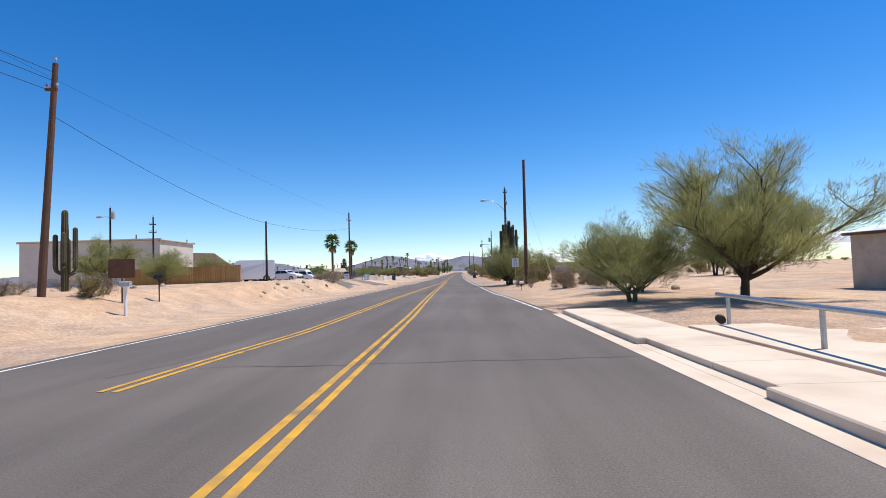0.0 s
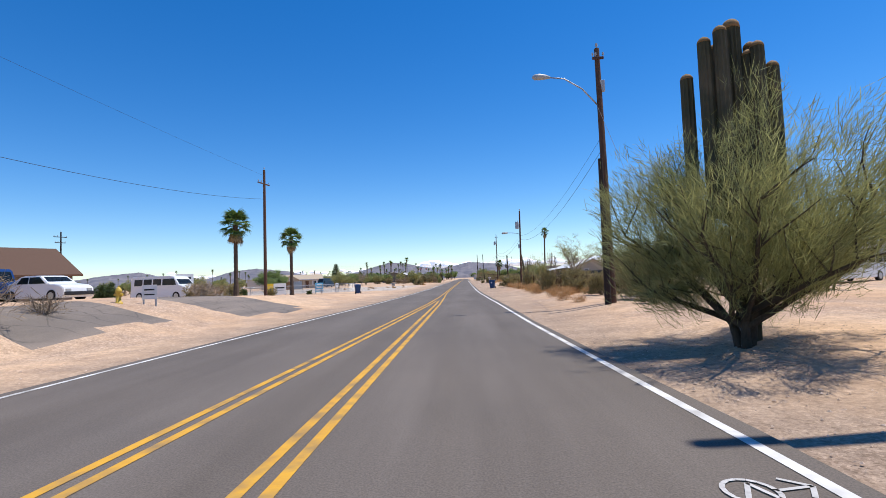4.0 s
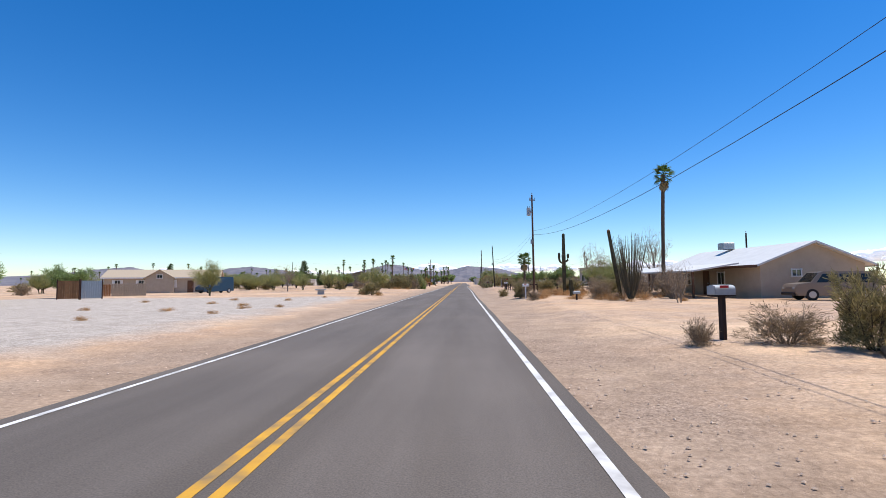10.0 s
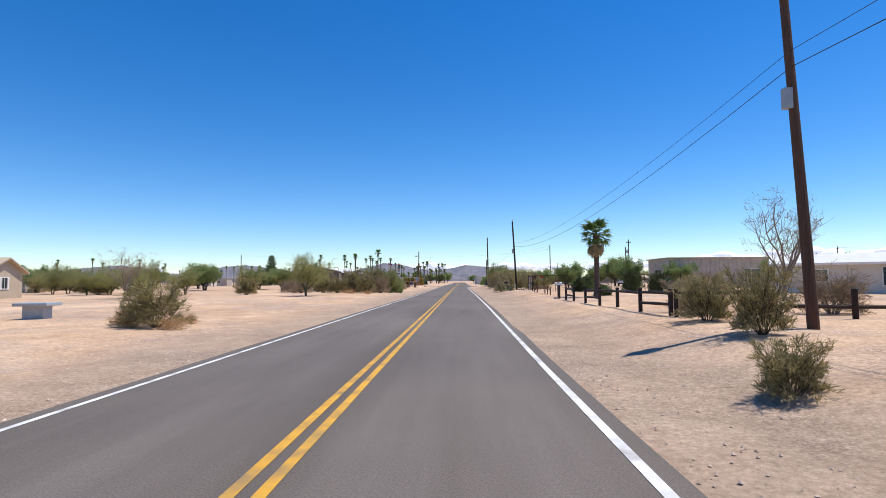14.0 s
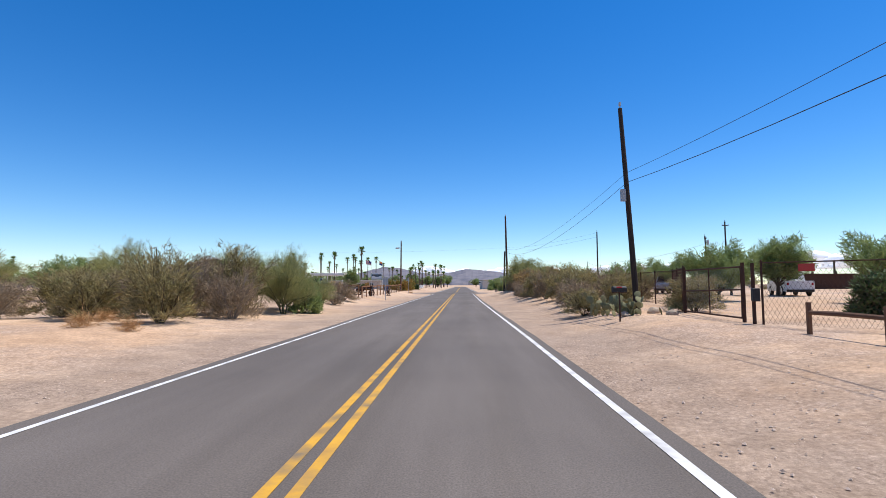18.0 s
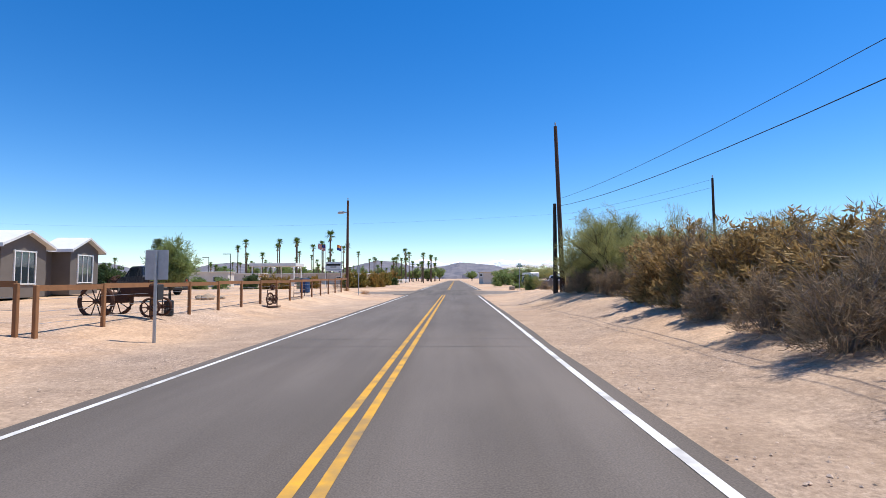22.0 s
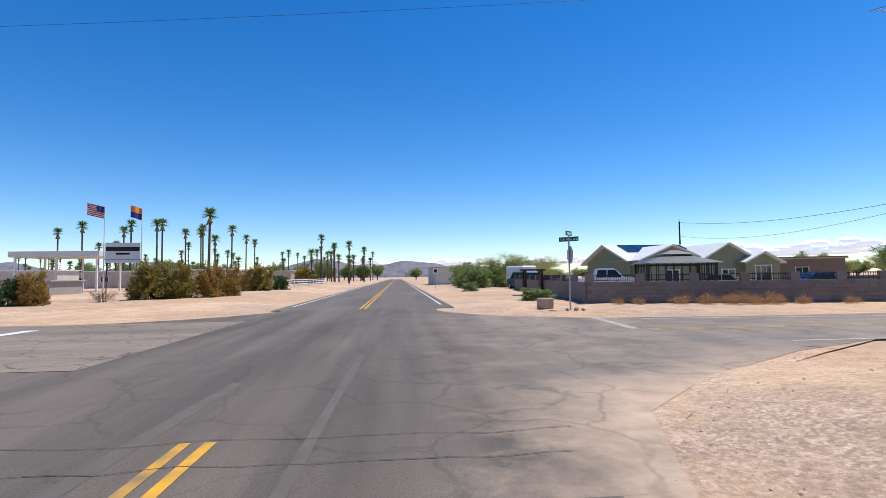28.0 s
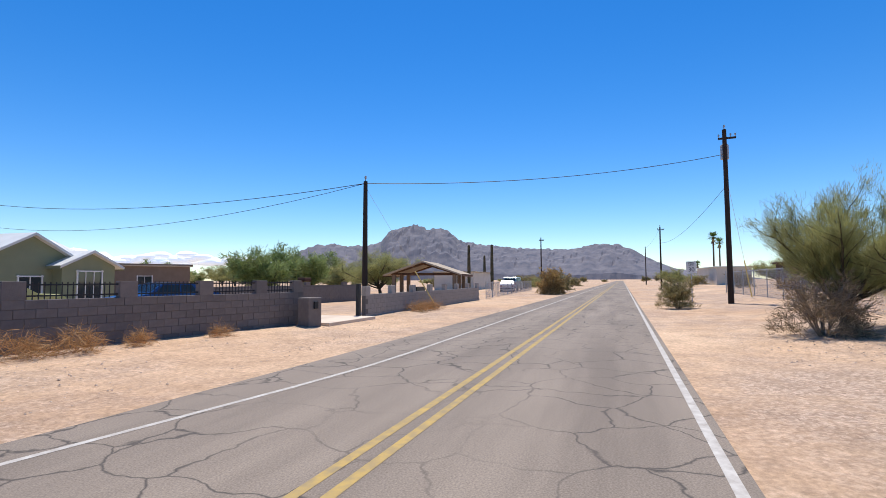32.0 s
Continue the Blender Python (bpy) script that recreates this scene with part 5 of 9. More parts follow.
utility_pole(8.32, 9.0, 11.3, 0.17, "tall bare brown utility pole on the road shoulder", (0.3, 1.2), insulators=False)
utility_pole(8.1, 25.6, 11.4, 0.17, "dark brown utility pole with a street lamp on a long arm", (0.25, 1.2), arms=((10.9, 0.5, 0),), lamp=(8.6, -2.3, -0.6, 1.25), meter=(9.6, 0.14))
utility_pole(7.75, 25.0, 6.0, 0.14, "short dark brace pole beside the lamp pole", (0.0, 0), dark=True, insulators=False)
utility_pole(8.8, 66.2, 9.3, 0.125, "brown utility pole with a transformer and a street lamp", (0.25, 0.9), transformer=(7.5, -0.36), lamp=(6.4, -1.5, -0.1, 0.2), meter=(4.9, -0.16))
utility_pole(9.55, 122.3, 10.55, 0.125, "brown utility pole with a transformer and a crossarm", (0.05, 0.7), arms=((10.0, 0.65, 8),), transformer=(8.7, -0.4), meter=(5.4, -0.15))
utility_pole(8.45, 173.3, 8.45, 0.125, "dark leaning utility pole behind prickly pear", (-0.4, 0.2), dark=True, meter=(4.75, -0.18))
utility_pole(7.64, 222.8, 10.4, 0.16, "brown utility pole at the edge of the brush", (-0.1, 0.8))
utility_pole(7.2, 222.8, 5.55, 0.15, "short dark brace pole at the edge of the brush", (0.16, 0.6), dark=True, insulators=False)
utility_pole(-9.15, 239.9, 8.65, 0.15, "brown utility pole with a small lamp bracket near the junction", (0.05, 0), lamp=(7.4, -0.22, 0, 0.1))
utility_pole(33.3, 259.6, 6.2, 0.14, "dark service pole beside the driveway gate", (0.05, 0), dark=True)
utility_pole(44.3, 242.45, 9.8, 0.16, "dark utility pole with a transformer across the side street", (-0.4, 0.1), dark=True, arms=((9.3, 0.9, 85),), transformer=(8.6, 0.4))
utility_pole(97, 242.5, 9.5, 0.14, "dark utility pole far along the side street", dark=True, arms=((9.0, 1.0, 90),))
utility_pole(150, 242.5, 9.5, 0.14, "dark utility pole far along the side street", dark=True)
utility_pole(105, 262, 9.0, 0.14, "dark utility pole far along the side street", dark=True, arms=((8.6, 0.9, 90),))
utility_pole(36.5, 296, 7.8, 0.12, "dark service pole behind the green house", dark=True)
utility_pole(40, 228, 10.0, 0.14, "dark utility pole behind the brush", dark=True, arms=((9.4, 1.2, 20),))
utility_pole(-60, 60, 10.5, 0.15, "grey utility pole with a transformer behind the pale building", arms=((9.6, 1.6, 60),), transformer=(8.4, 0.3))
utility_pole(-62, 82, 11.0, 0.15, "dark utility pole with crossarms behind the pale building", dark=True, arms=((10.2, 2.0, 70), (9.3, 1.6, 70)))
utility_pole(35.8, 129.2, 6.7, 0.13, "dark pole behind the long low house", dark=True)


def top_of(x, y, h, lx=0.0, ly=0.0):
    return (x + lx, y + ly, ground_z(x, y) + h)


line_poles = [top_of(8.25, 26.8, 7.2), top_of(8.95, 66.7, 6.2), top_of(9.6, 122.7, 6.6), top_of(8.3, 173.7, 5.75), top_of(7.6, 223.3, 5.75)]
low_poles = [top_of(8.2, 26.6, 6.6), top_of(8.95, 66.7, 5.75), top_of(9.6, 122.7, 6.2), top_of(8.32, 173.7, 5.35), top_of(7.6, 223.25, 5.3)]
for row, sg, rr in ((line_poles, 1.05, 0.008), (low_poles, 1.25, 0.011)):
    for a, b in zip(row, row[1:]):
        wire(a, b, sg, rr)
p_l0, p_l2 = top_of(-13.5, -16.7, 7.2), top_of(-16.3, 50.0, 9.0)
wire(p_l0, top_of(-18.9, 19.4, 6.5), 0.6, 0.013)
wire(top_of(-18.9, 19.4, 6.5), p_l2, 0.6, 0.012)
for k in (0.0, 0.35, 0.8):
    wire(top_of(-13.5, -16.7, 9.0 - k), (-16, -75, 10.5 - k), 0.8)
    if k == 0:
        wire((-13.5, -75, 12.5 - k), top_of(-16.3, 50.0, 11.2 - k), 1.6, 0.006)
n_pole, s_pole, e_pole = top_of(33.35, 259.6, 6.1), top_of(43.9, 242.55, 8.4), top_of(36.5, 296, 7.7)
wire(n_pole, s_pole, 0.5, 0.016)
wire(n_pole, e_pole, 0.9, 0.016)
wire(n_pole, top_of(36.5, 296, 6.0), 1.3, 0.012)
wire(top_of(43.9, 242.55, 6.6), top_of(97, 242.5, 7.0), 0.9, 0.014)
wire(top_of(97, 242.5, 9.3), top_of(150, 242.5, 9.3), 0.6)
utility_pole(-62, 255.5, 9.4, 0.14, "dark utility pole beside the western side street", dark=True)
utility_pole(23.5, 236.0, 9.6, 0.14, "dark utility pole behind the corner brush", dark=True)
tap = (14.0, 247.6, 8.7)
wire(top_of(-62, 255.5, 9.3), tap, 1.0, 0.0045)
wire(tap, top_of(23.5, 236.0, 9.5), 0.15, 0.009)
wire((13.6, 247.7, 8.0), top_of(23.5, 236.0, 8.8), 0.15, 0.009)
for dz in (0.0, -0.7):
    cl = thing("line_connector", pose(14.0, 247.6, 8.7 + dz), "bundle of grey connectors where overhead wires meet", "connector", "line connectors")
    for k in range(3):
        q = Raw()
        q.tube([(-0.3 + 0.2 * k, 0.04 * k, -0.02), (-0.16 + 0.2 * k, 0.05 * k, 0.02)], 0.018, 6)
        part("clamp", q.mesh("clamp"), M["grey_can"], cl)
utility_pole(33.7, 88.6, 10.2, 0.12, "dark utility pole behind the fenced yard", dark=True, insulators=False)
guy(8.1, 26.2, 8.5, 11.2, 26.4)
guy(8.5, 9.9, 8.0, 10.55, 8.0)
guy(7.6, 223.3, 6.8, 10.5, 235.0)
guy(-18.9, 19.4, 6, -20, 21, False)
guy(33.3, 259.6, 6, 38.5, 257.9)
guy(44.3, 242.45, 7, 48.2, 240.6)

# ---- planting, from the start of the drive to the junction ----
plant(PALO[0], 13.3, -16.4, 6.9, 6.3, 6.5, 6.2)
plant(PALO[1], 9.4, -15.4, 4.4, 4.0, 4.2, 4.0)
plant(PALO[1], 11.8, -9.5, 4.0, 3.6, 4.2, 4.0)
plant(PALO[2], 12.5, -4.0, 3.4, 3.2, 4.5, 4.6)
plant(PALO[3], 7.1, 13.7, 3.6, 5.0, 4.4, 4.6, "palo verde tree growing round a clump of saguaro")
saguaro(7.45, 14.1, 6.2, 0.2, ((2.4, 190, 0.60, 5.9), (2.5, 215, 0.42, 6.05), (2.2, 130, 0.34, 5.9), (2.6, 15, 0.42, 5.85), (2.3, 320, 0.42, 5.7), (2.5, 350, 0.68, 5.35), (2.3, 335, 0.26, 5.6), (2.4, 80, 0.36, 5.8), (2.4, 165, 0.85, 5.3)), "tall saguaro cactus with many upright arms and tan tips", tip=True)
saguaro(-19.6, -8.5, 4.5, 0.2, ((1.0, 200, 0.45, 3.2), (0.9, 20, 0.5, 3.6), (0.7, 110, 0.45, 3.0), (1.2, -60, 0.4, 3.3)), "many-armed saguaro cactus behind the wooden pole")
for x, y, w, h in ((9.3, -2.6, 1.9, 1.3), (11.7, -1.9, 1.4, 1.0), (12.0, 1.5, 2.4, 1.2), (10.6, 6.0, 1.6, 1.2), (13.5, 5.0, 2.2, 1.1), (12.0, 9.5, 1.8, 1.2), (14.5, 12, 2.6, 1.5)):
    plant(GREY[int(x) % 3], x, y, w, h, 2.4, 1.6)
for x, y, w, h in ((7.6, 7.1, 1.0, 1.0), (8.6, 7.4, 0.9, 1.5), (8.9, 9.6, 1.2, 1.2), (10.4, 13.0, 2.0, 1.6), (9.2, 24.0, 1.2, 1.0), (10.0, 27.5, 2.4, 2.2), (11.5, 30.0, 3.0, 2.6), (9.6, 33.0, 1.8, 1.5), (11.4, 35.5, 2.6, 2.4), (12.8, 39, 3.2, 2.6), (9.4, 38.0, 1.5, 1.2), (10.0, 43.0, 1.8, 1.9), (8.2, 42.4, 1.4, 2.0), (11.2, 46.5, 2.6, 1.8), (8.6, 46.0, 2.0, 1.6), (12.5, 52, 2.8, 1.8), (10.4, 50.5, 1.6, 1.2), (13, 57, 2.6, 1.7), (11.6, 61, 2.0, 1.4)):
    plant(CREO[int(x * 3 + y) % 3], x, y, w, h, 2.4, 1.9)
plant(CREO[0], 7.4, 68.8, 2.3, 1.5, 2.4, 1.9)
plant(CREO[1], 9.6, 71.2, 1.6, 1.2, 2.4, 1.9)
plant(CREO[2], 8.0, 71.5, 2.2, 1.7, 2.4, 1.9)
plant(CREO[1], 10.8, 73.0, 2.2, 1.6, 2.4, 1.9)
plant(DEAD[1], 18.0, 79.0, 5.0, 6.6, 4.2, 6.0, "tall sparse ironwood tree with grey limbs beside the fence")
plant(PALO[2], 12.5, 75.5, 3.0, 3.3, 4.5, 4.6)
plant(PALO[2], 18.5, 60, 4.2, 4.6, 4.5, 4.6)
plant(PALO[2], 23, 47, 4.2, 4.4, 4.5, 4.6)
plant(PALO[2], 15.5, 43, 3.4, 3.6, 4.5, 4.6)
for x, y in ((20, 30), (24, 36), (26, 25), (19, 22), (30, 18), (27, 8), (33, 30), (22, 52), (28, 58)):
    plant(CREO[int(x) % 3] if x % 2 else PALO[2], x, y, 3.0, 2.6, 2.4 if x % 2 else 4.5, 1.9 if x % 2 else 4.6)
for x, y in ((31, -6), (40, 14), (50, 20)):
    plant(MESQ[x % 2], x + 10, y, 5.5, 5.0, 5.0 if x % 2 == 0 else 6.5, 4.4 if x % 2 == 0 else 4.2)
plant(MESQ[0], 47.8, 58.2, 8.6, 6.4, 5.0, 4.4)
plant(MESQ[1], 27.5, 14.6, 5.6, 6.2, 6.5, 4.2)
plant(TWIGGY[0], 7.8, 2.6, 0.7, 0.95, 1.4, 1.0)
# left side of the start
plant(PALO[0], -34.8, 16.6, 6.0, 5.6, 6.5, 6.2, "crooked dark-limbed green tree at the end of the tan fence")
plant(PALO[2], -33.0, 24.0, 5.0, 4.2, 4.5, 4.6, "yellow-green tree behind the tan fence")
plant(PALO[1], -28.4, 15.6, 4.4, 3.9, 4.2, 4.0, "bushy yellow-green tree in front of the tan fence")
plant(PALO[2], -29.0, 27.0, 4.4, 3.6, 4.5, 4.6)
for x, y, w, h in ((-13.2, -14.2, 1.3, 1.2), (-15.5, -17, 1.6, 0.8), (-17.5, -14, 1.8, 0.7), (-16.5, -19.5, 1.6, 0.6), (-19.5, -18, 2.0, 0.8), (-22, -12, 2.0, 1.0), (-20, -8, 1.6, 0.9), (-12.4, 17.0, 1.9, 0.9), (-11.2, 19.5, 1.6, 0.7), (-10.9, 16.4, 2.6, 1.5), (-13.8, 34, 1.8, 0.9), (-16, 38, 2.2, 1.2), (-18, 44, 2.0, 1.2)):
    plant(TWIGGY[int(-x) % 2], x, y, w, h, 1.4, 1.0)
for x, y, w, h in ((-12.9, -15.6, 1.2, 1.1), (-20, 45, 2.4, 1.4), (-24, 49, 2.2, 1.4), (-22, 55, 2.6, 1.6), (-17, 53, 1.4, 0.9)):
    plant(CREO[int(-x) % 3], x, y, w, h, 2.4, 1.9)
for x, y, w, h in ((-33, 52, 2.6, 1.8), (-27, 60, 1.8, 1.2), (-22.4, 58.8, 1.3, 1.1), (-17.8, 67.8, 0.8, 0.55)):
    plant(DARK[int(-x) % 2], x, y, w, h, 2.4, 1.8)
fan_palm(-19.5, 51.0, 6.8, 3.2, 0.22, "fan palm with a full green crown beside the driveway", seed=1)
fan_palm(-19.55, 66.5, 7.0, 3.1, 0.22, "fan palm with a full green crown by the chain-link fence", seed=2)
plant(MESQ[0], -38, 106, 6.0, 4.2, 5.0, 4.4)
plant(MESQ[1], -34, 100, 5.0, 3.0, 6.5, 4.2)
# right side, long low house
fan_palm(18.6, 110.2, 10.1, 1.9, 0.17, "tall fan palm with a dead frond skirt by the house", 26, 22, seed=4, lean=0.25)
saguaro(11.2, 114.2, 5.55, 0.165, ((2.9, 195, 0.42, 3.85), (3.0, 15, 0.38, 3.75), (2.8, 260, 0.36, 3.7)), "saguaro cactus with three raised arms in dry grass", rz=-15)
saguaro(14.5, 108.3, 5.4, 0.155, (), "leaning single-stemmed saguaro cactus", (-0.85, 0.1), tip=True)
saguaro(11.2, 110.8, 1.4, 0.18, (), "short dead brown saguaro stump", (-0.15, 0))


def ocotillo(x, y, w, h, n, seed):
    rng = random.Random(seed)
    t = thing("ocotillo", on_ground(x, y), "large ocotillo with a fan of thin thorny canes", "shrub")
    for i in range(n):
        r = Raw()
        a = rng.uniform(0, 2 * math.pi)
        k = rng.uniform(0.1, 0.5) * w / h * 2
        p = Vector((math.cos(a) * 0.12, math.sin(a) * 0.12, -0.05))
        pts = [p]
        for s in range(1, 7):
            q = s / 6
            pts.append(p + Vector((math.cos(a) * k * h * q ** 0.8 * 0.5, math.sin(a) * k * h * q ** 0.8 * 0.5, h * rng.uniform(0.98, 1.0) * q)))
        L = rng.uniform(0.75, 1.0)
        r.tube([p.lerp(x_, L) for x_ in pts], [0.024, 0.021, 0.019, 0.016, 0.013, 0.01, 0.005], 5)
        for s in range(40):
            q = rng.uniform(0.1, 1) * L
            c = pts[min(6, int(q * 6))].lerp(pts[min(6, int(q * 6) + 1)], (q * 6) % 1)
            d = Vector((rng.uniform(-1, 1), rng.uniform(-1, 1), rng.uniform(0, 1))).normalized()
            u, w_ = frame_at(d)
            r.tri(c - u * 0.012, c + u * 0.012, c + d * 0.06)
        part("cane", r.mesh("cane"), M["cane"], t)


M["cane"] = mat("grey_green_cane", (0.15, 0.13, 0.085), 0.85, 0, (0.10, 0.09, 0.06), 8, bump=0.3, vary=0.2)
ocotillo(14.0, 104.4, 3.1, 4.9, 120, 8)
for x, y, w, h in ((12.6, 107.0, 2.0, 1.5), (15.6, 107.4, 2.6, 2.2), (17.4, 105.5, 2.8, 2.4), (13.6, 112.5, 2.2, 1.5), (16.6, 111.2, 2.8, 1.9), (18.6, 109.2, 2.6, 2.2), (15.0, 116.0, 2.4, 1.5), (12.6, 119.0, 2.0, 1.2)):
    plant(TWIGGY[int(y) % 2] if int(x) % 2 else GREY[int(y) % 3], x, y, w, h, 1.4 if int(x) % 2 else 2.4, 1.0 if int(x) % 2 else 1.6)
plant(DEAD[2], 15.1, 98.8, 2.4, 2.7, 3.0, 3.0)
plant(DEAD[0], 20.5, 141.0, 4.0, 6.2, 3.2, 4.6, "tall pale leafless tree behind the pole")
plant(DEAD[0], 21.5, 121, 3.2, 6.2, 3.2, 4.6)
for x, y, w, h in ((7.3, 114.4, 1.7, 1.5), (7.2, 105.3, 1.2, 0.9), (6.8, 110.6, 1.5, 1.5), (12.5, 117, 2.4, 1.5), (15.5, 115, 2.6, 1.6), (18, 118, 2.6, 1.8), (10.5, 119.5, 2.2, 1.4), (13.2, 122, 2.6, 1.7), (17, 125, 2.8, 1.7), (8.3, 124.6, 1.6, 1.4), (9.8, 128.5, 2.2, 1.4), (12, 133, 2.6, 1.5), (5.9, 117.3, 1.1, 0.85), (7.9, 121.4, 1.5, 1.6), (19.5, 130, 2.6, 1.7), (23, 124, 3, 2.0), (14, 128, 2.4, 1.6)):
    plant((CREO + GREY)[int(x * 7 + y) % 6], x, y, w, h, 2.4, 1.9 if int(x * 7 + y) % 6 < 3 else 1.6)
plant(GREY[0], 7.2, 110.2, 1.2, 1.3, 2.4, 1.6)
for x, y in ((36, 167), (25, 198), (41, 163)):
    plant(MESQ[int(x) % 2], x, y, 4.6, 3.6, 6.5 if x % 2 else 5.0, 4.2 if x % 2 else 4.4)
fan_palm(11.7, 148.6, 4.6, 2.7, 0.22, "short fan palm with a dead frond skirt by a fence", 30, 26, seed=6)
for x, y, w, h in ((14.2, 163.6, 2.4, 1.8), (19.0, 163.1, 2.4, 2.4), (21.5, 162.5, 2.2, 2.0), (16.0, 170.5, 2.4, 1.7), (13.0, 152, 1.6, 1.0)):
    plant(DARK[int(x) % 2], x, y, w, h, 2.4, 1.8)
for x, y, w, h in ((17, 184, 5.0, 3.6), (24, 180, 5.4, 4.2), (15.5, 196, 4.6, 3.0), (29, 175, 4.8, 3.4), (22, 204, 5.2, 3.8)):
    plant(MESQ[1], x, y, w, h, 6.5, 4.2)
# right-hand thicket before the junction
for x, y, w, h in ((7.4, 181.0, 2.4, 1.5), (7.0, 177.6, 2.0, 1.5), (6.6, 174.4, 2.0, 1.2), (8.4, 184.0, 2.6, 2.0), (9.6, 179.6, 2.4, 1.7), (8.0, 187.0, 2.6, 2.1), (9.8, 189.5, 3.0, 2.4), (7.6, 190.4, 2.4, 2.1), (7.5, 194.0, 2.4, 2.2), (9.4, 196.5, 3.0, 2.6), (10.6, 173.0, 2.4, 1.5), (12.2, 177, 2.4, 1.6), (12, 184, 2.8, 2.0), (12.5, 191, 3.0, 2.4)):
    plant((GREY + CREO)[int(x * 5 + y) % 6], x, y, w, h, 2.4, 1.9 if int(x * 5 + y) % 6 >= 3 else 1.6)
for x, y, w, h in ((8.4, 198.0, 2.4, 1.7), (8.8, 201.3, 2.8, 2.1), (8.5, 204.6, 2.8, 2.4), (8.5, 207.6, 2.8, 2.6), (10.8, 203, 3.0, 2.3), (10.8, 207, 3.2, 2.7), (8.6, 210.2, 2.6, 2.6), (9.4, 195.5, 2.2, 1.6)):
    plant(YELLOW[int(y) % 2], x, y, w, h, 2.6, 2.2)
plant(PALO[0], 9.3, 218.6, 4.4, 4.5, 6.5, 6.2, "spreading palo verde tree over dry brush by the road")
plant(PALO[1], 8.7, 221.2, 3.2, 3.1, 4.2, 4.0)
plant(PALO[2], 10.8, 219.6, 4.0, 4.0, 4.5, 4.6)
plant(PALO[1], 10.4, 213.4, 3.2, 3.2, 4.2, 4.0)
plant(PALO[3], 11.2, 215.2, 4.2, 4.2, 4.4, 4.6)
for x, y, w, h in ((8.3, 215.6, 2.2, 1.5), (7.9, 219.8, 2.0, 1.3), (8.7, 212.2, 2.2, 1.9), (9.2, 218.2, 2.4, 1.6), (9.0, 223.6, 1.8, 1.6), (9.6, 210.8, 2.4, 2.3)):
    plant(GREY[int(y) % 3], x, y, w, h, 2.4, 1.6)
for x, y, w, h in ((7.0, 197.4, 1.9, 1.2), (7.0, 199.6, 2.0, 1.5), (7.2, 201.8, 1.9, 1.3), (7.3, 204.4, 1.6, 1.1), (7.4, 195.2, 1.8, 1.3), (8.2, 199.8, 2.2, 2.1), (9.4, 202.6, 2.4, 2.4), (8.4, 206.4, 2.2, 2.5)):
    plant(GREY[int(y) % 3], x, y, w, h, 2.4, 1.6)
plant(GREY[1], 10.2, 228.5, 2.4, 2.0, 2.4, 1.6)
plant(PALO[2], 9.4, 221.6, 3.4, 4.6, 4.5, 4.6, rz=40)
plant(PALO[1], 10.0, 225.4, 2.2, 2.3, 4.2, 4.0, rz=110)
plant(CREO[1], 10.9, 223.6, 2.8, 2.4, 2.4, 1.9, rz=200)
plant(GREY[0], 9.7, 222.2, 2.2, 1.7, 2.4, 1.6, rz=75)
plant(DEAD[0], 12.6, 235.5, 4.4, 4.8, 3.2, 4.6, rz=20)
for x, y, w, h in ((8.2, 222.6, 1.1, 0.5), (7.6, 221.0, 1.2, 0.5), (7.9, 226.8, 1.3, 0.55)):
    plant(TWIGGY[int(y) % 2], x, y, w, h, 1.4, 1.0, rz=y * 37)
plant(PALO[2], 11.5, 231.0, 3.4, 3.0, 4.5, 4.6)
plant(PALO[1], 8.5, 240.6, 1.7, 1.9, 4.2, 4.0)
plant(GREEN[0], 8.2, 240.2, 1.0, 1.5, 2.4, 1.8, "rounded green shrub at the junction corner")
plant(GREY[2], 11.5, 236.5, 2.2, 1.5, 2.4, 1.6)
plant(GREY[0], 8.7, 235.0, 0.9, 0.85, 2.4, 1.6)
plant(PALO[1], 14, 237, 3.2, 3.0, 4.2, 4.0)
for x, y in ((14, 211), (16, 218), (13, 224), (18, 226), (20, 214), (16, 200), (22, 232), (26, 222)):
    plant(PALO[2] if x % 4 else CREO[0], x, y, 4.0 if x % 4 else 2.6, 3.4 if x % 4 else 2.2, 4.5 if x % 4 else 2.4, 4.6 if x % 4 else 1.9)
# left side, brush after the pale yard
plant(PALO[2], -14.0, 161.4, 4.6, 4.3, 4.5, 4.6, "crooked palo verde tree on open sand")
for x, y, w, h in ((-8.9, 127.8, 2.3, 1.7), (-10.2, 128.6, 1.4, 0.9)):
    plant(CREO[1], x, y, w, h, 2.4, 1.9)
for x, y, w, h in ((-9.6, 170.6, 2.8, 2.2), (-11.5, 173.5, 3.2, 2.8), (-8.4, 173.8, 2.6, 2.5), (-9.2, 176.0, 3.0, 3.1), (-12.5, 177.5, 3.4, 3.2), (-10.6, 174.6, 3.0, 3.0), (-13.4, 172.0, 2.8, 1.9), (-15.5, 173.5, 3.0, 2.0), (-18.0, 172.5, 3.0, 1.8), (-14.6, 176.5, 3.2, 2.4), (-17.5, 178.0, 3.2, 2.2), (-20.5, 176.0, 3.2, 2.0)):
    plant((GREY + CREO)[int(-x * 3) % 6], x, y, w, h, 2.4, 1.75)
for x, y, w, h in ((-7.9, 178.6, 2.9, 3.7), (-8.8, 180.8, 2.8, 3.4), (-10.6, 180, 3.2, 3.6)):
    plant(PALO[1], x, y, w, h, 4.2, 4.0)
plant(GREEN[1], -7.3, 180.2, 2.0, 2.1, 2.4, 1.8)
plant(PALO[1], -7.9, 183.6, 2.6, 2.3, 4.2, 4.0)
plant(GREEN[0], -8.2, 184.0, 1.8, 1.9, 2.4, 1.8)
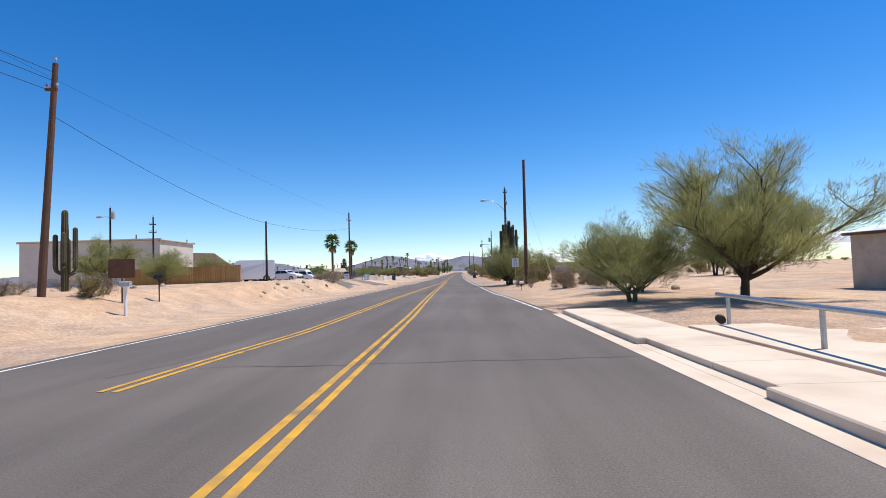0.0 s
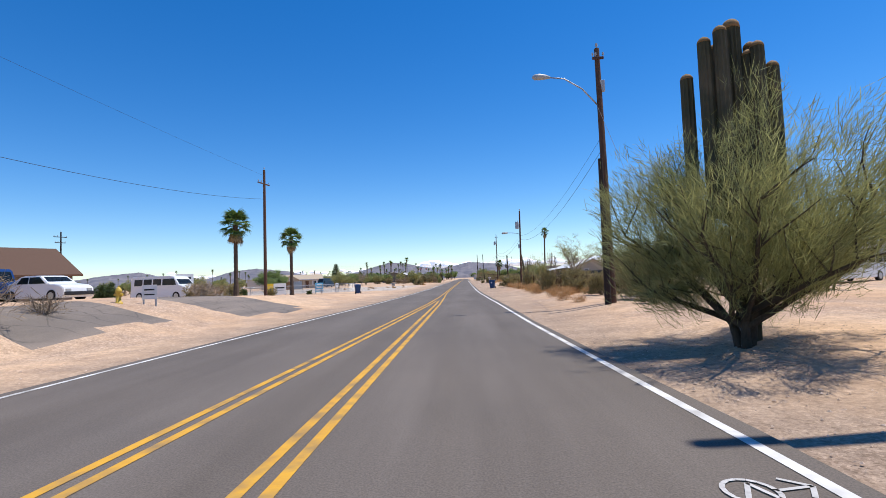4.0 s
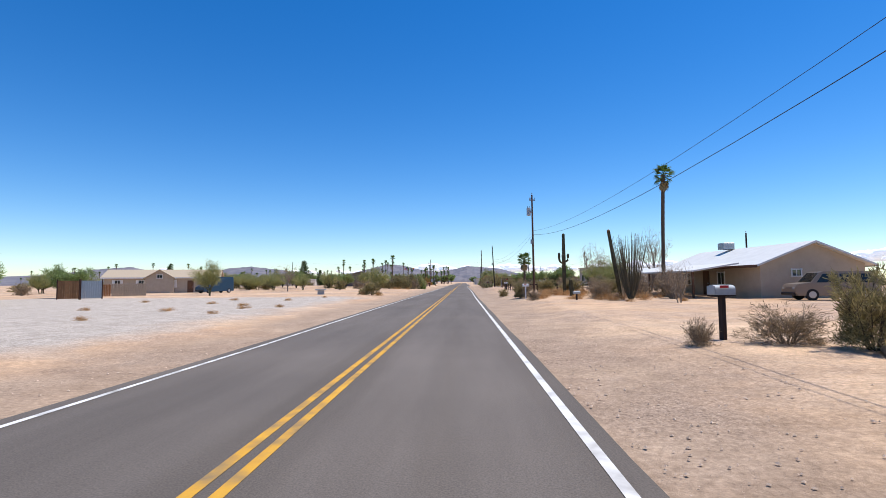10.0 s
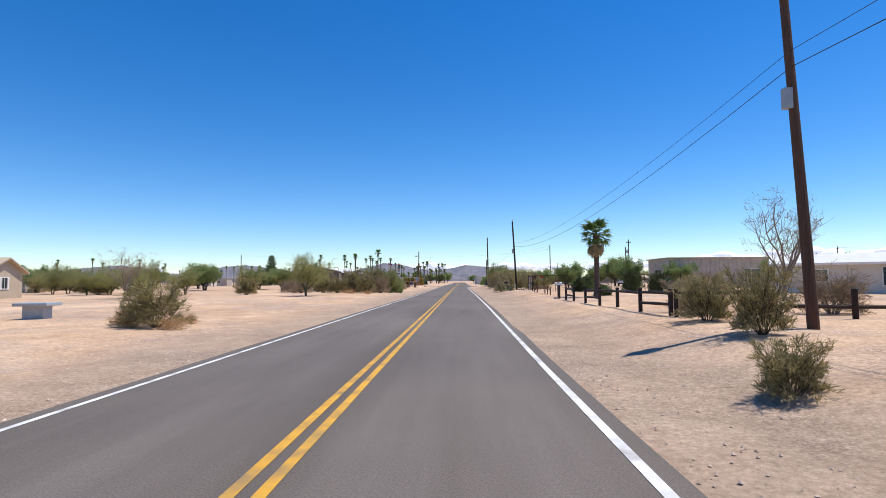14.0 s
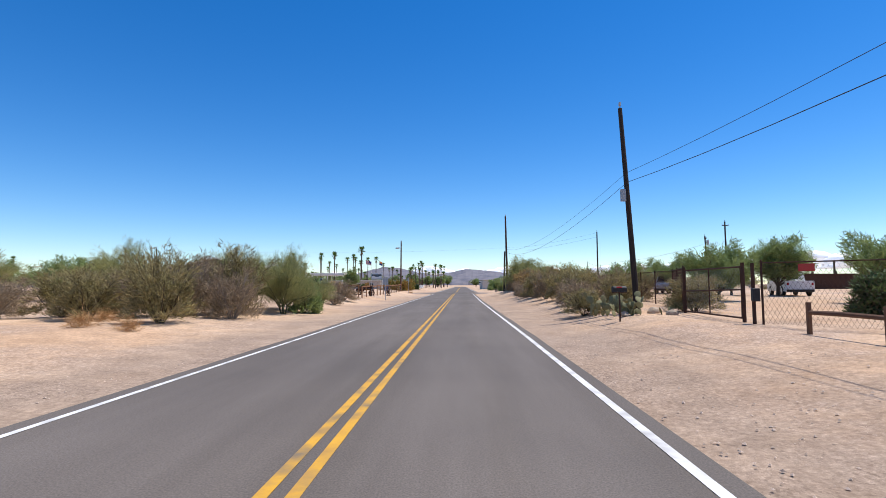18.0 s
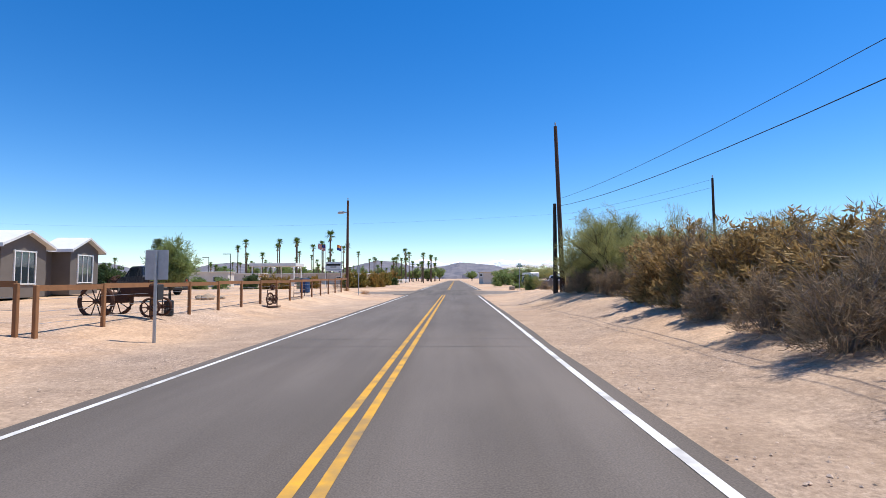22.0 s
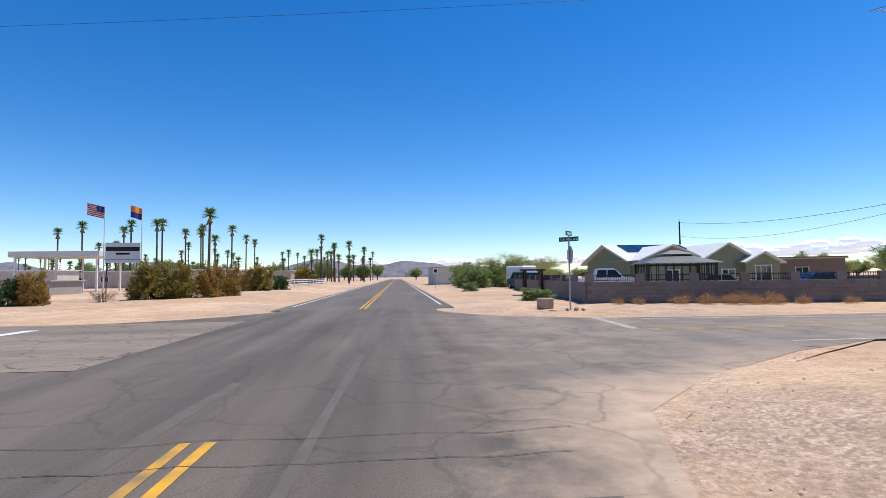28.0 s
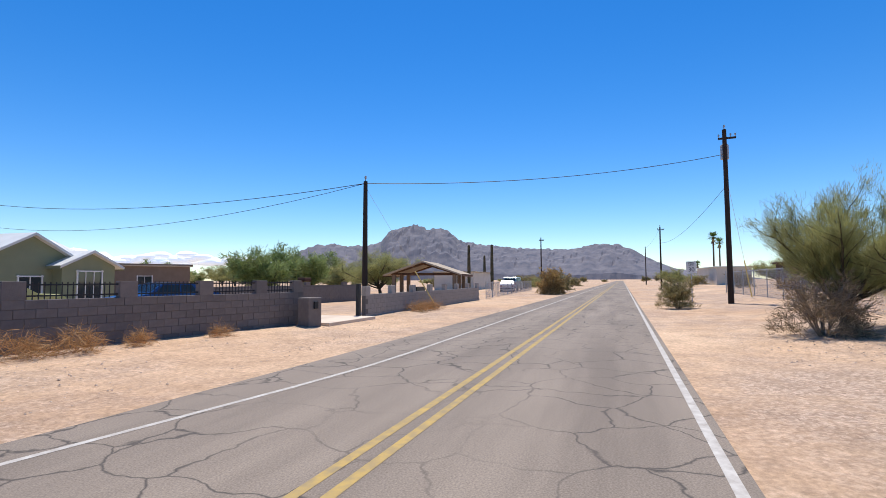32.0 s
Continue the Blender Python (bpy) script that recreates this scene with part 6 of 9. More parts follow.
plant(MESQ[0], 26.6, 194.0, 5.4, 4.6, 5.0, 4.4)
plant(GREY[1], 9.0, 78.7, 1.8, 0.9, 2.4, 1.6)
plant(CREO[2], 10.0, 77.6, 1.7, 1.8, 2.4, 1.9)
plant(GREY[2], 7.2, 78.8, 0.8, 0.65, 2.4, 1.6)
plant(GREY[0], -8.7, 195.0, 3.4, 1.7, 2.4, 1.6)
plant(TWIGGY[1], -9.6, 201.0, 1.4, 0.8, 1.4, 1.0)
plant(GREY[1], -8.0, 189.6, 1.6, 1.0, 2.4, 1.6)
for i in range(70):
    x = -rnd.uniform(19, 75)
    y = rnd.uniform(150, 215) if i % 3 else rnd.uniform(166, 260)
    if -42 < x < -18 and 200 < y < 262:
        continue
    if -66 < x < -26 and y < 163:
        [rnd.random() for _ in range(3)]
        continue
    k = i % 5
    if k < 2:
        plant(CREO[i % 3], x, y, rnd.uniform(2.4, 4), rnd.uniform(1.8, 2.8), 2.4, 1.9)
    elif k < 4:
        plant(PALO[2], x, y, rnd.uniform(3.5, 5), rnd.uniform(3, 4.4), 4.5, 4.6)
    else:
        plant(MESQ[i % 2], x, y, rnd.uniform(4, 6), rnd.uniform(3, 4.4), 5.0 if i % 2 == 0 else 6.5, 4.4 if i % 2 == 0 else 4.2)
plant(DEAD[0], -29, 156, 4.0, 4.4, 3.2, 4.6)
plant(PINE, -46, 236, 2.8, 5.4, 2.2, 5.0)
plant(PINE, -62, 176, 2.6, 6.0, 2.2, 5.0)
plant(MESQ[0], -12.6, 216.0, 2.4, 3.0, 5.0, 4.4, "small green tree inside the plank fence")
plant(PINE, -81.6, 331, 7.2, 13.4, 2.2, 5.0)
# shrubs behind the plank fence
for x, y, w, h in ((-41.5, 262.5, 4.4, 3.4), (-43.5, 256.5, 4.6, 3.6), (-38.6, 263.5, 3.6, 2.9), (-46.5, 254.0, 4.8, 3.8), (-36.6, 266.0, 2.8, 2.0), (-34.6, 268.6, 2.6, 1.9)):
    plant(DARK[int(-x) % 2] if w > 4 else GREEN[int(-x) % 2], x, y, w, h, 2.4, 1.8, rz=x * 53)
# hedge and palms north of the junction
for x, y, w, h, k in ((-16.4, 275.8, 3.0, 2.8, 2), (-14.6, 276.6, 3.0, 2.7, 2), (-13.2, 278.2, 2.7, 2.5, 1), (-12.1, 279.8, 2.3, 2.2, 1), (-14.6, 292.3, 2.4, 2.2, 1), (-13.0, 293.3, 3.2, 2.8, 2), (-11.4, 296.0, 2.2, 1.6, 0), (-15.6, 303, 2.2, 1.6, 0), (-22.0, 270.6, 2.3, 2.0, 0), (-20.7, 270.2, 1.9, 1.9, 1), (-27.5, 269.5, 3.2, 2.3, 1), (-31, 271, 3.2, 2.3, 0), (-24.8, 268.6, 2.0, 1.8, 1), (-16.6, 312, 2.4, 2.0, 0), (-17.8, 345, 4.6, 3.4, 1), (-17.5, 356, 3.2, 2.8, 0), (-20, 366, 4, 3, 1)):
    if k == 2:
        plant(BLOOM, x, y, w, h, 2.4, 1.8)
    else:
        plant((DARK if k == 0 else ORANGE)[int(-x) % 2], x, y, w, h, 2.4, 1.8)
plant(TWIGGY[0], -17.9, 272.6, 1.8, 0.9, 1.4, 1.0)
for x, y, w, h in ((10.2, 266.3, 2.0, 0.75), (11.0, 297.4, 4.6, 3.0), (14.0, 300, 4.4, 3.0), (8.8, 285, 1.6, 0.9), (12.0, 312, 5.0, 3.4)):
    plant(GREEN[int(x) % 2], x, y, w, h, 2.4, 1.8)
# far rows of palms and woods
for i in range(78):
    a = rnd.uniform(0, 1)
    y = rnd.uniform(335, 500)
    x = -rnd.uniform(0.12, 0.62) * (y - 215)
    s = rnd.uniform(0.62, 0.98)
    copy_thing(FARPALM[i % 3], pose(x, y, 0.2, 0, 0, i * 77) @ Matrix.Scale(s, 4))
for x, y, k, s in ((-37, 345, 0, 1.35), (-17, 392, 0, 1.0), (-21, 375, 2, 1.0), (-15, 385, 2, 0.9), (-19, 400, 2, 1.1), (-13, 410, 2, 1.0), (-23, 420, 0, 0.9), (-12, 440, 2, 1.0), (-9, 352, 0, 0.8), (-11, 372, 2, 0.8), (-8.5, 395, 0, 0.9), (-10, 418, 1, 0.8), (-14, 345, 1, 0.7), (-9, 440, 2, 1.0), (-13, 462, 0, 0.9), (-10, 480, 1, 0.9), (-18, 455, 2, 1.0), (-22, 430, 1, 0.9), (112, 233, 0, 0.8), (118, 231, 0, 0.75), (140, 232, 2, 0.6)):
    copy_thing(FARPALM[k], pose(x, y, 0.2, 0, 0, x * 9) @ Matrix.Scale(s, 4))
for i in range(34):
    x = -rnd.uniform(8, 120)
    y = rnd.uniform(400, 520)
    plant(MESQ[i % 2], x, y, rnd.uniform(7, 12), rnd.uniform(5, 8), 5.0 if i % 2 == 0 else 6.5, 4.4 if i % 2 == 0 else 4.2)
for i in range(40):
    x = rnd.uniform(10, 150)
    y = rnd.uniform(300, 520)
    plant((MESQ + PALO)[i % 5], x, y, rnd.uniform(6, 10), rnd.uniform(3, 6), 5.5, 4.5)
# along the side street
plant(PALO[0], 28.6, 242.6, 3.6, 4.4, 6.5, 6.2, "palo verde tree over dry brush beside the side street")
plant(PALO[0], 26.8, 240.9, 3.6, 3.6, 6.5, 6.2)
plant(GREY[0], 27.4, 243.4, 2.6, 1.6, 2.4, 1.6)
plant(CREO[0], 41.6, 245.4, 2.2, 1.7, 2.4, 1.9)
plant(CREO[2], 55, 244.5, 2.4, 1.5, 2.4, 1.9)
plant(YELLOW[0], 67.5, 255.4, 3.4, 2.9, 2.6, 2.2)
plant(CREO[1], 78, 256, 4.0, 2.6, 2.4, 1.9)
for x, y, w, h, k in ((44, 274, 6.5, 4.2, 0), (51, 275, 7, 4.4, 0), (60, 272, 7.5, 5.0, 1), (68, 282, 7, 4.6, 1)):
    plant(MESQ[1] if k == 0 else PALO[0], x, y, w, h, 6.5, 4.2 if k == 0 else 6.2)
for i in range(46):
    x, y = rnd.uniform(75, 330), SIDE_Y + rnd.choice((-1, 1)) * rnd.uniform(7, 70)
    plant((CREO + PALO)[i % 6], x, y, rnd.uniform(2.5, 5), rnd.uniform(1.6, 3.4), 2.4 if i % 6 < 3 else 5, 1.9 if i % 6 < 3 else 5)
for x, y, h in ((82, 265.5, 6.4), (79, 268, 6.2), (95, 270, 5.5)):
    saguaro(x, y, h, 0.22, ((2.6, 10, 0.5, 4.2),) if h > 6.3 else (), "tall straight saguaro cactus near the side street")

plant(CREO[1], 8.9, 60.4, 1.5, 2.0, 2.4, 1.9)
for i in range(64):
    x, y = -rnd.uniform(28, 125), rnd.uniform(105, 250)
    if (-64 < x < -30 and 138 < y < 168) or (-42 < x < -12 and 198 < y < 262):
        continue
    k = i % 4
    if k < 2:
        plant((CREO + GREY)[i % 6], x, y, rnd.uniform(2.4, 4.2), rnd.uniform(1.5, 2.6), 2.4, 1.8)
    elif k == 2:
        plant(PALO[2], x, y, rnd.uniform(3.5, 5.5), rnd.uniform(3, 4.6), 4.5, 4.6)
    else:
        plant(MESQ[(i // 4) % 2], x, y, rnd.uniform(4, 6.5), rnd.uniform(3, 4.6), 5.7, 4.3)
for i in range(34):
    y = rnd.uniform(300, 520)
    copy_thing(FARPALM[i % 3], pose(-rnd.uniform(0.5, 1.15) * (y - 150), y, 0.2, 0, 0, i * 61) @ Matrix.Scale(rnd.uniform(0.7, 1.0), 4))
for i in range(44):
    x, y = rnd.uniform(7.4, 10.5), rnd.uniform(35, 66)
    s_ = rnd.uniform(0.7, 1.4)
    plant(GRASSY[i % 2], x, y, s_, 0.3 * s_ + 0.08, 1.0, 0.45)
for i in range(26):
    x, y = rnd.uniform(9.6, 17.0), rnd.uniform(101, 117)
    s_ = rnd.uniform(0.6, 1.1)
    plant(GRASSY[i % 2], x, y, s_, 0.25 * s_ + 0.06, 1.0, 0.45)

# ---- vehicles ----
def vehicle(x, y, rz, L, W, H, profile, glass, material, label, category, wheel_r=0.34, wheels=(0.18, 0.8), name="car", windows=()):
    """profile: the body's side outline (along, up), from the rear to the nose, in metres. glass: the outline of the glazed band, a little proud of the sides. windows: rows (a, b) along, of the side panes."""
    t = thing(name, on_ground(x, y, rz), label, category, "parked vehicles")

    def slab(outline, w, tuck=0.0, top=None):
        bm = bmesh.new()
        lo = []
        hi = []
        for a, z in outline:
            k = tuck * max(0.0, (z - H * 0.5) / (H * 0.5))
            lo.append(bm.verts.new((a - L / 2, -w / 2 + k, z)))
            hi.append(bm.verts.new((a - L / 2, w / 2 - k, z)))
        n = len(outline)
        for i in range(n):
            j = (i + 1) % n
            bm.faces.new((lo[i], lo[j], hi[j], hi[i]))
        bm.faces.new(lo[::-1])
        bm.faces.new(hi)
        bmesh.ops.recalc_face_normals(bm, faces=bm.faces)
        bmesh.ops.bevel(bm, geom=list(bm.edges), offset=0.035, segments=2, affect='EDGES', clamp_overlap=True)
        return bm
    body = part("body", slab(profile, W, 0.12), material, t)
    for a, b, z0, z1, lean0, lean1 in windows:
        for s in (-1, 1):
            bm = bmesh.new()
            yk = lambda z: s * (W / 2 - 0.12 * max(0.0, (z - H * 0.5) / (H * 0.5)) + 0.006)
            vs = [bm.verts.new(p) for p in ((a - L / 2, yk(z0), z0), (b - L / 2, yk(z0), z0), (b + lean1 - L / 2, yk(z1), z1), (a + lean0 - L / 2, yk(z1), z1))]
            f = bm.faces.new(vs if s < 0 else vs[::-1])
            bmesh.ops.solidify(bm, geom=[f], thickness=0.01)
            part("side_window", bm, M["glass"], body)
    for (a0, z0), (a1, z1), nm in glass:
        bm = bmesh.new()
        d = Vector((a1 - a0, 0, z1 - z0)).normalized()
        nn = Vector((-d.z, 0, d.x)) * (0.008 if a0 > L / 2 else -0.008)
        w0, w1 = W / 2 - 0.16, W / 2 - 0.24
        vs = [bm.verts.new(Vector(p) - nn) for p in ((a0 - L / 2, -w0, z0), (a0 - L / 2, w0, z0), (a1 - L / 2, w1, z1), (a1 - L / 2, -w1, z1))]
        f = bm.faces.new(vs)
        bmesh.ops.solidify(bm, geom=[f], thickness=0.012)
        part(nm, bm, M["glass"], body)
    for k in wheels:
        for s in (-1, 1):
            q = Raw()
            c = Vector((k * L - L / 2, s * (W / 2 - 0.1), wheel_r))
            q.tube([c + Vector((0, s * dy, 0)) for dy in (-0.11, -0.1, 0.1, 0.115)], [wheel_r * 0.9, wheel_r, wheel_r, wheel_r * 0.92], 18)
            ty = part("wheel", q.mesh("wheel"), M["tyre"], t)
            q = Raw()
            q.tube([c + Vector((0, s * dy, 0)) for dy in (0.1, 0.125, 0.13)], [wheel_r * 0.62, wheel_r * 0.6, wheel_r * 0.2], 14)
            part("rim", q.mesh("rim"), M["rim"], ty)
    for s in (-1, 1):
        part("headlight", boxm((L / 2 - 0.03, s * (W / 2 - 0.28), H * 0.42), (0.08, 0.3, 0.16), 0.02), M["headlamp"], t)
        part("tail_light", boxm((-L / 2 + 0.03, s * (W / 2 - 0.16), H * 0.5), (0.07, 0.16, 0.22), 0.02), M["tail_red"], t)
    for e in (-1, 1):
        part("bumper", boxm((e * (L / 2 + 0.01), 0, 0.42), (0.12, W * 0.94, 0.2), 0.03), M["dark_metal"], t)
    return t


def sedan(x, y, rz, material, label, L=4.5):
    return vehicle(x, y, rz, L, 1.75, 1.42, ((0, 0.35), (0.02, 0.85), (0.15, 0.98), (0.85, 1.02), (1.35, 1.36), (1.7, 1.42), (2.5, 1.42), (2.8, 1.36), (3.35, 0.98), (4.2, 0.86), (4.45, 0.72), (4.5, 0.4), (4.4, 0.2), (0.1, 0.2)),
                   (((3.32, 0.99), (2.82, 1.34), "windscreen"), ((0.88, 1.03), (1.36, 1.35), "rear_window")), material, label, "car", 0.32, (0.19, 0.81), "sedan", ((1.2, 2.0, 0.98, 1.33, 0.3, 0.0), (2.06, 3.2, 0.98, 1.33, 0.0, -0.45)))


def big_van(x, y, rz, material, label, L=5.8, H=2.6, name="van", win=False):
    ws = ((L - 1.75, L - 0.85, 1.35, 1.95, 0.0, -0.35),)
    if win:
        ws = tuple((0.4 + i * 0.95, 0.4 + i * 0.95 + 0.82, 1.3, 1.85, 0, 0) for i in range(4)) + ((L - 1.7, L - 0.95, 1.3, 1.85, 0.0, -0.25),)
    return vehicle(x, y, rz, L, 1.95, H, ((0, 0.4), (0.0, H - 0.12), (0.12, H), (L - 1.6, H), (L - 1.25, H - 0.1), (L - 0.7, 1.32), (L - 0.08, 1.1), (L, 0.8), (L, 0.4), (L - 0.1, 0.28), (0.1, 0.28)),
                   (((L - 0.72, 1.36), (L - 1.22, H - 0.16), "windscreen"),), material, label, "van", 0.36, (0.17, 0.83), name, ws)


def pickup(x, y, rz, material, label, L=5.8):
    return vehicle(x, y, rz, L, 1.95, 1.9, ((0, 0.5), (0.0, 1.2), (2.05, 1.2), (2.1, 1.25), (2.3, 1.86), (2.5, 1.9), (3.5, 1.9), (3.7, 1.84), (4.3, 1.24), (5.6, 1.12), (5.8, 0.95), (5.8, 0.5), (5.6, 0.36), (0.1, 0.36)),
                   (((4.28, 1.26), (3.72, 1.82), "windscreen"), ((2.12, 1.28), (2.31, 1.82), "rear_window")), material, label, "pickup truck", 0.4, (0.2, 0.81), "pickup_truck", ((2.4, 3.1, 1.25, 1.78, 0.1, 0.0), (3.15, 4.1, 1.25, 1.78, 0.0, -0.42)))


def suv(x, y, rz, material, label):
    return vehicle(x, y, rz, 4.9, 1.9, 1.85, ((0, 0.45), (0.0, 1.1), (0.2, 1.75), (0.35, 1.85), (3.2, 1.85), (3.4, 1.8), (3.95, 1.15), (4.75, 1.05), (4.9, 0.85), (4.9, 0.45), (4.75, 0.3), (0.1, 0.3)),
                   (((3.93, 1.18), (3.42, 1.77), "windscreen"), ((0.02, 1.15), (0.19, 1.7), "rear_window")), material, label, "car", 0.37, (0.2, 0.8), "suv", ((0.35, 1.3, 1.15, 1.7, 0.1, 0.0), (1.38, 2.3, 1.15, 1.7, 0, 0), (2.38, 3.65, 1.15, 1.7, 0.0, -0.4)))


# ---- houses ----
def window(parent, m, w, h, label="", frame=None, bars=1, shutters=False):
    """A framed window on a wall; m: its middle, x along the wall, y into it."""
    fr = bmesh.new()
    for dx, dz, sx, sz in ((-w / 2, 0, 0.07, h + 0.14), (w / 2, 0, 0.07, h + 0.14), (0, h / 2, w + 0.14, 0.07), (0, -h / 2, w + 0.14, 0.07)):
        box(fr, (dx, -0.03, dz), (sx, 0.08, sz))
    for i in range(bars):
        box(fr, (-w / 2 + w * (i + 1) / (bars + 1), -0.02, 0), (0.04, 0.05, h))
    bmesh.ops.transform(fr, matrix=m, verts=fr.verts)
    wi = part("window", fr, frame or M["white_paint"], parent, label)
    pb = bmesh.new()
    box(pb, (0, 0.0, 0), (w, 0.03, h))
    bmesh.ops.transform(pb, matrix=m, verts=pb.verts)
    part("pane", pb, M["glass"], wi)
    if shutters:
        for s in (-1, 1):
            sb = bmesh.new()
            box(sb, (s * (w / 2 + 0.22), -0.02, 0), (0.3, 0.05, h + 0.1), 0, 0.01)
            bmesh.ops.transform(sb, matrix=m, verts=sb.verts)
            part("shutter", sb, frame or M["white_paint"], wi)
    return wi


def door(parent, m, w=0.95, h=2.05, material=None):
    b = bmesh.new()
    box(b, (0, -0.02, h / 2), (w, 0.06, h), 0, 0.01)
    box(b, (0, -0.03, h * 0.72), (w * 0.6, 0.06, h * 0.3), 0, 0.01)
    bmesh.ops.transform(b, matrix=m, verts=b.verts)
    d = part("door", b, material or M["wood_brown"], parent)
    hb = bmesh.new()
    box(hb, (w * 0.4, -0.08, h * 0.48), (0.05, 0.07, 0.12), 0, 0.01)
    bmesh.ops.transform(hb, matrix=m, verts=hb.verts)
    part("handle", hb, M["steel"], d)
    return d


def wall_panel(t, L, D, h, material, gable=0.0):
    """Four walls of a house, each a part; with gable the two end walls rise to a point."""
    th = 0.16
    for s in (-1, 1):
        part("wall", boxm((0, s * (D / 2 - th / 2), h / 2 - 0.1), (L - 2 * th, th, h + 0.2)), material, t)
        b = bmesh.new()
        x0, x1 = s * (L / 2 - th), s * L / 2
        outline = [(-D / 2, -0.2), (D / 2, -0.2), (D / 2, h)] + ([(0, h + gable)] if gable else []) + [(-D / 2, h)]
        A = [b.verts.new((x0, y, z)) for y, z in outline]
        B = [b.verts.new((x1, y, z)) for y, z in outline]
        b.faces.new(A)
        b.faces.new(B[::-1])
        for i in range(len(outline)):
            j = (i + 1) % len(outline)
            b.faces.new((A[i], B[i], B[j], A[j]))
        bmesh.ops.recalc_face_normals(b, faces=b.faces)
        part("wall", b, material, t)


def gable_roof(t, L, D, h, rise, over, material, thick=0.14, fascia=None):
    """Two slopes with a ridge along x, fascia boards at the eaves."""
    for s in (-1, 1):
        b = bmesh.new()
        y0, y1 = s * (D / 2 + over), 0
        sl = rise / (D / 2)
        z0, z1 = h - over * sl, h + rise
        vs = [b.verts.new(p) for p in ((-L / 2 - over, y0, z0), (L / 2 + over, y0, z0), (L / 2 + over, y1, z1), (-L / 2 - over, y1, z1))]
        f = b.faces.new(vs if s < 0 else vs[::-1])
        r = bmesh.ops.extrude_face_region(b, geom=[f])
        bmesh.ops.translate(b, vec=(0, 0, thick), verts=[v for v in r["geom"] if isinstance(v, bmesh.types.BMVert)])
        bmesh.ops.recalc_face_normals(b, faces=b.faces)
        part("roof", b, material, t)
        part("fascia", boxm((0, s * (D / 2 + over + 0.012), z0 + 0.04), (L + 2 * over, 0.03, 0.2)), fascia or M["white_paint"], t)


def gable_house(x, y, rz, L, D, h, rise, wallm, roofm, label, over=0.5, fascia=None, windows=(), doors=(), name="house", lift=0.0):
    """windows: (side, along, up, w, h): side 's', 'n' for the long walls, 'e', 'w' for the ends."""
    t = thing(name, on_ground(x, y, rz) @ Matrix.Translation((0, 0, lift)), label, "house")
    wall_panel(t, L, D, h, wallm, rise)
    gable_roof(t, L, D, h, rise, over, roofm, fascia=fascia)
    for side, a, z, w, hh, sh in windows:
        m = {"s": pose(a, -D / 2, z), "n": pose(-a, D / 2, z, 0, 0, 180), "e": pose(L / 2, a, z, 0, 0, 90), "w": pose(-L / 2, -a, z, 0, 0, -90)}[side]
        window(t, m, w, hh, bars=2 if w > 1.3 else 1, shutters=sh)
    for side, a in doors:
        m = {"s": pose(a, -D / 2, 0), "n": pose(-a, D / 2, 0, 0, 0, 180), "e": pose(L / 2, a, 0, 0, 0, 90), "w": pose(-L / 2, -a, 0, 0, 0, -90)}[side]
        door(t, m)
    return t


def flat_building(x, y, rz, L, D, h, wallm, roofm, label, windows=(), name="building", parapet=0.3, ribs=0):
    t = thing(name, on_ground(x, y, rz), label, "building")
    wall_panel(t, L, D, h, wallm)
    part("roof", boxm((0, 0, h + 0.07), (L + 0.5, D + 0.5, 0.14), 0.02), roofm, t)
    if parapet:
        for s in (-1, 1):
            part("parapet", boxm((0, s * (D / 2 + 0.1), h + 0.14 + parapet / 2), (L + 0.5, 0.2, parapet), 0.02), wallm, t)
    for i in range(ribs):
        a = -L / 2 + L * (i + 0.5) / ribs
        part("rib", boxm((a, -D / 2 - 0.02, h / 2), (0.09, 0.05, h)), wallm, t)
    for side, a, z, w, hh, sh in windows:
        m = {"s": pose(a, -D / 2, z), "n": pose(-a, D / 2, z, 0, 0, 180), "e": pose(L / 2, a, z, 0, 0, 90), "w": pose(-L / 2, -a, z, 0, 0, -90)}[side]
        window(t, m, w, hh)
    return t


# start of the drive
flat_building(-48.3, 36.6, 5, 18.5, 10.5, 6.3, M["stucco_white"], M["roof_tan"], "tall plain off-white stucco building behind the fence", (("s", -3, 2.2, 0.6, 1.6, False), ("s", 4, 2.2, 1.2, 1.2, False)), parapet=0.15)
gable_house(-48.0, 54.5, 62, 12, 11, 3.3, 2.8, M["stucco_brown"], M["roof_brown"], "brown stucco house with a low brown shingle gable roof", 0.7, M["wood_brown"], (("e", 2.2, 1.5, 1.6, 1.2, False), ("s", 0, 1.5, 1.4, 1.1, False)), (("e", -1.2),))
sedan(-20.9, 31.0, -12, M["van_white"], "white compact sedan parked on the dirt driveway")
suv(-25.2, 30.6, 168, M["car_blue"], "dark blue sport utility car parked beside the white sedan")
big_van(-24.4, 47.9, -10, M["van_white"], "white passenger van with a row of side windows", 5.6, 2.1, win=True)
big_van(-21.6, 21.4, -160, M["van_white"], "tall white cargo van with a round dark emblem", 5.4, 2.45)
big_van(27.0, 39.6, 207.5, M["van_white"], "large white motorhome with teal and black stripes", 10.6, 3.1, "motorhome", True)

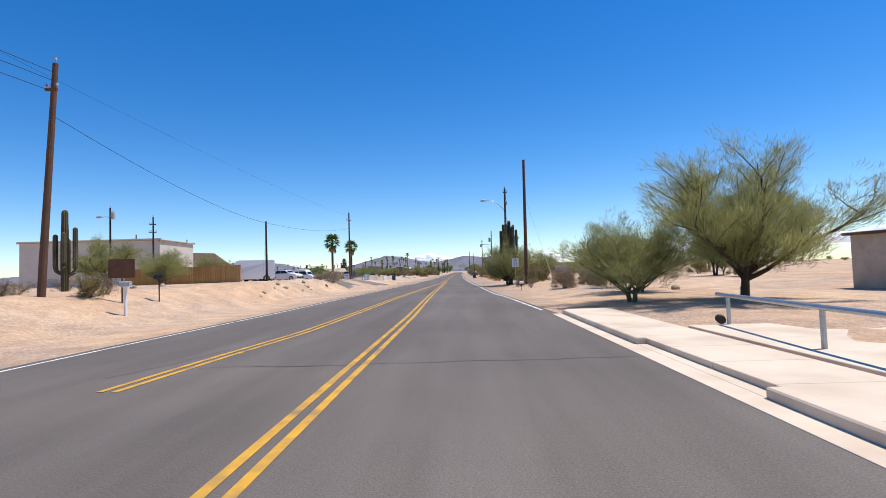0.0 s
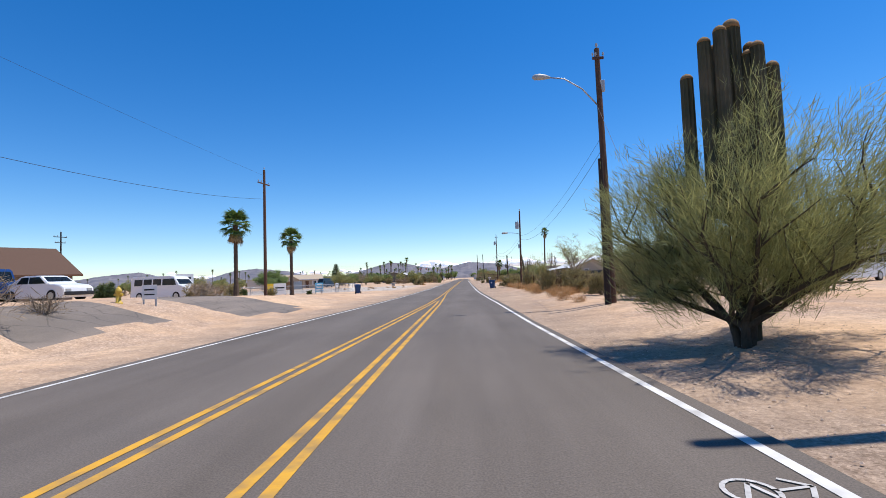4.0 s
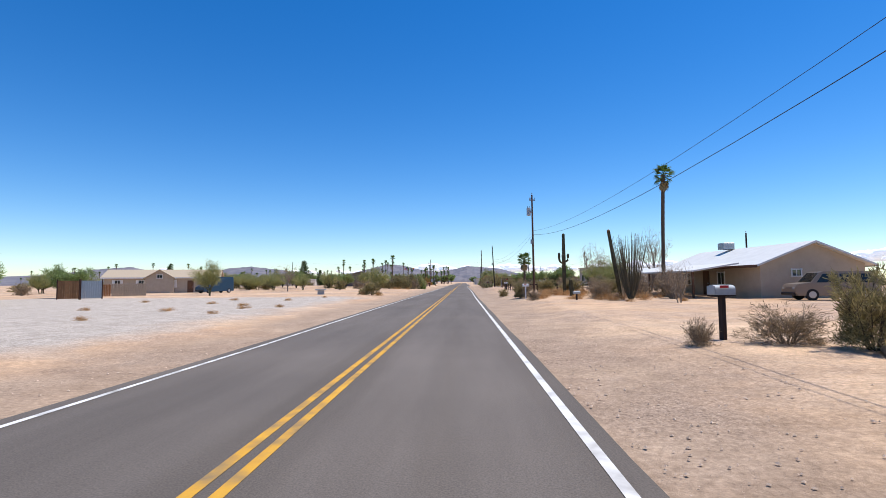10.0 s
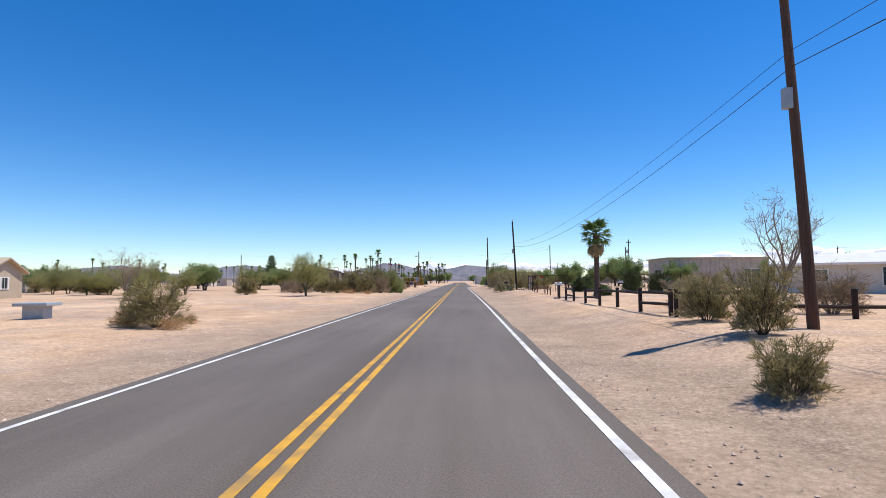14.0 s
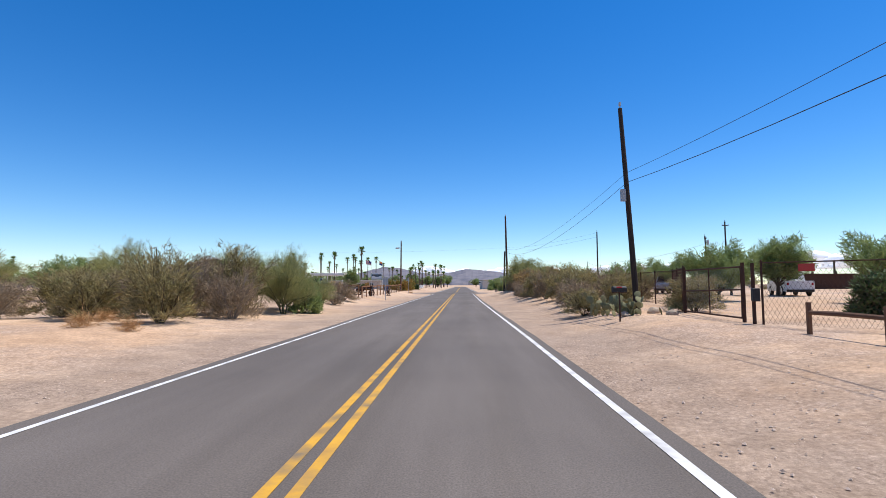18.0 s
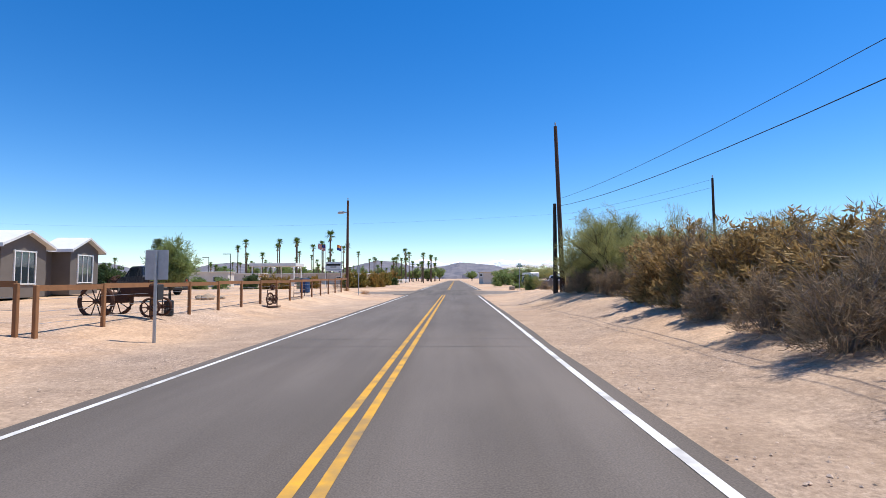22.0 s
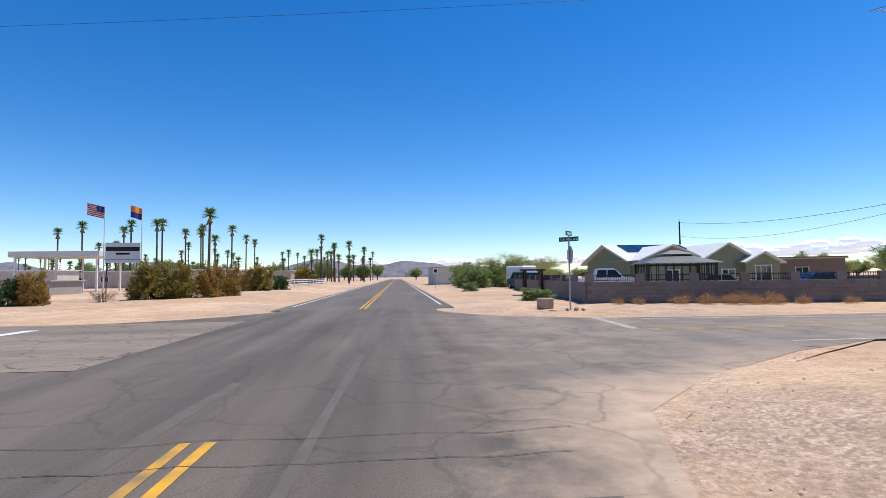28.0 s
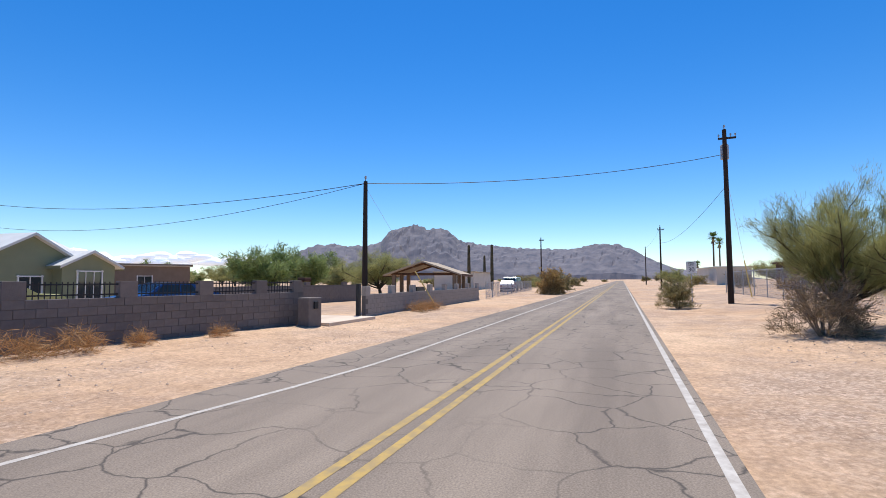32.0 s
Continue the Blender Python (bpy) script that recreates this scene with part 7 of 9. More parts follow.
# banquet of small roadside things
def wood_fence(points, h, label, material, board=0.16, group="", gap=0.012, post=2.4):
    t = thing("wooden_fence", pose(points[0][0], points[0][1], 0), label, "fence")
    bm = boxm((0, 0, h / 2), (board - gap, 0.022, h), 0.004)
    me = bpy.data.meshes.new("board")
    bm.to_mesh(me)
    bm.free()
    me.materials.append(material)
    pm = bpy.data.meshes.new("post")
    bm = boxm((0, 0, h / 2 - 0.2), (0.1, 0.1, h + 0.35), 0.008)
    bm.to_mesh(pm)
    bm.free()
    pm.materials.append(material)
    ox, oy = points[0][0], points[0][1]
    for (x0, y0), (x1, y1) in zip(points, points[1:]):
        L = math.hypot(x1 - x0, y1 - y0)
        a = math.atan2(y1 - y0, x1 - x0)
        n = int(L / board)
        for i in range(n):
            s = (i + 0.5) / n
            x, y = x0 + (x1 - x0) * s, y0 + (y1 - y0) * s
            o = part("board", me, None, t)
            o.matrix_basis = Matrix.Translation((x - ox, y - oy, ground_z(x, y) + rnd.uniform(-0.02, 0.02))) @ Matrix.Rotation(a, 4, 'Z')
        for i in range(int(L / post) + 1):
            s = min(1, i * post / L)
            x, y = x0 + (x1 - x0) * s, y0 + (y1 - y0) * s
            o = part("post", pm, None, t)
            o.matrix_basis = Matrix.Translation((x - ox + 0.07 * math.sin(a), y - oy - 0.07 * math.cos(a), ground_z(x, y))) @ Matrix.Rotation(a, 4, 'Z')
    return t


wood_fence([(-21.3, 17.9), (-35.6, 20.3)], 1.85, "tan wooden board fence on the dirt bank", M["wood_tan"], 0.3)
wood_fence([(-42.4, 129.6), (-44.4, 128.4)], 1.5, "orange-brown wooden gate at the yard fence", M["wood_orange"], 0.16)
wood_fence([(-39.6, 132.4), (-42.3, 129.7)], 1.6, "weathered grey board fence beside the gate", M["dead_bark"], 0.2)


def mailbox(x, y, rz, h, post_mat, box_mat, label, flag=True, bars=False):
    t = thing("mailbox", on_ground(x, y, rz), label, "mailbox", "mailboxes")
    pw = 0.09 if post_mat in (M["white_paint"], M["wood_dark"]) else 0.045
    part("post", boxm((0, 0, h / 2 - 0.15), (pw, pw, h + 0.05), 0.006), post_mat, t)
    b = bmesh.new()
    n = 10
    out = [(-0.085, 0), (0.085, 0)] + [(0.085 * math.cos(math.pi * i / n), 0.11 + 0.085 * math.sin(math.pi * i / n)) for i in range(n + 1)]
    A = [b.verts.new((u, -0.24, h - 0.12 + v)) for u, v in out]
    B = [b.verts.new((u, 0.24, h - 0.12 + v)) for u, v in out]
    b.faces.new(A)
    b.faces.new(B[::-1])
    for i in range(len(out)):
        j = (i + 1) % len(out)
        b.faces.new((A[i], B[i], B[j], A[j]))
    bmesh.ops.recalc_face_normals(b, faces=b.faces)
    bx = part("box", b, box_mat, t)
    part("door", boxm((0, -0.25, h - 0.03), (0.16, 0.015, 0.17), 0.005), box_mat, bx)
    part("board", boxm((0, 0, h - 0.14), (0.16, 0.5, 0.025)), post_mat, t)
    if flag:
        part("flag", boxm((0.1, -0.05, h + 0.04), (0.012, 0.2, 0.05)), M["red"], bx, "small red signal flag")
    if bars:
        for k in (-0.06, 0.0, 0.06):
            part("number_bar", boxm((k, -0.262, h - 0.03), (0.035, 0.008, 0.07)), M["sign_black"], bx)
    return t


mailbox(-10.3, -17.2, 75, 1.25, M["white_paint"], M["grey_can"], "silver mailbox on a white wooden post by the road")
mailbox(-11.4, -13.2, 75, 1.2, M["rust"], M["dark_metal"], "black mailbox on a rusty twisted post")
mailbox(6.9, 0.9, -70, 0.62, M["rust"], M["plain_sign"], "small white mailbox tilted on a thin rusty post", False).scale = (0.7, 0.62, 0.95)
mailbox(8.1, 79.6, -75, 1.0, M["wood_dark"], M["grey_can"], "large dull grey metal mailbox on a dark wooden post").scale = (1.6, 1.15, 1.2)
mailbox(7.0, 108.7, -80, 1.15, M["white_paint"], M["plain_sign"], "white mailbox on a pale post with black numbers", bars=True)
mailbox(8.6, 147.2, -90, 1.05, M["steel"], M["plain_sign"], "white mailbox on a thin post behind the rail fence")
mailbox(6.9, 170.5, -80, 1.12, M["rust"], M["dark_metal"], "black mailbox before the prickly pear")
mailbox(9.9, 103.3, -80, 0.6, M["wood_dark"], M["grey_can"], "low dark mailbox by the yard", False)


def board_sign(x, y, rz, w, h, z, label, face, bars=(), posts=2, thick=0.04, post_mat=None, back=None, name="sign"):
    """A flat sign on posts; bars: rows (x, z, w, h, material) of unreadable writing."""
    t = thing(name, on_ground(x, y, rz), label, "sign")
    pn = part("panel", boxm((0, 0, z), (w, thick, h), 0.004), face, t)
    for i in range(posts):
        px = 0 if posts == 1 else (-w / 2 + 0.06 + (w - 0.12) * i / (posts - 1))
        part("post", boxm((px, thick / 2 + 0.03, (z + h / 2) / 2 - 0.15), (0.06, 0.06, z + h / 2 + 0.3), 0.004), post_mat or M["steel"], t)
    for bx, bz, bw, bh, bmt in bars:
        part("bar", boxm((bx, -thick / 2 - 0.003, z + bz), (bw, 0.006, bh)), bmt, pn)
    return t


def lettering(parent, words, size, m, material, name="lettering"):
    cu = bpy.data.curves.new(name, 'FONT')
    cu.body = words
    cu.size = size
    cu.align_x, cu.align_y = 'CENTER', 'CENTER'
    cu.extrude = 0.002
    tmp = bpy.data.objects.new("lettering_curve", cu)
    me = bpy.data.meshes.new_from_object(tmp)
    bpy.data.objects.remove(tmp)
    bpy.data.curves.remove(cu)
    me.transform(m @ Matrix.Rotation(math.pi / 2, 4, 'X'))
    me.materials.clear()
    me.materials.append(material)
    return part(name, me, None, parent)


sp = board_sign(7.4, 9.1, 2, 0.6, 0.76, 2.05, "white speed limit sign reading 35 on a steel post", M["plain_sign"], posts=1, thick=0.012, name="speed_limit_sign")
pan = sp.children[0]
lettering(pan, "SPEED", 0.13, Matrix.Translation((0, -0.01, 2.33)), M["sign_black"])
lettering(pan, "LIMIT", 0.13, Matrix.Translation((0, -0.01, 2.2)), M["sign_black"])
lettering(pan, "35", 0.38, Matrix.Translation((0, -0.01, 1.9)), M["sign_black"])
board_sign(-11.8, -15.2, 15, 1.0, 0.8, 1.45, "brown weathered board sign between the mailboxes", M["wood_brown"], (), 1, 0.05, M["wood_brown"])
board_sign(-11.2, 24.8, 10, 0.6, 0.6, 0.55, "small white yard sign on wire legs", M["plain_sign"], ((0, 0.1, 0.4, 0.06, M["sign_black"]), (0, -0.1, 0.4, 0.05, M["sign_black"])), 2, 0.01)
board_sign(-20.7, 64.4, 38, 2.3, 1.35, 0.85, "white and yellow vinyl banner tied to the fence", M["banner_white"], ((-0.75, 0, 0.8, 1.35, M["banner_yellow"]), (0.4, 0.15, 1.1, 0.16, M["sign_black"]), (0.4, -0.15, 0.9, 0.08, M["grey_can"])), 2, 0.015, name="banner")
board_sign(-17.2, 70.3, 55, 1.3, 1.15, 0.85, "blue and white vinyl banner tied to the fence", M["banner_blue"], ((0, 0.0, 0.95, 0.22, M["banner_white"]), (0, -0.35, 1.2, 0.18, M["banner_white"]), (0, 0.38, 0.8, 0.1, M["banner_white"])), 2, 0.015, name="banner")
board_sign(-15.7, 73.6, 60, 0.6, 0.6, 1.0, "small white notice on the fence", M["plain_sign"], ((0, 0.05, 0.4, 0.08, M["sign_black"]),), 1, 0.012)
board_sign(-47.2, 91.6, 40, 2.6, 1.7, 3.0, "roadside business sign with a white face and black cabinet", M["plain_sign"], ((0, 0.1, 1.8, 0.4, M["sign_black"]), (0, -0.4, 2.0, 0.12, M["grey_can"])), 2, 0.4, M["dark_metal"])
board_sign(-6.5, 204.6, 180, 0.6, 0.76, 2.0, "plain metal back of a road sign on a steel post", M["grey_can"], (), 1, 0.012, M["steel"])
sp2 = board_sign(47.9, 244.0, -90, 0.6, 0.76, 2.25, "white speed limit sign reading 30 on a steel post", M["plain_sign"], posts=1, thick=0.012, name="speed_limit_sign")
pan = sp2.children[0]
lettering(pan, "SPEED", 0.13, Matrix.Translation((0, -0.01, 2.53)), M["sign_black"])
lettering(pan, "LIMIT", 0.13, Matrix.Translation((0, -0.01, 2.4)), M["sign_black"])
lettering(pan, "30", 0.38, Matrix.Translation((0, -0.01, 2.1)), M["sign_black"])
board_sign(6.6, 300, 0, 0.6, 0.76, 2.2, "white road sign far along the main road", M["plain_sign"], ((0, 0.0, 0.4, 0.4, M["sign_black"]),), 1, 0.02)
board_sign(-7.6, 237.5, 180, 0.3, 0.6, 2.3, "plain metal back of a narrow road sign", M["grey_can"], (), 1, 0.012, M["steel"])


def wheelie_bin(x, y, rz, label):
    t = thing("wheelie_bin", on_ground(x, y, rz), label, "rubbish bin", "blue bins")
    b = bmesh.new()
    lo = [b.verts.new(p) for p in ((-0.24, -0.27, 0.05), (0.24, -0.27, 0.05), (0.24, 0.25, 0.05), (-0.24, 0.25, 0.05))]
    hi = [b.verts.new(p) for p in ((-0.33, -0.39, 0.98), (0.33, -0.39, 0.98), (0.33, 0.37, 0.98), (-0.33, 0.37, 0.98))]
    b.faces.new(lo[::-1])
    b.faces.new(hi)
    for i in range(4):
        j = (i + 1) % 4
        b.faces.new((lo[i], lo[j], hi[j], hi[i]))
    bmesh.ops.bevel(b, geom=list(b.edges), offset=0.05, segments=3, affect='EDGES')
    body = part("body", b, M["bin_blue"], t)
    part("rim", boxm((0, -0.01, 0.955), (0.72, 0.82, 0.06), 0.02), M["bin_blue"], body)
    lid = bmesh.new()
    box(lid, (0, -0.01, 1.03), (0.7, 0.8, 0.07), 0, 0.03)
    box(lid, (0, -0.2, 1.075), (0.42, 0.3, 0.03), 0, 0.012)
    part("lid", lid, M["bin_blue"], t)
    q = Raw()
    q.tube([(-0.3, 0.46, 0.98), (0.3, 0.46, 0.98)], 0.02, 8)
    for s in (-0.28, 0.28):
        q.tube([(s, 0.36, 0.98), (s, 0.46, 0.98)], 0.022, 6)
    part("handle", q.mesh("handle"), M["bin_blue"], t)
    for s in (-1, 1):
        q = Raw()
        q.tube([(s * 0.27, 0.28, 0.13), (s * 0.35, 0.28, 0.13)], 0.13, 16)
        w = part("wheel", q.mesh("wheel"), M["tyre"], t)
        q = Raw()
        q.tube([(s * 0.345, 0.28, 0.13), (s * 0.36, 0.28, 0.13)], 0.05, 10)
        part("hub", q.mesh("hub"), M["bin_blue"], w)
    em = bmesh.new()
    bmesh.ops.create_circle(em, cap_ends=True, radius=0.085, segments=5, matrix=Matrix.Translation((0, -0.372, 0.74)) @ Matrix.Rotation(math.pi / 2 + 0.13, 4, 'X'))
    part("emblem", em, M["plain_sign"], body, "white moulded emblem")
    return t


wheelie_bin(5.38, 68.5, -18, "blue plastic wheelie bin on the gravel shoulder")
wheelie_bin(-10.5, 62.7, -160, "blue plastic wheelie bin on the dirt verge")

# ---- fences of wire, rails and pipes ----
def chain_fence(points, h, label, mesh_step=0.11, post=3.0, rail=True, material=None):
    """Steel posts, a top rail and woven wire between them."""
    mt = material or M["steel"]
    t = thing("chain_link_fence", pose(points[0][0], points[0][1], 0), label, "fence", "chain-link fences")
    ox, oy = points[0][0], points[0][1]
    P = lambda x, y, z: Vector((x - ox, y - oy, ground_z(x, y) + z))
    wires = Raw()
    for (x0, y0), (x1, y1) in zip(points, points[1:]):
        L = math.hypot(x1 - x0, y1 - y0)
        n = max(1, int(round(L / post)))
        at = lambda s: (x0 + (x1 - x0) * s, y0 + (y1 - y0) * s)
        for i in range(n + 1):
            q = Raw()
            x, y = at(i / n)
            q.tube([P(x, y, -0.2), P(x, y, h + 0.05), P(x, y, h + 0.09)], [0.03, 0.03, 0.012], 8)
            part("post", q.mesh("post"), mt, t)
            if i < n and rail:
                q = Raw()
                q.tube([P(*at(i / n), h), P(*at((i + 1) / n), h)], 0.02, 6)
                part("rail", q.mesh("rail"), mt, t)
        m = int(L / mesh_step)
        k = h / 8
        for i in range(-8, m):
            a, b = max(0, i) / m, min(m, i + 8) / m
            if b <= a:
                continue
            za, zb = (0 - i) * k if i < 0 else 0.0, h if i + 8 <= m else (m - i) * k
            wires.tube([P(*at(a), za + 0.03), P(*at(b), zb)], 0.0035, 3, False)
            wires.tube([P(*at(a), h - za), P(*at(b), h - zb + 0.03)], 0.0035, 3, False)
    part("wire_mesh", wires.mesh("wire_mesh"), mt, t)
    return t


chain_fence([(-25, 59), (-20.5, 64.6), (-17.0, 70.5), (-14.4, 75.2), (-14.4, 80.0), (-40, 84)], 1.15, "galvanised chain-link fence round the gravel yard")
chain_fence([(11.0, 71.4), (12.6, 69.6), (22, 64)], 1.2, "dark chain-link fence behind the creosote", material=M["rust"])
chain_fence([(12.6, 66.0), (11.2, 60.3), (10.2, 55.0), (9.9, 46.4), (10.2, 36.0)], 1.15, "sagging chain-link fence with rusty posts in the brush", material=M["rust"], rail=False)
chain_fence([(10.6, 76), (11.0, 71.6)], 1.2, "dark chain-link fence behind the creosote", material=M["rust"])
chain_fence([(9.62, 166.7), (13.6, 162.6), (22, 158.5)], 1.7, "tall chain-link fence of the storage yard", material=M["rust"])
chain_fence([(9.68, 171.8), (11.4, 177), (13.5, 198)], 1.7, "tall chain-link fence of the storage yard", material=M["rust"])
chain_fence([(14.0, 238.5), (14.0, 226), (24, 222)], 1.8, "brown chain-link fence behind the corner shrub", material=M["rust"])
chain_fence([(52, 258.6), (66, 259.4), (82, 260)], 1.3, "chain-link fence beyond the pale block wall")
chain_fence([(31, 240.4), (44, 240.0), (60, 240)], 1.7, "chain-link fence beside the side street")


def rail_fence(points, h, rails, label, material, post_w=0.12, span=2.6, wire=0, broken=0.0, top_plank=False):
    t = thing("rail_fence", pose(points[0][0], points[0][1], 0), label, "fence", "rail fences")
    ox, oy = points[0][0], points[0][1]
    P = lambda x, y, z: Vector((x - ox, y - oy, ground_z(x, y) + z))
    for (x0, y0), (x1, y1) in zip(points, points[1:]):
        L = math.hypot(x1 - x0, y1 - y0)
        n = max(1, int(round(L / span)))
        at = lambda s: (x0 + (x1 - x0) * s, y0 + (y1 - y0) * s)
        a = math.atan2(y1 - y0, x1 - x0)
        for i in range(n + 1):
            x, y = at(i / n)
            b = boxm((0, 0, 0), (post_w, post_w, h + 0.35), 0.012, a)
            bmesh.ops.translate(b, vec=P(x, y, h / 2 - 0.12), verts=b.verts)
            part("post", b, material, t)
            if i == n:
                break
            for z in rails:
                if rnd.random() < broken:
                    continue
                q = Raw()
                p0, p1 = P(*at(i / n), z), P(*at((i + 1) / n), z + rnd.uniform(-0.04, 0.04))
                if top_plank:
                    d = (p1 - p0)
                    q.box((p0 + p1) / 2 - Vector((0, 0, 0)), (d.length, 0.04, 0.14), a)
                else:
                    q.tube([p0, p0.lerp(p1, 0.5) + Vector((0, 0, rnd.uniform(-0.02, 0.02))), p1], [0.05, 0.055, 0.05], 7)
                part("rail", q.mesh("rail"), material, t)
            for k in range(wire):
                z = h * (k + 1) / (wire + 1)
                q = Raw()
                q.tube([P(*at(i / n), z), P(*at((i + 1) / n), z)], 0.006, 3)
                part("strand", q.mesh("strand"), M["steel"], t)
    return t


rail_fence([(8.3, 145.4), (8.7, 147.9)], 0.85, (0.35, 0.75), "dark split-rail fence at the yard entrance", M["wood_dark"])
rail_fence([(8.3, 145.4), (8.2, 140.5), (8.3, 127.0)], 0.8, (0.32, 0.7), "dark split-rail fence with missing rails", M["wood_dark"], broken=0.35)
rail_fence([(9.1, 153.5), (9.5, 158.7), (9.3, 162.2), (9.32, 164.4)], 0.66, (0.5,), "dark fence posts with a single low rail", M["wood_brown"], 0.09, broken=0.55)
rail_fence([(8.3, 126.6), (12.5, 125.0), (18, 124)], 0.8, (0.35, 0.72), "dark split-rail fence in the yard", M["wood_dark"], broken=0.3)
rail_fence([(-8.7, 203.5), (-8.7, 212.7), (-8.6, 223.8), (-8.9, 238.5)], 1.15, (1.12,), "brown post fence with a top plank and wire", M["wood_orange"], 0.1, 2.3, 3, top_plank=True)
rail_fence([(-9.0, 203.3), (-24, 201)], 1.15, (1.12,), "brown post fence with a top plank and wire", M["wood_orange"], 0.1, 2.6, 3, top_plank=True)


def tube_gate(x, y, rz, w, h, label, material):
    t = thing("gate", on_ground(x, y, rz), label, "gate")
    q = Raw()
    q.tube([(0, 0, 0.15), (0, 0, h), (w, 0, h), (w, 0, 0.15), (0, 0, 0.15)], 0.025, 6)
    part("gate_frame", q.mesh("gate_frame"), material, t)
    for k in range(1, 5):
        q = Raw()
        z = 0.15 + (h - 0.15) * k / 5
        q.tube([(0, 0, z), (w, 0, z)], 0.015, 5)
        part("bar", q.mesh("bar"), material, t)
    return t


tube_gate(-8.63, 222.35, 90, 2.2, 1.2, "rusty tubular farm gate in the rail fence", M["rust"])


def mesh_gate(x, y, rz, w, h, label):
    """A swing gate of steel tube and wire mesh, with its two posts, a brace and a latch box."""
    t = thing("gate", on_ground(x, y, rz), label, "gate")
    for u in (-0.09, w + 0.09):
        q = Raw()
        q.tube([(u, 0, -0.3), (u, 0, h + 0.12)], 0.055, 8)
        part("post", q.mesh("post"), M["rust"], t)
    q = Raw()
    q.tube([(0.02, 0, 0.12), (0.02, 0, h), (w - 0.02, 0, h), (w - 0.02, 0, 0.12), (0.02, 0, 0.12)], 0.03, 6)
    fr = part("gate_frame", q.mesh("gate_frame"), M["rust"], t)
    q = Raw()
    q.tube([(w * 0.52, 0, 0.12), (w * 0.52, 0, h)], 0.022, 6)
    part("upright", q.mesh("upright"), M["rust"], fr)
    q = Raw()
    q.tube([(0.02, 0, 0.95), (w - 0.02, 0, 0.86)], 0.028, 6)
    part("rail", q.mesh("rail"), M["rust"], fr)
    q = Raw()
    for i in range(int(w / 0.2) + 9):
        for s in (-1, 1):
            u0, u1 = i * 0.2 - (0 if s > 0 else h - 0.12), i * 0.2 - (h - 0.12 if s > 0 else 0)
            z0, z1 = 0.12, h
            if u0 > u1:
                u0, u1, z0, z1 = u1, u0, z1, z0
            a, b = max(u0, 0.0), min(u1, w)
            if b - a > 0.05:
                za = z0 + (z1 - z0) * (a - u0) / (u1 - u0)
                zb = z0 + (z1 - z0) * (b - u0) / (u1 - u0)
                q.tube([(a, 0, za), (b, 0, zb)], 0.0018, 3, False)
    part("wire_mesh", q.mesh("wire_mesh"), M["steel"], fr)
    return t


mesh_gate(9.58, 167.65, 88.5, 4.0, 1.62, "closed rusty chain-link swing gate of the storage yard")
lb = thing("keypad_box", on_ground(9.45, 166.72), "black gate keypad box on a steel post", "keypad box")
part("box", boxm((0, 0, 0.82), (0.2, 0.14, 0.36), 0.02), M["dark_metal"], lb)
q = Raw()
q.tube([(0, 0.1, -0.2), (0, 0.1, 1.7)], 0.05, 8)
part("post", q.mesh("post"), M["rust"], lb)
sg = thing("warning_notice", on_ground(10.35, 165.95, -44), "small red notice wired to the chain-link fence", "sign")
part("plate", boxm((0, -0.03, 1.55), (0.36, 0.012, 0.2), 0.004), M["sign_red"], sg)

# ---- concrete walk, kerb and pipe rail at the start ----
walk_slab = thing("sidewalk", pose(0, 0, 0), "pale concrete sidewalk and driveway apron by the road", "sidewalk", kind="structure")
for y0, y1 in ((-60, -30.2), (-25.9, -18.6)):
    b = bmesh.new()
    box(b, (6.04, (y0 + y1) / 2, 0.045), (0.22, y1 - y0, 0.22), 0, 0.02)
    part("kerb", b, M["concrete"], walk_slab, "worn concrete kerb")
part("gutter", boxm((5.76, -39.3, 0.014), (0.34, 41.4, 0.03), 0.004), M["concrete"], walk_slab)
part("kerb_ramp", boxm((6.04, -28.1, -0.03), (0.22, 4.3, 0.12), 0.01), M["concrete"], walk_slab)
yy = -60.0
while yy < -18:
    part("slab", boxm((6.9, yy + 0.75, 0.06), (1.48, 1.488, 0.14), 0.008), M["concrete"], walk_slab)
    yy += 1.5
part("slab", boxm((12.9, -40, 0.075), (10.2, 32, 0.13), 0.01), M["concrete"], walk_slab, "wide concrete driveway")


def pipe_rail(pts, posts, h, label):
    t = thing("pipe_rail", pose(pts[0][0], pts[0][1], 0.13), label, "railing")
    ox, oy = pts[0][0], pts[0][1]
    q = Raw()
    q.tube([(x - ox, y - oy, h) for x, y in pts], 0.05, 10)
    part("rail", q.mesh("rail"), M["steel"], t, "grey steel pipe")
    for x, y in posts:
        q = Raw()
        q.tube([(x - ox, y - oy, -0.1), (x - ox, y - oy, h)], 0.045, 10)
        part("post", q.mesh("post"), M["steel"], t)
    return t


pipe_rail([(8.9, -23.2), (8.75, -24.0), (8.35, -27.6), (8.0, -31.5), (7.9, -36)], [(8.75, -24.0), (8.35, -27.7), (8.0, -31.5), (7.9, -35.8)], 0.68, "low grey steel pipe rail along the driveway")
lg = thing("log", pose(8.75, -23.6, 0.22, 0, 0, 70), "short weathered log lying on the concrete", "log")
q_ = Raw()
q_.tube([(-0.22, 0, 0), (0, 0, 0.01), (0.22, 0, 0)], [0.1, 0.11, 0.1], 10)
part("wood", q_.mesh("wood"), M["bark"], lg)
flat_building(23.2, -12.6, 12, 3.6, 3.2, 2.5, M["metal_siding"], M["roof_brown"], "small tan ribbed metal shed on the lot", (), "shed", 0, 12)

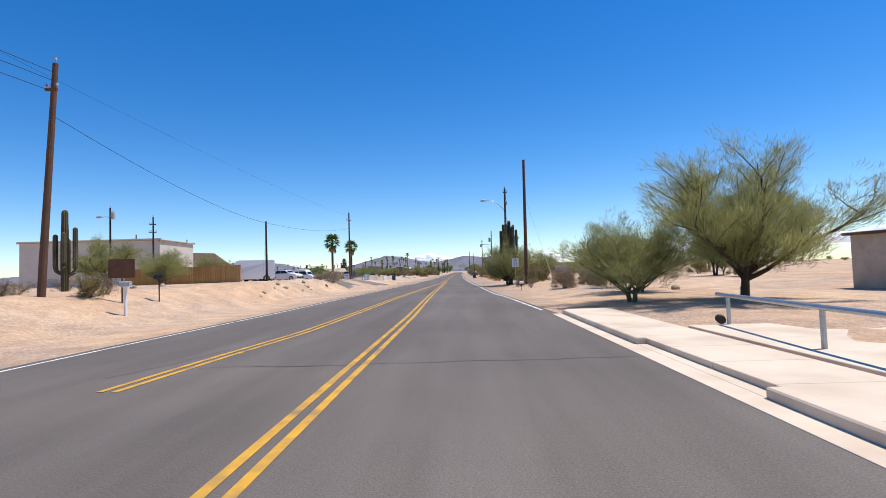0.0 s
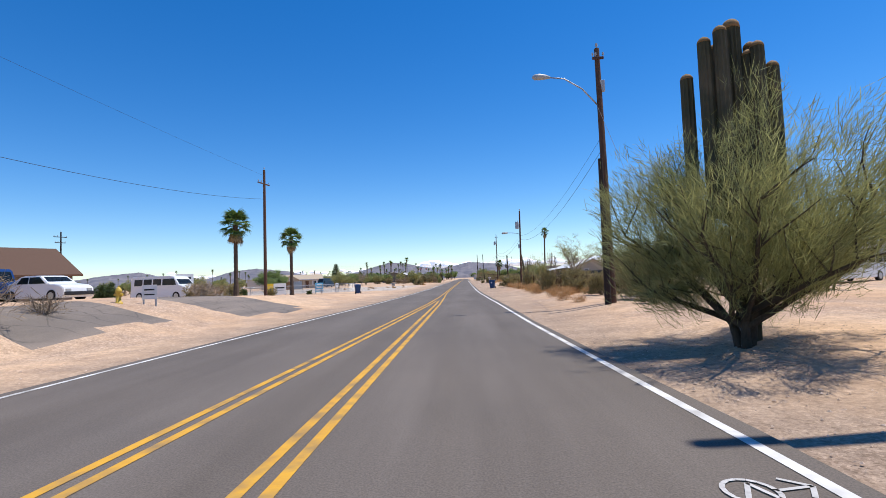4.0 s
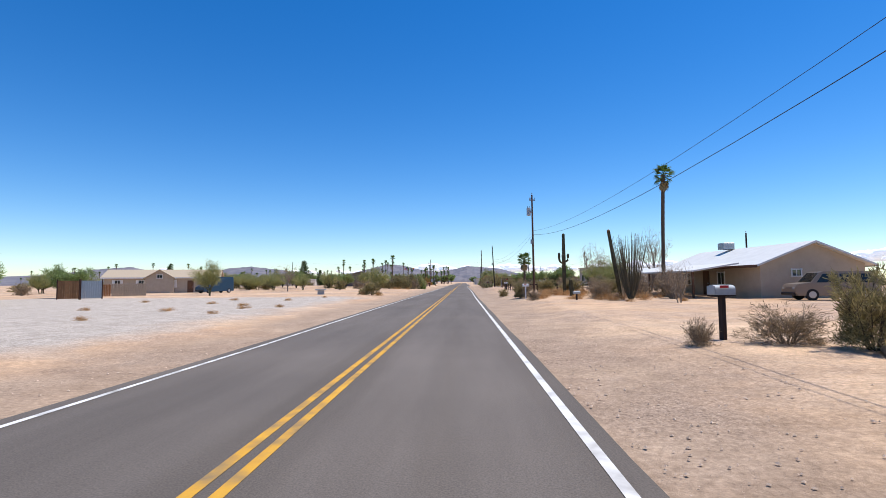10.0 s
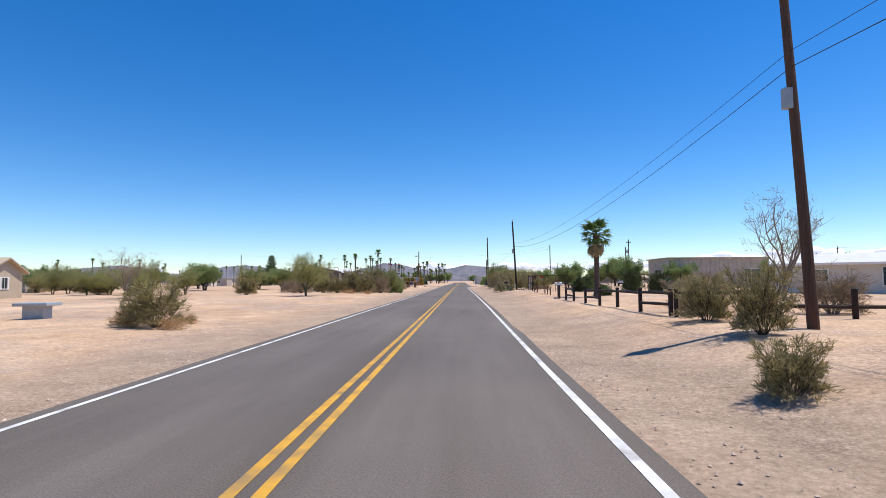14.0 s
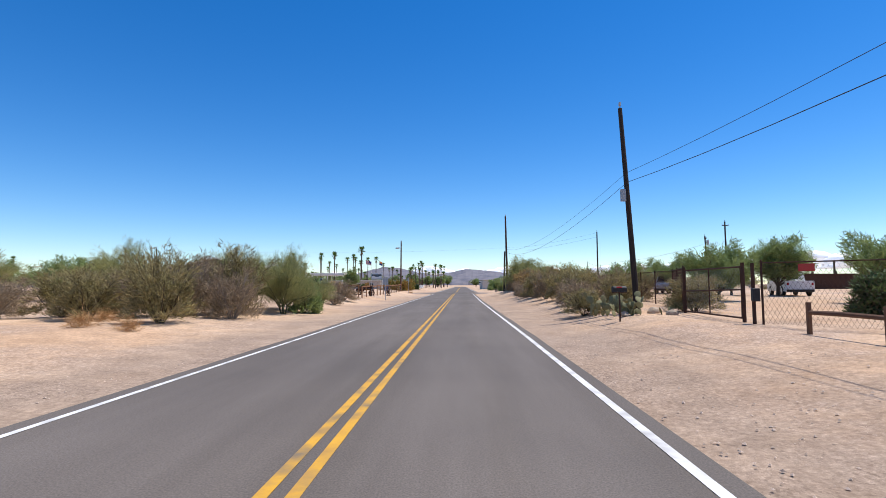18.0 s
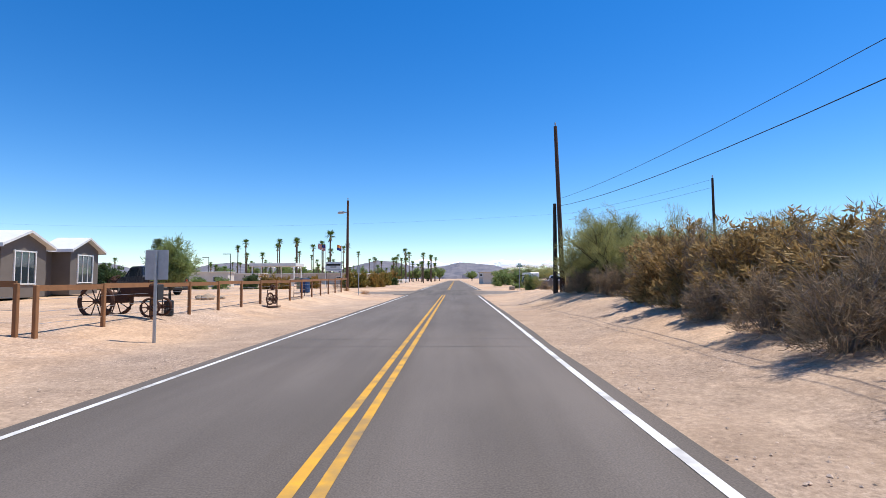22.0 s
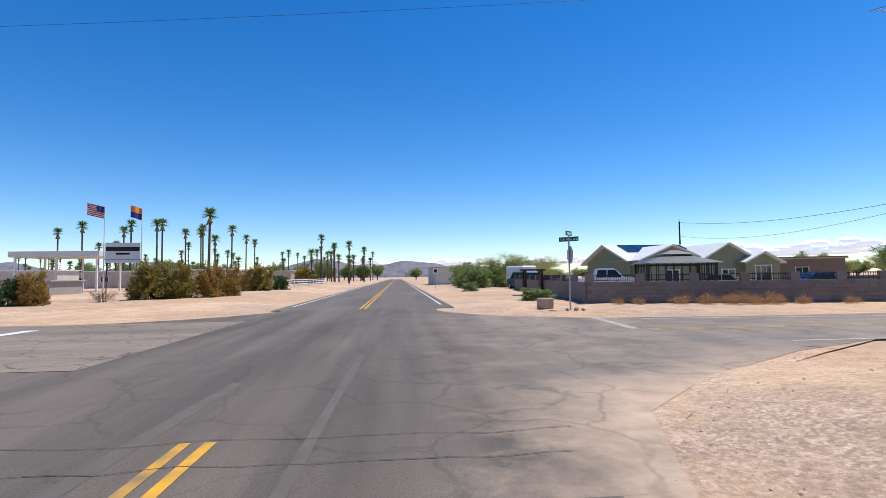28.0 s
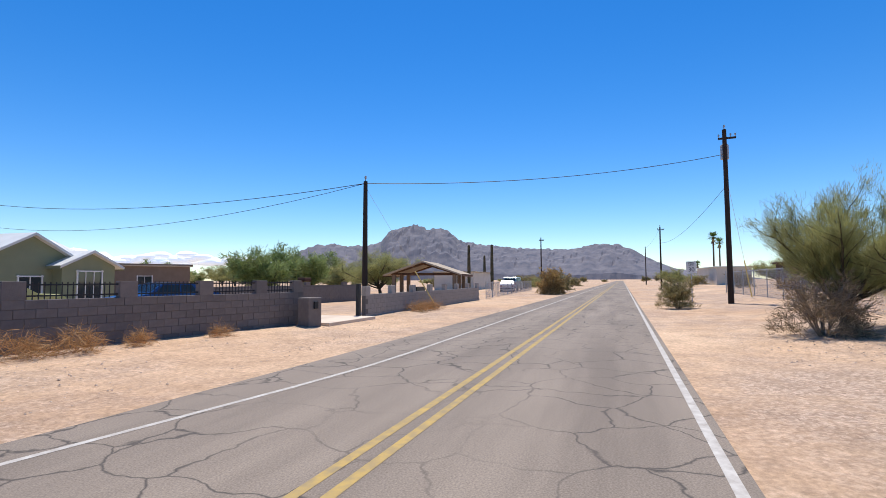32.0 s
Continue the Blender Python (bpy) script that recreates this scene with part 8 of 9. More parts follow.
# ---- houses along the middle ----
gable_house(-50.0, 154.6, 22, 17, 8, 2.6, 1.25, M["stucco_tan"], M["roof_tan"], "tan manufactured home with a shallow roof and white shutters", 0.45, None,
            (("s", -6.6, 1.5, 0.8, 1.2, True), ("s", -3.2, 1.5, 0.8, 1.2, True), ("s", 1.0, 1.5, 1.5, 1.2, True), ("s", 6.4, 1.5, 0.8, 1.2, True), ("e", 0, 1.5, 1.2, 1.1, True)), (("s", 4.2),))
gable_house(-48.9, 150.8, 112, 1.2, 4.2, 2.5, 1.3, M["stucco_tan"], M["roof_tan"], "gabled entrance bay of the tan manufactured home", 0.3, None, (("w", 0, 2.75, 0.8, 0.6, False),), (), "porch")
big_van(-37.9, 147.6, -112, M["van_blue"], "slate-blue delivery van with a pale swoosh on its side", 5.9, 2.6, "delivery_van")
flat_building(-16.1, 131.3, 10, 0.8, 0.6, 0.55, M["grey_can"], M["grey_can"], "pale grey utility cabinet on a concrete pad", (), "utility_cabinet", 0)
HX, HY, HA = -28.15, 217.9, 98.5
h5 = gable_house(HX, HY, HA, 17, 9, 2.7, 1.1, M["siding_grey"], M["roof_white"], "dark brown manufactured home with white-framed windows", 0.45, M["plain_sign"],
                 (("s", -7.2, 1.45, 1.0, 1.7, False), ("s", -4.6, 1.45, 1.0, 1.7, False)), (("s", 3.4),), lift=0.3)
for a, w in ((0.6, 3.6), (6.4, 3.2)):
    c, s_ = math.cos(radians(HA)), math.sin(radians(HA))
    bx, by = HX + a * c + 4.9 * s_, HY + a * s_ - 4.9 * c
    gable_house(bx, by, HA + 90, 1.4, w, 2.7, 0.7, M["siding_grey"], M["roof_white"], "projecting gabled bay of the dark manufactured home", 0.35, M["plain_sign"], (("w", 0, 1.45, 1.7, 1.8, False),), (), "porch", 0.3)
pickup(-19.4, 225.5, 150, M["car_dark"], "dark pickup truck parked in the fenced yard")

# long low house on the other side
t_ = gable_house(26.6, 112.2, 93, 15, 7.6, 2.4, 1.5, M["stucco_tan"], M["roof_white"], "long low tan house with a pale coated gable roof", 0.5, M["wood_brown"], (("w", -1.2, 1.75, 0.7, 0.5, False), ("n", -3.0, 1.4, 1.2, 1.0, False), ("n", 2.5, 1.4, 1.0, 1.0, False)), (("n", 0.2),))
part("cooler", boxm((2.2, 0.6, 4.3), (1.0, 1.0, 0.6), 0.03), M["steel"], t_, "grey rooftop evaporative cooler")
b = boxm((0, 0, 0), (14.0, 3.6, 0.12), 0.01)
bmesh.ops.transform(b, matrix=Matrix.Translation((0.8, 6.3, 2.22)) @ Matrix.Rotation(radians(-9), 4, 'X'), verts=b.verts)
part("porch_roof", b, M["roof_white"], t_, "pale sloping porch roof")
for k in range(6):
    part("porch_post", boxm((-5.8 + 2.6 * k, 7.8, 0.95), (0.14, 0.14, 2.0), 0.01), M["wood_brown"], t_)
suv(25.8, 101.4, 172, M["car_tan"], "tan sport utility car parked by the low house")
gable_house(37.0, 154.5, -32, 15, 5.2, 2.55, 0.75, M["stucco_white"], M["roof_white"], "long white mobile home with a pale low-pitched roof", 0.45, M["white_paint"], (("s", -4.5, 1.5, 1.4, 1.0, False), ("s", 4, 1.5, 1.4, 1.0, False), ("s", 0.8, 1.4, 2.2, 1.5, False)), (), "mobile_home")
flat_building(35.6, 180.4, 0, 14.5, 7.2, 3.8, M["metal_siding"], M["metal_siding"], "large beige ribbed metal building with a roll door", (("w", 0, 1.7, 2.6, 1.4, False), ("s", 3.5, 1.5, 2.6, 1.8, False)), "metal_building", 0, 26)
flat_building(30.5, 85.5, -32, 10, 4, 2.5, M["metal_siding"], M["roof_white"], "low trailer behind the chain-link fence", (("w", 0, 1.5, 1.0, 0.9, False),), "trailer", 0, 16)
pickup(28.6, 195.8, 72, M["van_white"], "white pickup truck in the storage yard")
suv(22.0, 204.0, 238, M["car_silver"], "silver sport utility car parked in the storage yard")

tm = thing("edging_timber", on_ground(9.6, 76.6, 62), "weathered grey timber lying along the yard edge", "timber")
q = Raw()
q.tube([(-0.9, 0, 0.07), (0, 0.02, 0.08), (0.9, -0.02, 0.06)], [0.1, 0.11, 0.09], 8)
part("beam", q.mesh("beam"), M["dead_bark"], tm)
for gx0, gy0, mt_, lb_ in ((-37.6, 116.8, M["wood_orange"], "orange-brown wooden gate panel of the gravel yard"), (-35.8, 117.6, M["grey_can"], "plain grey metal gate panel of the gravel yard")):
    gt = thing("yard_gate", on_ground(gx0, gy0, 20), lb_, "gate")
    for k in range(9):
        part("board", boxm((-0.8 + 0.2 * k, 0, 1.0), (0.19, 0.03, 1.8), 0.004), mt_, gt)
    for z in (0.4, 1.6):
        part("rail", boxm((0, 0.04, z), (1.8, 0.04, 0.1)), M["rust"], gt)
    for sx in (-0.95, 0.95):
        part("post", boxm((sx, 0.0, 0.95), (0.09, 0.09, 2.2), 0.006), M["rust"], gt)

# ---- yard ornaments ----
def wheel_of_spokes(parent, c, r, n, axis, material, name="wheel", rim=0.04, spoke=0.018):
    q = Raw()
    u, w = frame_at(axis)
    c = Vector(c)
    q.tube([c + (u * math.cos(2 * math.pi * i / 22) + w * math.sin(2 * math.pi * i / 22)) * r for i in range(23)], rim, 6, False)
    wl = part(name, q.mesh(name), material, parent)
    for i in range(n):
        a = 2 * math.pi * i / n
        q = Raw()
        q.tube([c, c + (u * math.cos(a) + w * math.sin(a)) * r], spoke, 5)
        part("spoke", q.mesh("spoke"), material, wl)
    q = Raw()
    ax = Vector(axis).normalized()
    q.tube([c - ax * 0.08, c + ax * 0.08], 0.07, 10)
    part("hub", q.mesh("hub"), material, wl)
    return wl


def old_tractor(x, y, rz):
    t = thing("tractor", on_ground(x, y, rz), "rusted antique tractor with spoked steel wheels", "tractor")
    for s in (-0.55, 0.55):
        wheel_of_spokes(t, (-0.7, s, 0.52), 0.5, 10, (0, 1, 0), M["rust"], "rear_wheel", 0.06)
    for s in (-0.4, 0.4):
        wheel_of_spokes(t, (0.85, s, 0.3), 0.28, 8, (0, 1, 0), M["rust"], "front_wheel", 0.04)
    part("hood", boxm((0.35, 0, 0.85), (1.1, 0.4, 0.42), 0.06), M["rust"], t)
    part("radiator", boxm((0.93, 0, 0.78), (0.1, 0.42, 0.5), 0.02), M["dark_metal"], t)
    part("gearbox", boxm((-0.4, 0, 0.62), (0.9, 0.34, 0.34), 0.05), M["rust"], t)
    part("seat", boxm((-0.95, 0, 0.95), (0.36, 0.42, 0.06), 0.025), M["rust"], t)
    q = Raw()
    q.tube([(-0.25, 0, 0.9), (-0.5, 0, 1.2)], 0.02, 6)
    part("steering_column", q.mesh("steering_column"), M["rust"], t)
    wheel_of_spokes(t, (-0.5, 0, 1.2), 0.2, 4, (-0.6, 0, 0.8), M["rust"], "steering_wheel", 0.018, 0.012)
    q = Raw()
    q.tube([(0.55, 0.1, 1.0), (0.55, 0.1, 1.5)], 0.03, 8)
    part("exhaust", q.mesh("exhaust"), M["rust"], t)


def iron_ornament(x, y, rz):
    t = thing("yard_ornament", on_ground(x, y, rz), "rusty iron yard ornament of wheels and scrolls", "ornament")
    q = Raw()
    q.tube([(-0.4, 0, 0), (-0.4, 0, 0.85), (0.4, 0, 0.85), (0.4, 0, 0)], 0.03, 6)
    part("stand", q.mesh("stand"), M["rust"], t)
    part("base", boxm((0, 0, 0.03), (0.95, 0.35, 0.05), 0.01), M["rust"], t)
    wheel_of_spokes(t, (-0.18, 0, 0.42), 0.28, 8, (0, 1, 0), M["rust"])
    wheel_of_spokes(t, (0.24, 0.02, 0.38), 0.2, 8, (0, 1, 0), M["rust"])
    wheel_of_spokes(t, (0.0, 0, 0.98), 0.12, 6, (0, 1, 0), M["rust"])


old_tractor(-9.4, 208.0, 5)
iron_ornament(-8.0, 217.0, 75)


def drum(x, y, material, label, h=0.9, r=0.3):
    t = thing("barrel", on_ground(x, y), label, "barrel")
    q = Raw()
    q.tube([(0, 0, z) for z in (0, 0.02, h * 0.3, h * 0.33, h * 0.36, h * 0.63, h * 0.66, h * 0.69, h - 0.02, h)], [r * 0.97, r, r, r * 1.04, r, r, r * 1.04, r, r, r * 0.96], 16)
    part("body", q.mesh("body"), material, t)
    q = Raw()
    q.tube([(0, 0, h), (0, 0, h + 0.03)], [r * 0.9, r * 0.86], 16)
    part("lid", q.mesh("lid"), material, t)


drum(-10.0, 229.2, M["bin_blue"], "dark blue plastic barrel by the fence", 1.0, 0.36)
drum(-8.9, 209.4, M["dark_metal"], "small dark drum by the tractor", 0.5, 0.16)


def rock(x, y, s, seed, label="rounded tan boulder on the sand", sz=0.7):
    t = bmesh.new()
    bmesh.ops.create_icosphere(t, subdivisions=2, radius=0.5)
    for v in t.verts:
        k = 1 + 0.35 * noise.noise(v.co * 2.1 + Vector((seed, 0, 0)))
        v.co = Vector((v.co.x * k * s, v.co.y * k * s * 0.8, v.co.z * k * s * sz + s * 0.2 * sz))
    ob = part("boulder", t, M["rock"])
    ob.matrix_basis = on_ground(x, y, seed * 50)
    tagged(ob, label, "rock", "roadside rocks")


for i, (x, y, s) in enumerate(((-11.5, 217.5, 0.7), (-12.2, 218.0, 0.5), (-11.2, 218.4, 0.4), (9.7, 258.2, 0.25), (9.2, 257.9, 0.2), (9.9, 257.9, 0.18), (12.0, 240.0, 0.3), (8.6, 172.0, 0.5), (7.4, 171.6, 0.35), (8.9, 171.0, 0.4), (14.2, -8.0, 0.5), (17, -9.5, 0.4), (-20, 1.5, 0.5), (-18, -5, 0.45), (-15.8, -12, 0.4), (9.9, 239.0, 0.2), (10.4, 238.2, 0.16))):
    rock(x, y, s, i + 1)
bk = thing("stone_block", on_ground(8.6, 259.2, 20), "squared tan stone block by the sign post", "stone")
part("block", boxm((0, 0, 0.22), (0.62, 0.5, 0.46), 0.04), M["rock"], bk)

# ---- prickly pear ----
def pad_mesh():
    b = bmesh.new()
    bmesh.ops.create_uvsphere(b, u_segments=10, v_segments=6, radius=0.5)
    for v in b.verts:
        k = 0.75 + 0.5 * (v.co.z + 0.5)
        v.co = Vector((v.co.x * 0.75 * k, v.co.y * 0.16, v.co.z + 0.5))
    me = bpy.data.meshes.new("pad")
    b.to_mesh(me)
    b.free()
    me.materials.append(M["cactus_pad"])
    return me


PAD = pad_mesh()


def prickly_pear(x, y, n, seed, label):
    rng = random.Random(seed)
    t = thing("prickly_pear", on_ground(x, y), label, "cactus", "prickly pears")
    heads = []
    for i in range(n):
        if i < n // 3 or not heads:
            m = Matrix.Translation((rng.gauss(0, 0.4), rng.gauss(0, 0.35), -0.03)) @ Matrix.Rotation(rng.uniform(0, 6.3), 4, 'Z') @ Matrix.Rotation(rng.uniform(-0.4, 0.4), 4, 'X') @ Matrix.Rotation(rng.uniform(-0.4, 0.4), 4, 'Y')
        else:
            b = rng.choice(heads)
            m = b @ Matrix.Translation((rng.uniform(-0.12, 0.12), 0, 0.25)) @ Matrix.Rotation(rng.uniform(-0.9, 0.9), 4, 'Y') @ Matrix.Rotation(rng.uniform(-0.7, 0.7), 4, 'Z')
        o = part("pad", PAD, None, t)
        o.matrix_basis = m @ Matrix.Scale(rng.uniform(0.22, 0.34), 4)
        heads.append(m)


prickly_pear(7.4, 172.0, 46, 1, "large prickly pear with yellowing pads by the mailbox")
prickly_pear(8.1, 171.7, 30, 2, "prickly pear with yellowing pads by the mailbox")
prickly_pear(7.4, 173.9, 20, 3, "prickly pear with yellowing pads at the brush edge")

# ---- north side of the junction ----
sg = board_sign(-19.9, 279.0, 8, 2.5, 1.6, 3.6, "white park entrance sign between two dark posts", M["plain_sign"], ((0, 0.3, 2.4, 0.34, M["sign_black"]), (0, -0.08, 1.0, 0.16, M["sign_black"]), (0, -0.55, 2.6, 0.1, M["grey_can"])), 2, 0.12, M["dark_metal"], name="entrance_sign")


def flagpole(x, y, h, label, stripes, rz):
    t = thing("flagpole", on_ground(x, y, rz), label, "flagpole")
    q = Raw()
    q.tube([(0, 0, -0.1), (0, 0, h)], [0.05, 0.03], 8)
    part("pole", q.mesh("pole"), M["plain_sign"], t)
    fl = None
    for k, (z0, z1, x0, x1, mt) in enumerate(stripes):
        r = Raw()
        n = 8
        for i in range(n):
            a, b = i / n, (i + 1) / n
            pa = [(x0 + (x1 - x0) * u, 0.1 * math.sin(u * 7) - 0.006 * k, h - 0.15 - 0.25 * u * (x1 - x0)) for u in (a, b)]
            r.quad((pa[0][0], pa[0][1], pa[0][2] + z0), (pa[1][0], pa[1][1], pa[1][2] + z0), (pa[1][0], pa[1][1], pa[1][2] + z1), (pa[0][0], pa[0][1], pa[0][2] + z1))
        o = part("flag" if fl is None else "stripe", r.mesh("flag"), mt, t if fl is None else fl)
        if fl is None:
            fl = o
            o["label"] = "cloth flag flying from the pole"


us = [(-0.95, 0.0, 0, -1.35, M["white_cloth"])] + [(-0.95 + 0.145 * i, -0.88 + 0.145 * i, 0, -1.35, M["red"]) for i in range(7)] + [(-0.5, 0.0, 0, -0.6, M["blue_cloth"])]
flagpole(-21.25, 278.8, 7.4, "white flagpole flying a striped red, white and blue flag", us, 0)
flagpole(-18.55, 279.1, 7.3, "white flagpole flying an orange and red flag", [(-0.95, 0.0, 0, -0.8, M["orange_cloth"]), (-0.95, -0.48, 0, -0.8, M["blue_cloth"])], 40)


def canopy(x, y, rz, L, D, h, label):
    t = thing("canopy", on_ground(x, y, rz), label, "canopy")
    part("roof", boxm((0, 0, h), (L, D, 0.7), 0.04), M["roof_white"], t)
    for sx in (-0.45, 0, 0.45):
        for sy in (-0.42, 0.42):
            part("column", boxm((sx * L, sy * D, h / 2 - 0.2), (0.2, 0.2, h), 0.01), M["white_paint"], t)
    return t


canopy(-37.8, 302, 0, 10, 6, 4.5, "white flat-roofed entrance canopy on posts")
for i, (x, y, L) in enumerate(((-31, 322, 12), (-30, 338, 12), (-45, 330, 12), (-52, 316, 12), (-60, 300, 12), (-70, 292, 12), (-26, 350, 11), (-28, 372, 12), (-58, 345, 12), (-80, 310, 12), (-90, 296, 12), (-47, 288, 10), (-66, 276, 12), (-84, 272, 12))):
    flat_building(x, y, 8 * (i % 3) - 8, L, 4.2, 2.8, M["stucco_white"] if i % 2 else M["metal_siding"], M["roof_white"], "white mobile home in the park beyond the junction", (("s", -3, 1.5, 1.2, 0.9, False), ("s", 3, 1.5, 1.2, 0.9, False)), "mobile_home", 0)
flat_building(-31.5, 291, 95, 6, 0.2, 1.3, M["block_pale"], M["block_pale"], "low pale wall at the park entrance", (), "low_wall", 0)
rail_fence([(-14, 300), (-13, 345)], 1.1, (0.4, 0.75, 1.05), "white rail fence along the park frontage", M["plain_sign"], 0.1, 3.0)
flat_building(-21.8, 266.4, 0, 0.8, 0.8, 1.6, M["stucco_green"], M["stucco_green"], "green metal utility cabinet near the junction", (), "utility_cabinet", 0)
flat_building(14, 330, 5, 12, 8, 3.0, M["stucco_white"], M["roof_tan"], "pale house beyond the green trees", (("s", 0, 1.5, 1.6, 1.1, False),), "house", 0)
flat_building(-70, 185, 20, 12, 6, 3.0, M["stucco_white"], M["roof_tan"], "low pale house behind the brush", (("e", 0, 1.5, 1.4, 1.0, False),), "house", 0)


def street_lamp(x, y, h, label):
    t = thing("street_lamp", on_ground(x, y), label, "street lamp", "street lamps")
    q = Raw()
    q.tube([(0, 0, -0.1), (0, 0, h)], [0.08, 0.06], 8)
    part("pole", q.mesh("pole"), M["dark_metal"], t)
    part("head", boxm((-0.7, 0, h + 0.02), (1.4, 0.3, 0.12), 0.02), M["dark_metal"], t)


street_lamp(-41, 286, 6.2, "dark square street lamp in the park")
street_lamp(-52, 300, 6.2, "dark square street lamp in the park")

# street name sign with a stop sign on one post
ss = thing("street_sign", on_ground(9.5, 258.4, 0), "green street name signs over a stop sign on one post", "street sign")
part("post", boxm((0, 0, 1.6), (0.06, 0.06, 3.4), 0.006), M["steel"], ss)
for rz, z, words, num in ((-42, 3.1, "4th Ave", True), (48, 3.36, "", False)):
    m = Matrix.Rotation(radians(rz), 4, 'Z')
    b = boxm((0.0, -0.005, z), (0.92 if num else 0.66, 0.012, 0.2), 0.004)
    bmesh.ops.transform(b, matrix=m, verts=b.verts)
    bl = part("blade", b, M["sign_green"], ss, "green street name blade")
    if words:
        lettering(bl, words, 0.18, m @ Matrix.Translation((-0.13, -0.016, z)), M["plain_sign"])
        for k in range(2):
            b = boxm((0.27 + 0.12 * k, -0.014, z - 0.03), (0.09, 0.004, 0.07))
            bmesh.ops.transform(b, matrix=m, verts=b.verts)
            part("number_bar", b, M["plain_sign"], bl)
    else:
        b = boxm((0, -0.014, z), (0.42, 0.004, 0.09))
        bmesh.ops.transform(b, matrix=m, verts=b.verts)
        part("writing_bar", b, M["plain_sign"], bl)
b = bmesh.new()
bmesh.ops.create_circle(b, cap_ends=True, radius=0.41, segments=8, matrix=Matrix.Translation((0.05, 0, 2.4)) @ Matrix.Rotation(radians(22.5), 4, 'X') @ Matrix.Rotation(math.pi / 2, 4, 'Y'))
bmesh.ops.solidify(b, geom=b.faces, thickness=0.012)
part("stop_plate", b, M["grey_can"], ss, "octagonal stop sign plate seen from behind")

# ---- walled yard at the corner ----
W0, W1 = Vector((11.55, 261.7, 0)), Vector((26.9, 258.6, 0))
WH = 1.0
wdir = (W1 - W0).normalized()
wang = math.atan2(wdir.y, wdir.x)


def block_wall(name, p0, p1, h, material, label, blocks, pillars, pillar_h, fence_h, cap=None):
    """A block wall: recessed core, courses of blocks, pillars and iron bars between them."""
    p0, p1 = Vector(p0), Vector(p1)
    L = (p1 - p0).length
    a = math.degrees(math.atan2(p1.y - p0.y, p1.x - p0.x))
    t = thing(name, pose(p0.x, p0.y, 0, 0, 0, a), label, "wall", kind="structure")
    part("core", boxm((L / 2, 0, h / 2 - 0.15), (L, 0.17, h + 0.28)), M["mortar"], t)
    me = bpy.data.meshes.new("block")
    b = boxm((0, 0, 0), (0.39, 0.2, 0.192), 0.006)
    b.to_mesh(me)
    b.free()
    me.materials.append(material)
    rows = int(round(h / 0.2))
    if blocks:
        for r_ in range(rows):
            x = 0.2 if r_ % 2 == 0 else 0.4
            while x < L - 0.1:
                o = part("block", me, None, t)
                o.matrix_basis = Matrix.Translation((x, rnd.uniform(-0.004, 0.004), 0.1 + r_ * 0.2))
                x += 0.4
    else:
        rw = Raw()
        for r_ in range(rows):
            x = 0.2 if r_ % 2 == 0 else 0.4
            while x < L - 0.1:
                rw.box((x, 0, 0.1 + r_ * 0.2), (0.39, 0.2, 0.192))
                x += 0.4
        tagged(part("block_courses", rw.mesh("block_courses"), material, t), kind="stuff")
    for x in pillars:
        pb = bmesh.new()
        box(pb, (x, 0, (h + pillar_h) / 2 - 0.005), (0.42, 0.21, pillar_h - h), 0, 0.006)
        pl = part("pillar", pb, material, t)
        if cap:
            part("cap", boxm((x, 0, pillar_h + 0.04), (0.5, 0.5, 0.08), 0.01), cap, pl)
    if fence_h:
        for x0, x1 in zip(pillars, pillars[1:]):
            q = Raw()
            for z in (h + 0.08, h + fence_h - 0.06):
                q.box(((x0 + x1) / 2, 0, z), (x1 - x0 - 0.4, 0.03, 0.035))
            panel = part("iron_panel", q.mesh("iron_panel"), M["dark_metal"], t, "black iron railing panel")
            n = int((x1 - x0 - 0.45) / 0.11)
            for i in range(n):
                q = Raw()
                q.box((x0 + 0.25 + 0.11 * i, 0, h + fence_h / 2), (0.018, 0.018, fence_h))
                part("picket", q.mesh("picket"), M["dark_metal"], panel)
    return t


WL = (W1 - W0).length
block_wall("wall_corner_south", W0, W1, WH + 0.2, M["block"], "grey-brown block wall with pillars and black iron railings", True, [0.1, 2.6, 5.2, 7.6, 9.9, 12.0, 13.9, WL - 0.25], 1.6, 0.38)
block_wall("wall_corner_west", (14.3, 289.5, 0), (11.67, 261.95, 0), WH + 0.2, M["block"], "grey-brown block wall along the main road", False, [0.4, 3.5, 6.6, 9.7, 12.8, 15.9, 19.0, 22.1, 25.2], 1.6, 0.38)
block_wall("wall_east", (30.8, 258.3, 0), (49.5, 258.6, 0), 0.95, M["block_pale"], "pale grey block wall with short pillars", False, [0.2, 2.8, 5.4, 8.0, 10.6, 13.2, 15.8, 18.4], 1.35, 0.0)
gp = thing("gate_post", pose(30.35, 258.3, 0), "black iron gate post beside the driveway", "gate post")
part("post", boxm((0, 0, 0.7), (0.16, 0.16, 1.5), 0.01), M["dark_metal"], gp)
ip = thing("intercom_pillar", pose(26.5, 258.0, 0, 0, 0, -10), "block pillar with a dark intercom box", "pillar")
part("pillar", boxm((0, 0, 0.5), (0.6, 0.5, 1.05), 0.02), M["block"], ip)
part("intercom", boxm((0.0, -0.28, 0.78), (0.18, 0.06, 0.24), 0.01), M["dark_metal"], ip)
part("lantern", boxm((0.35, 0.6, 1.62), (0.35, 0.35, 0.14), 0.03), M["rust"], ip)
drv = part("driveway", boxm((28.6, 261.5, 0.08), (3.4, 8.0, 0.16), 0.01), M["concrete"])
tagged(drv, "pale concrete driveway through the gate", "driveway", kind="structure")
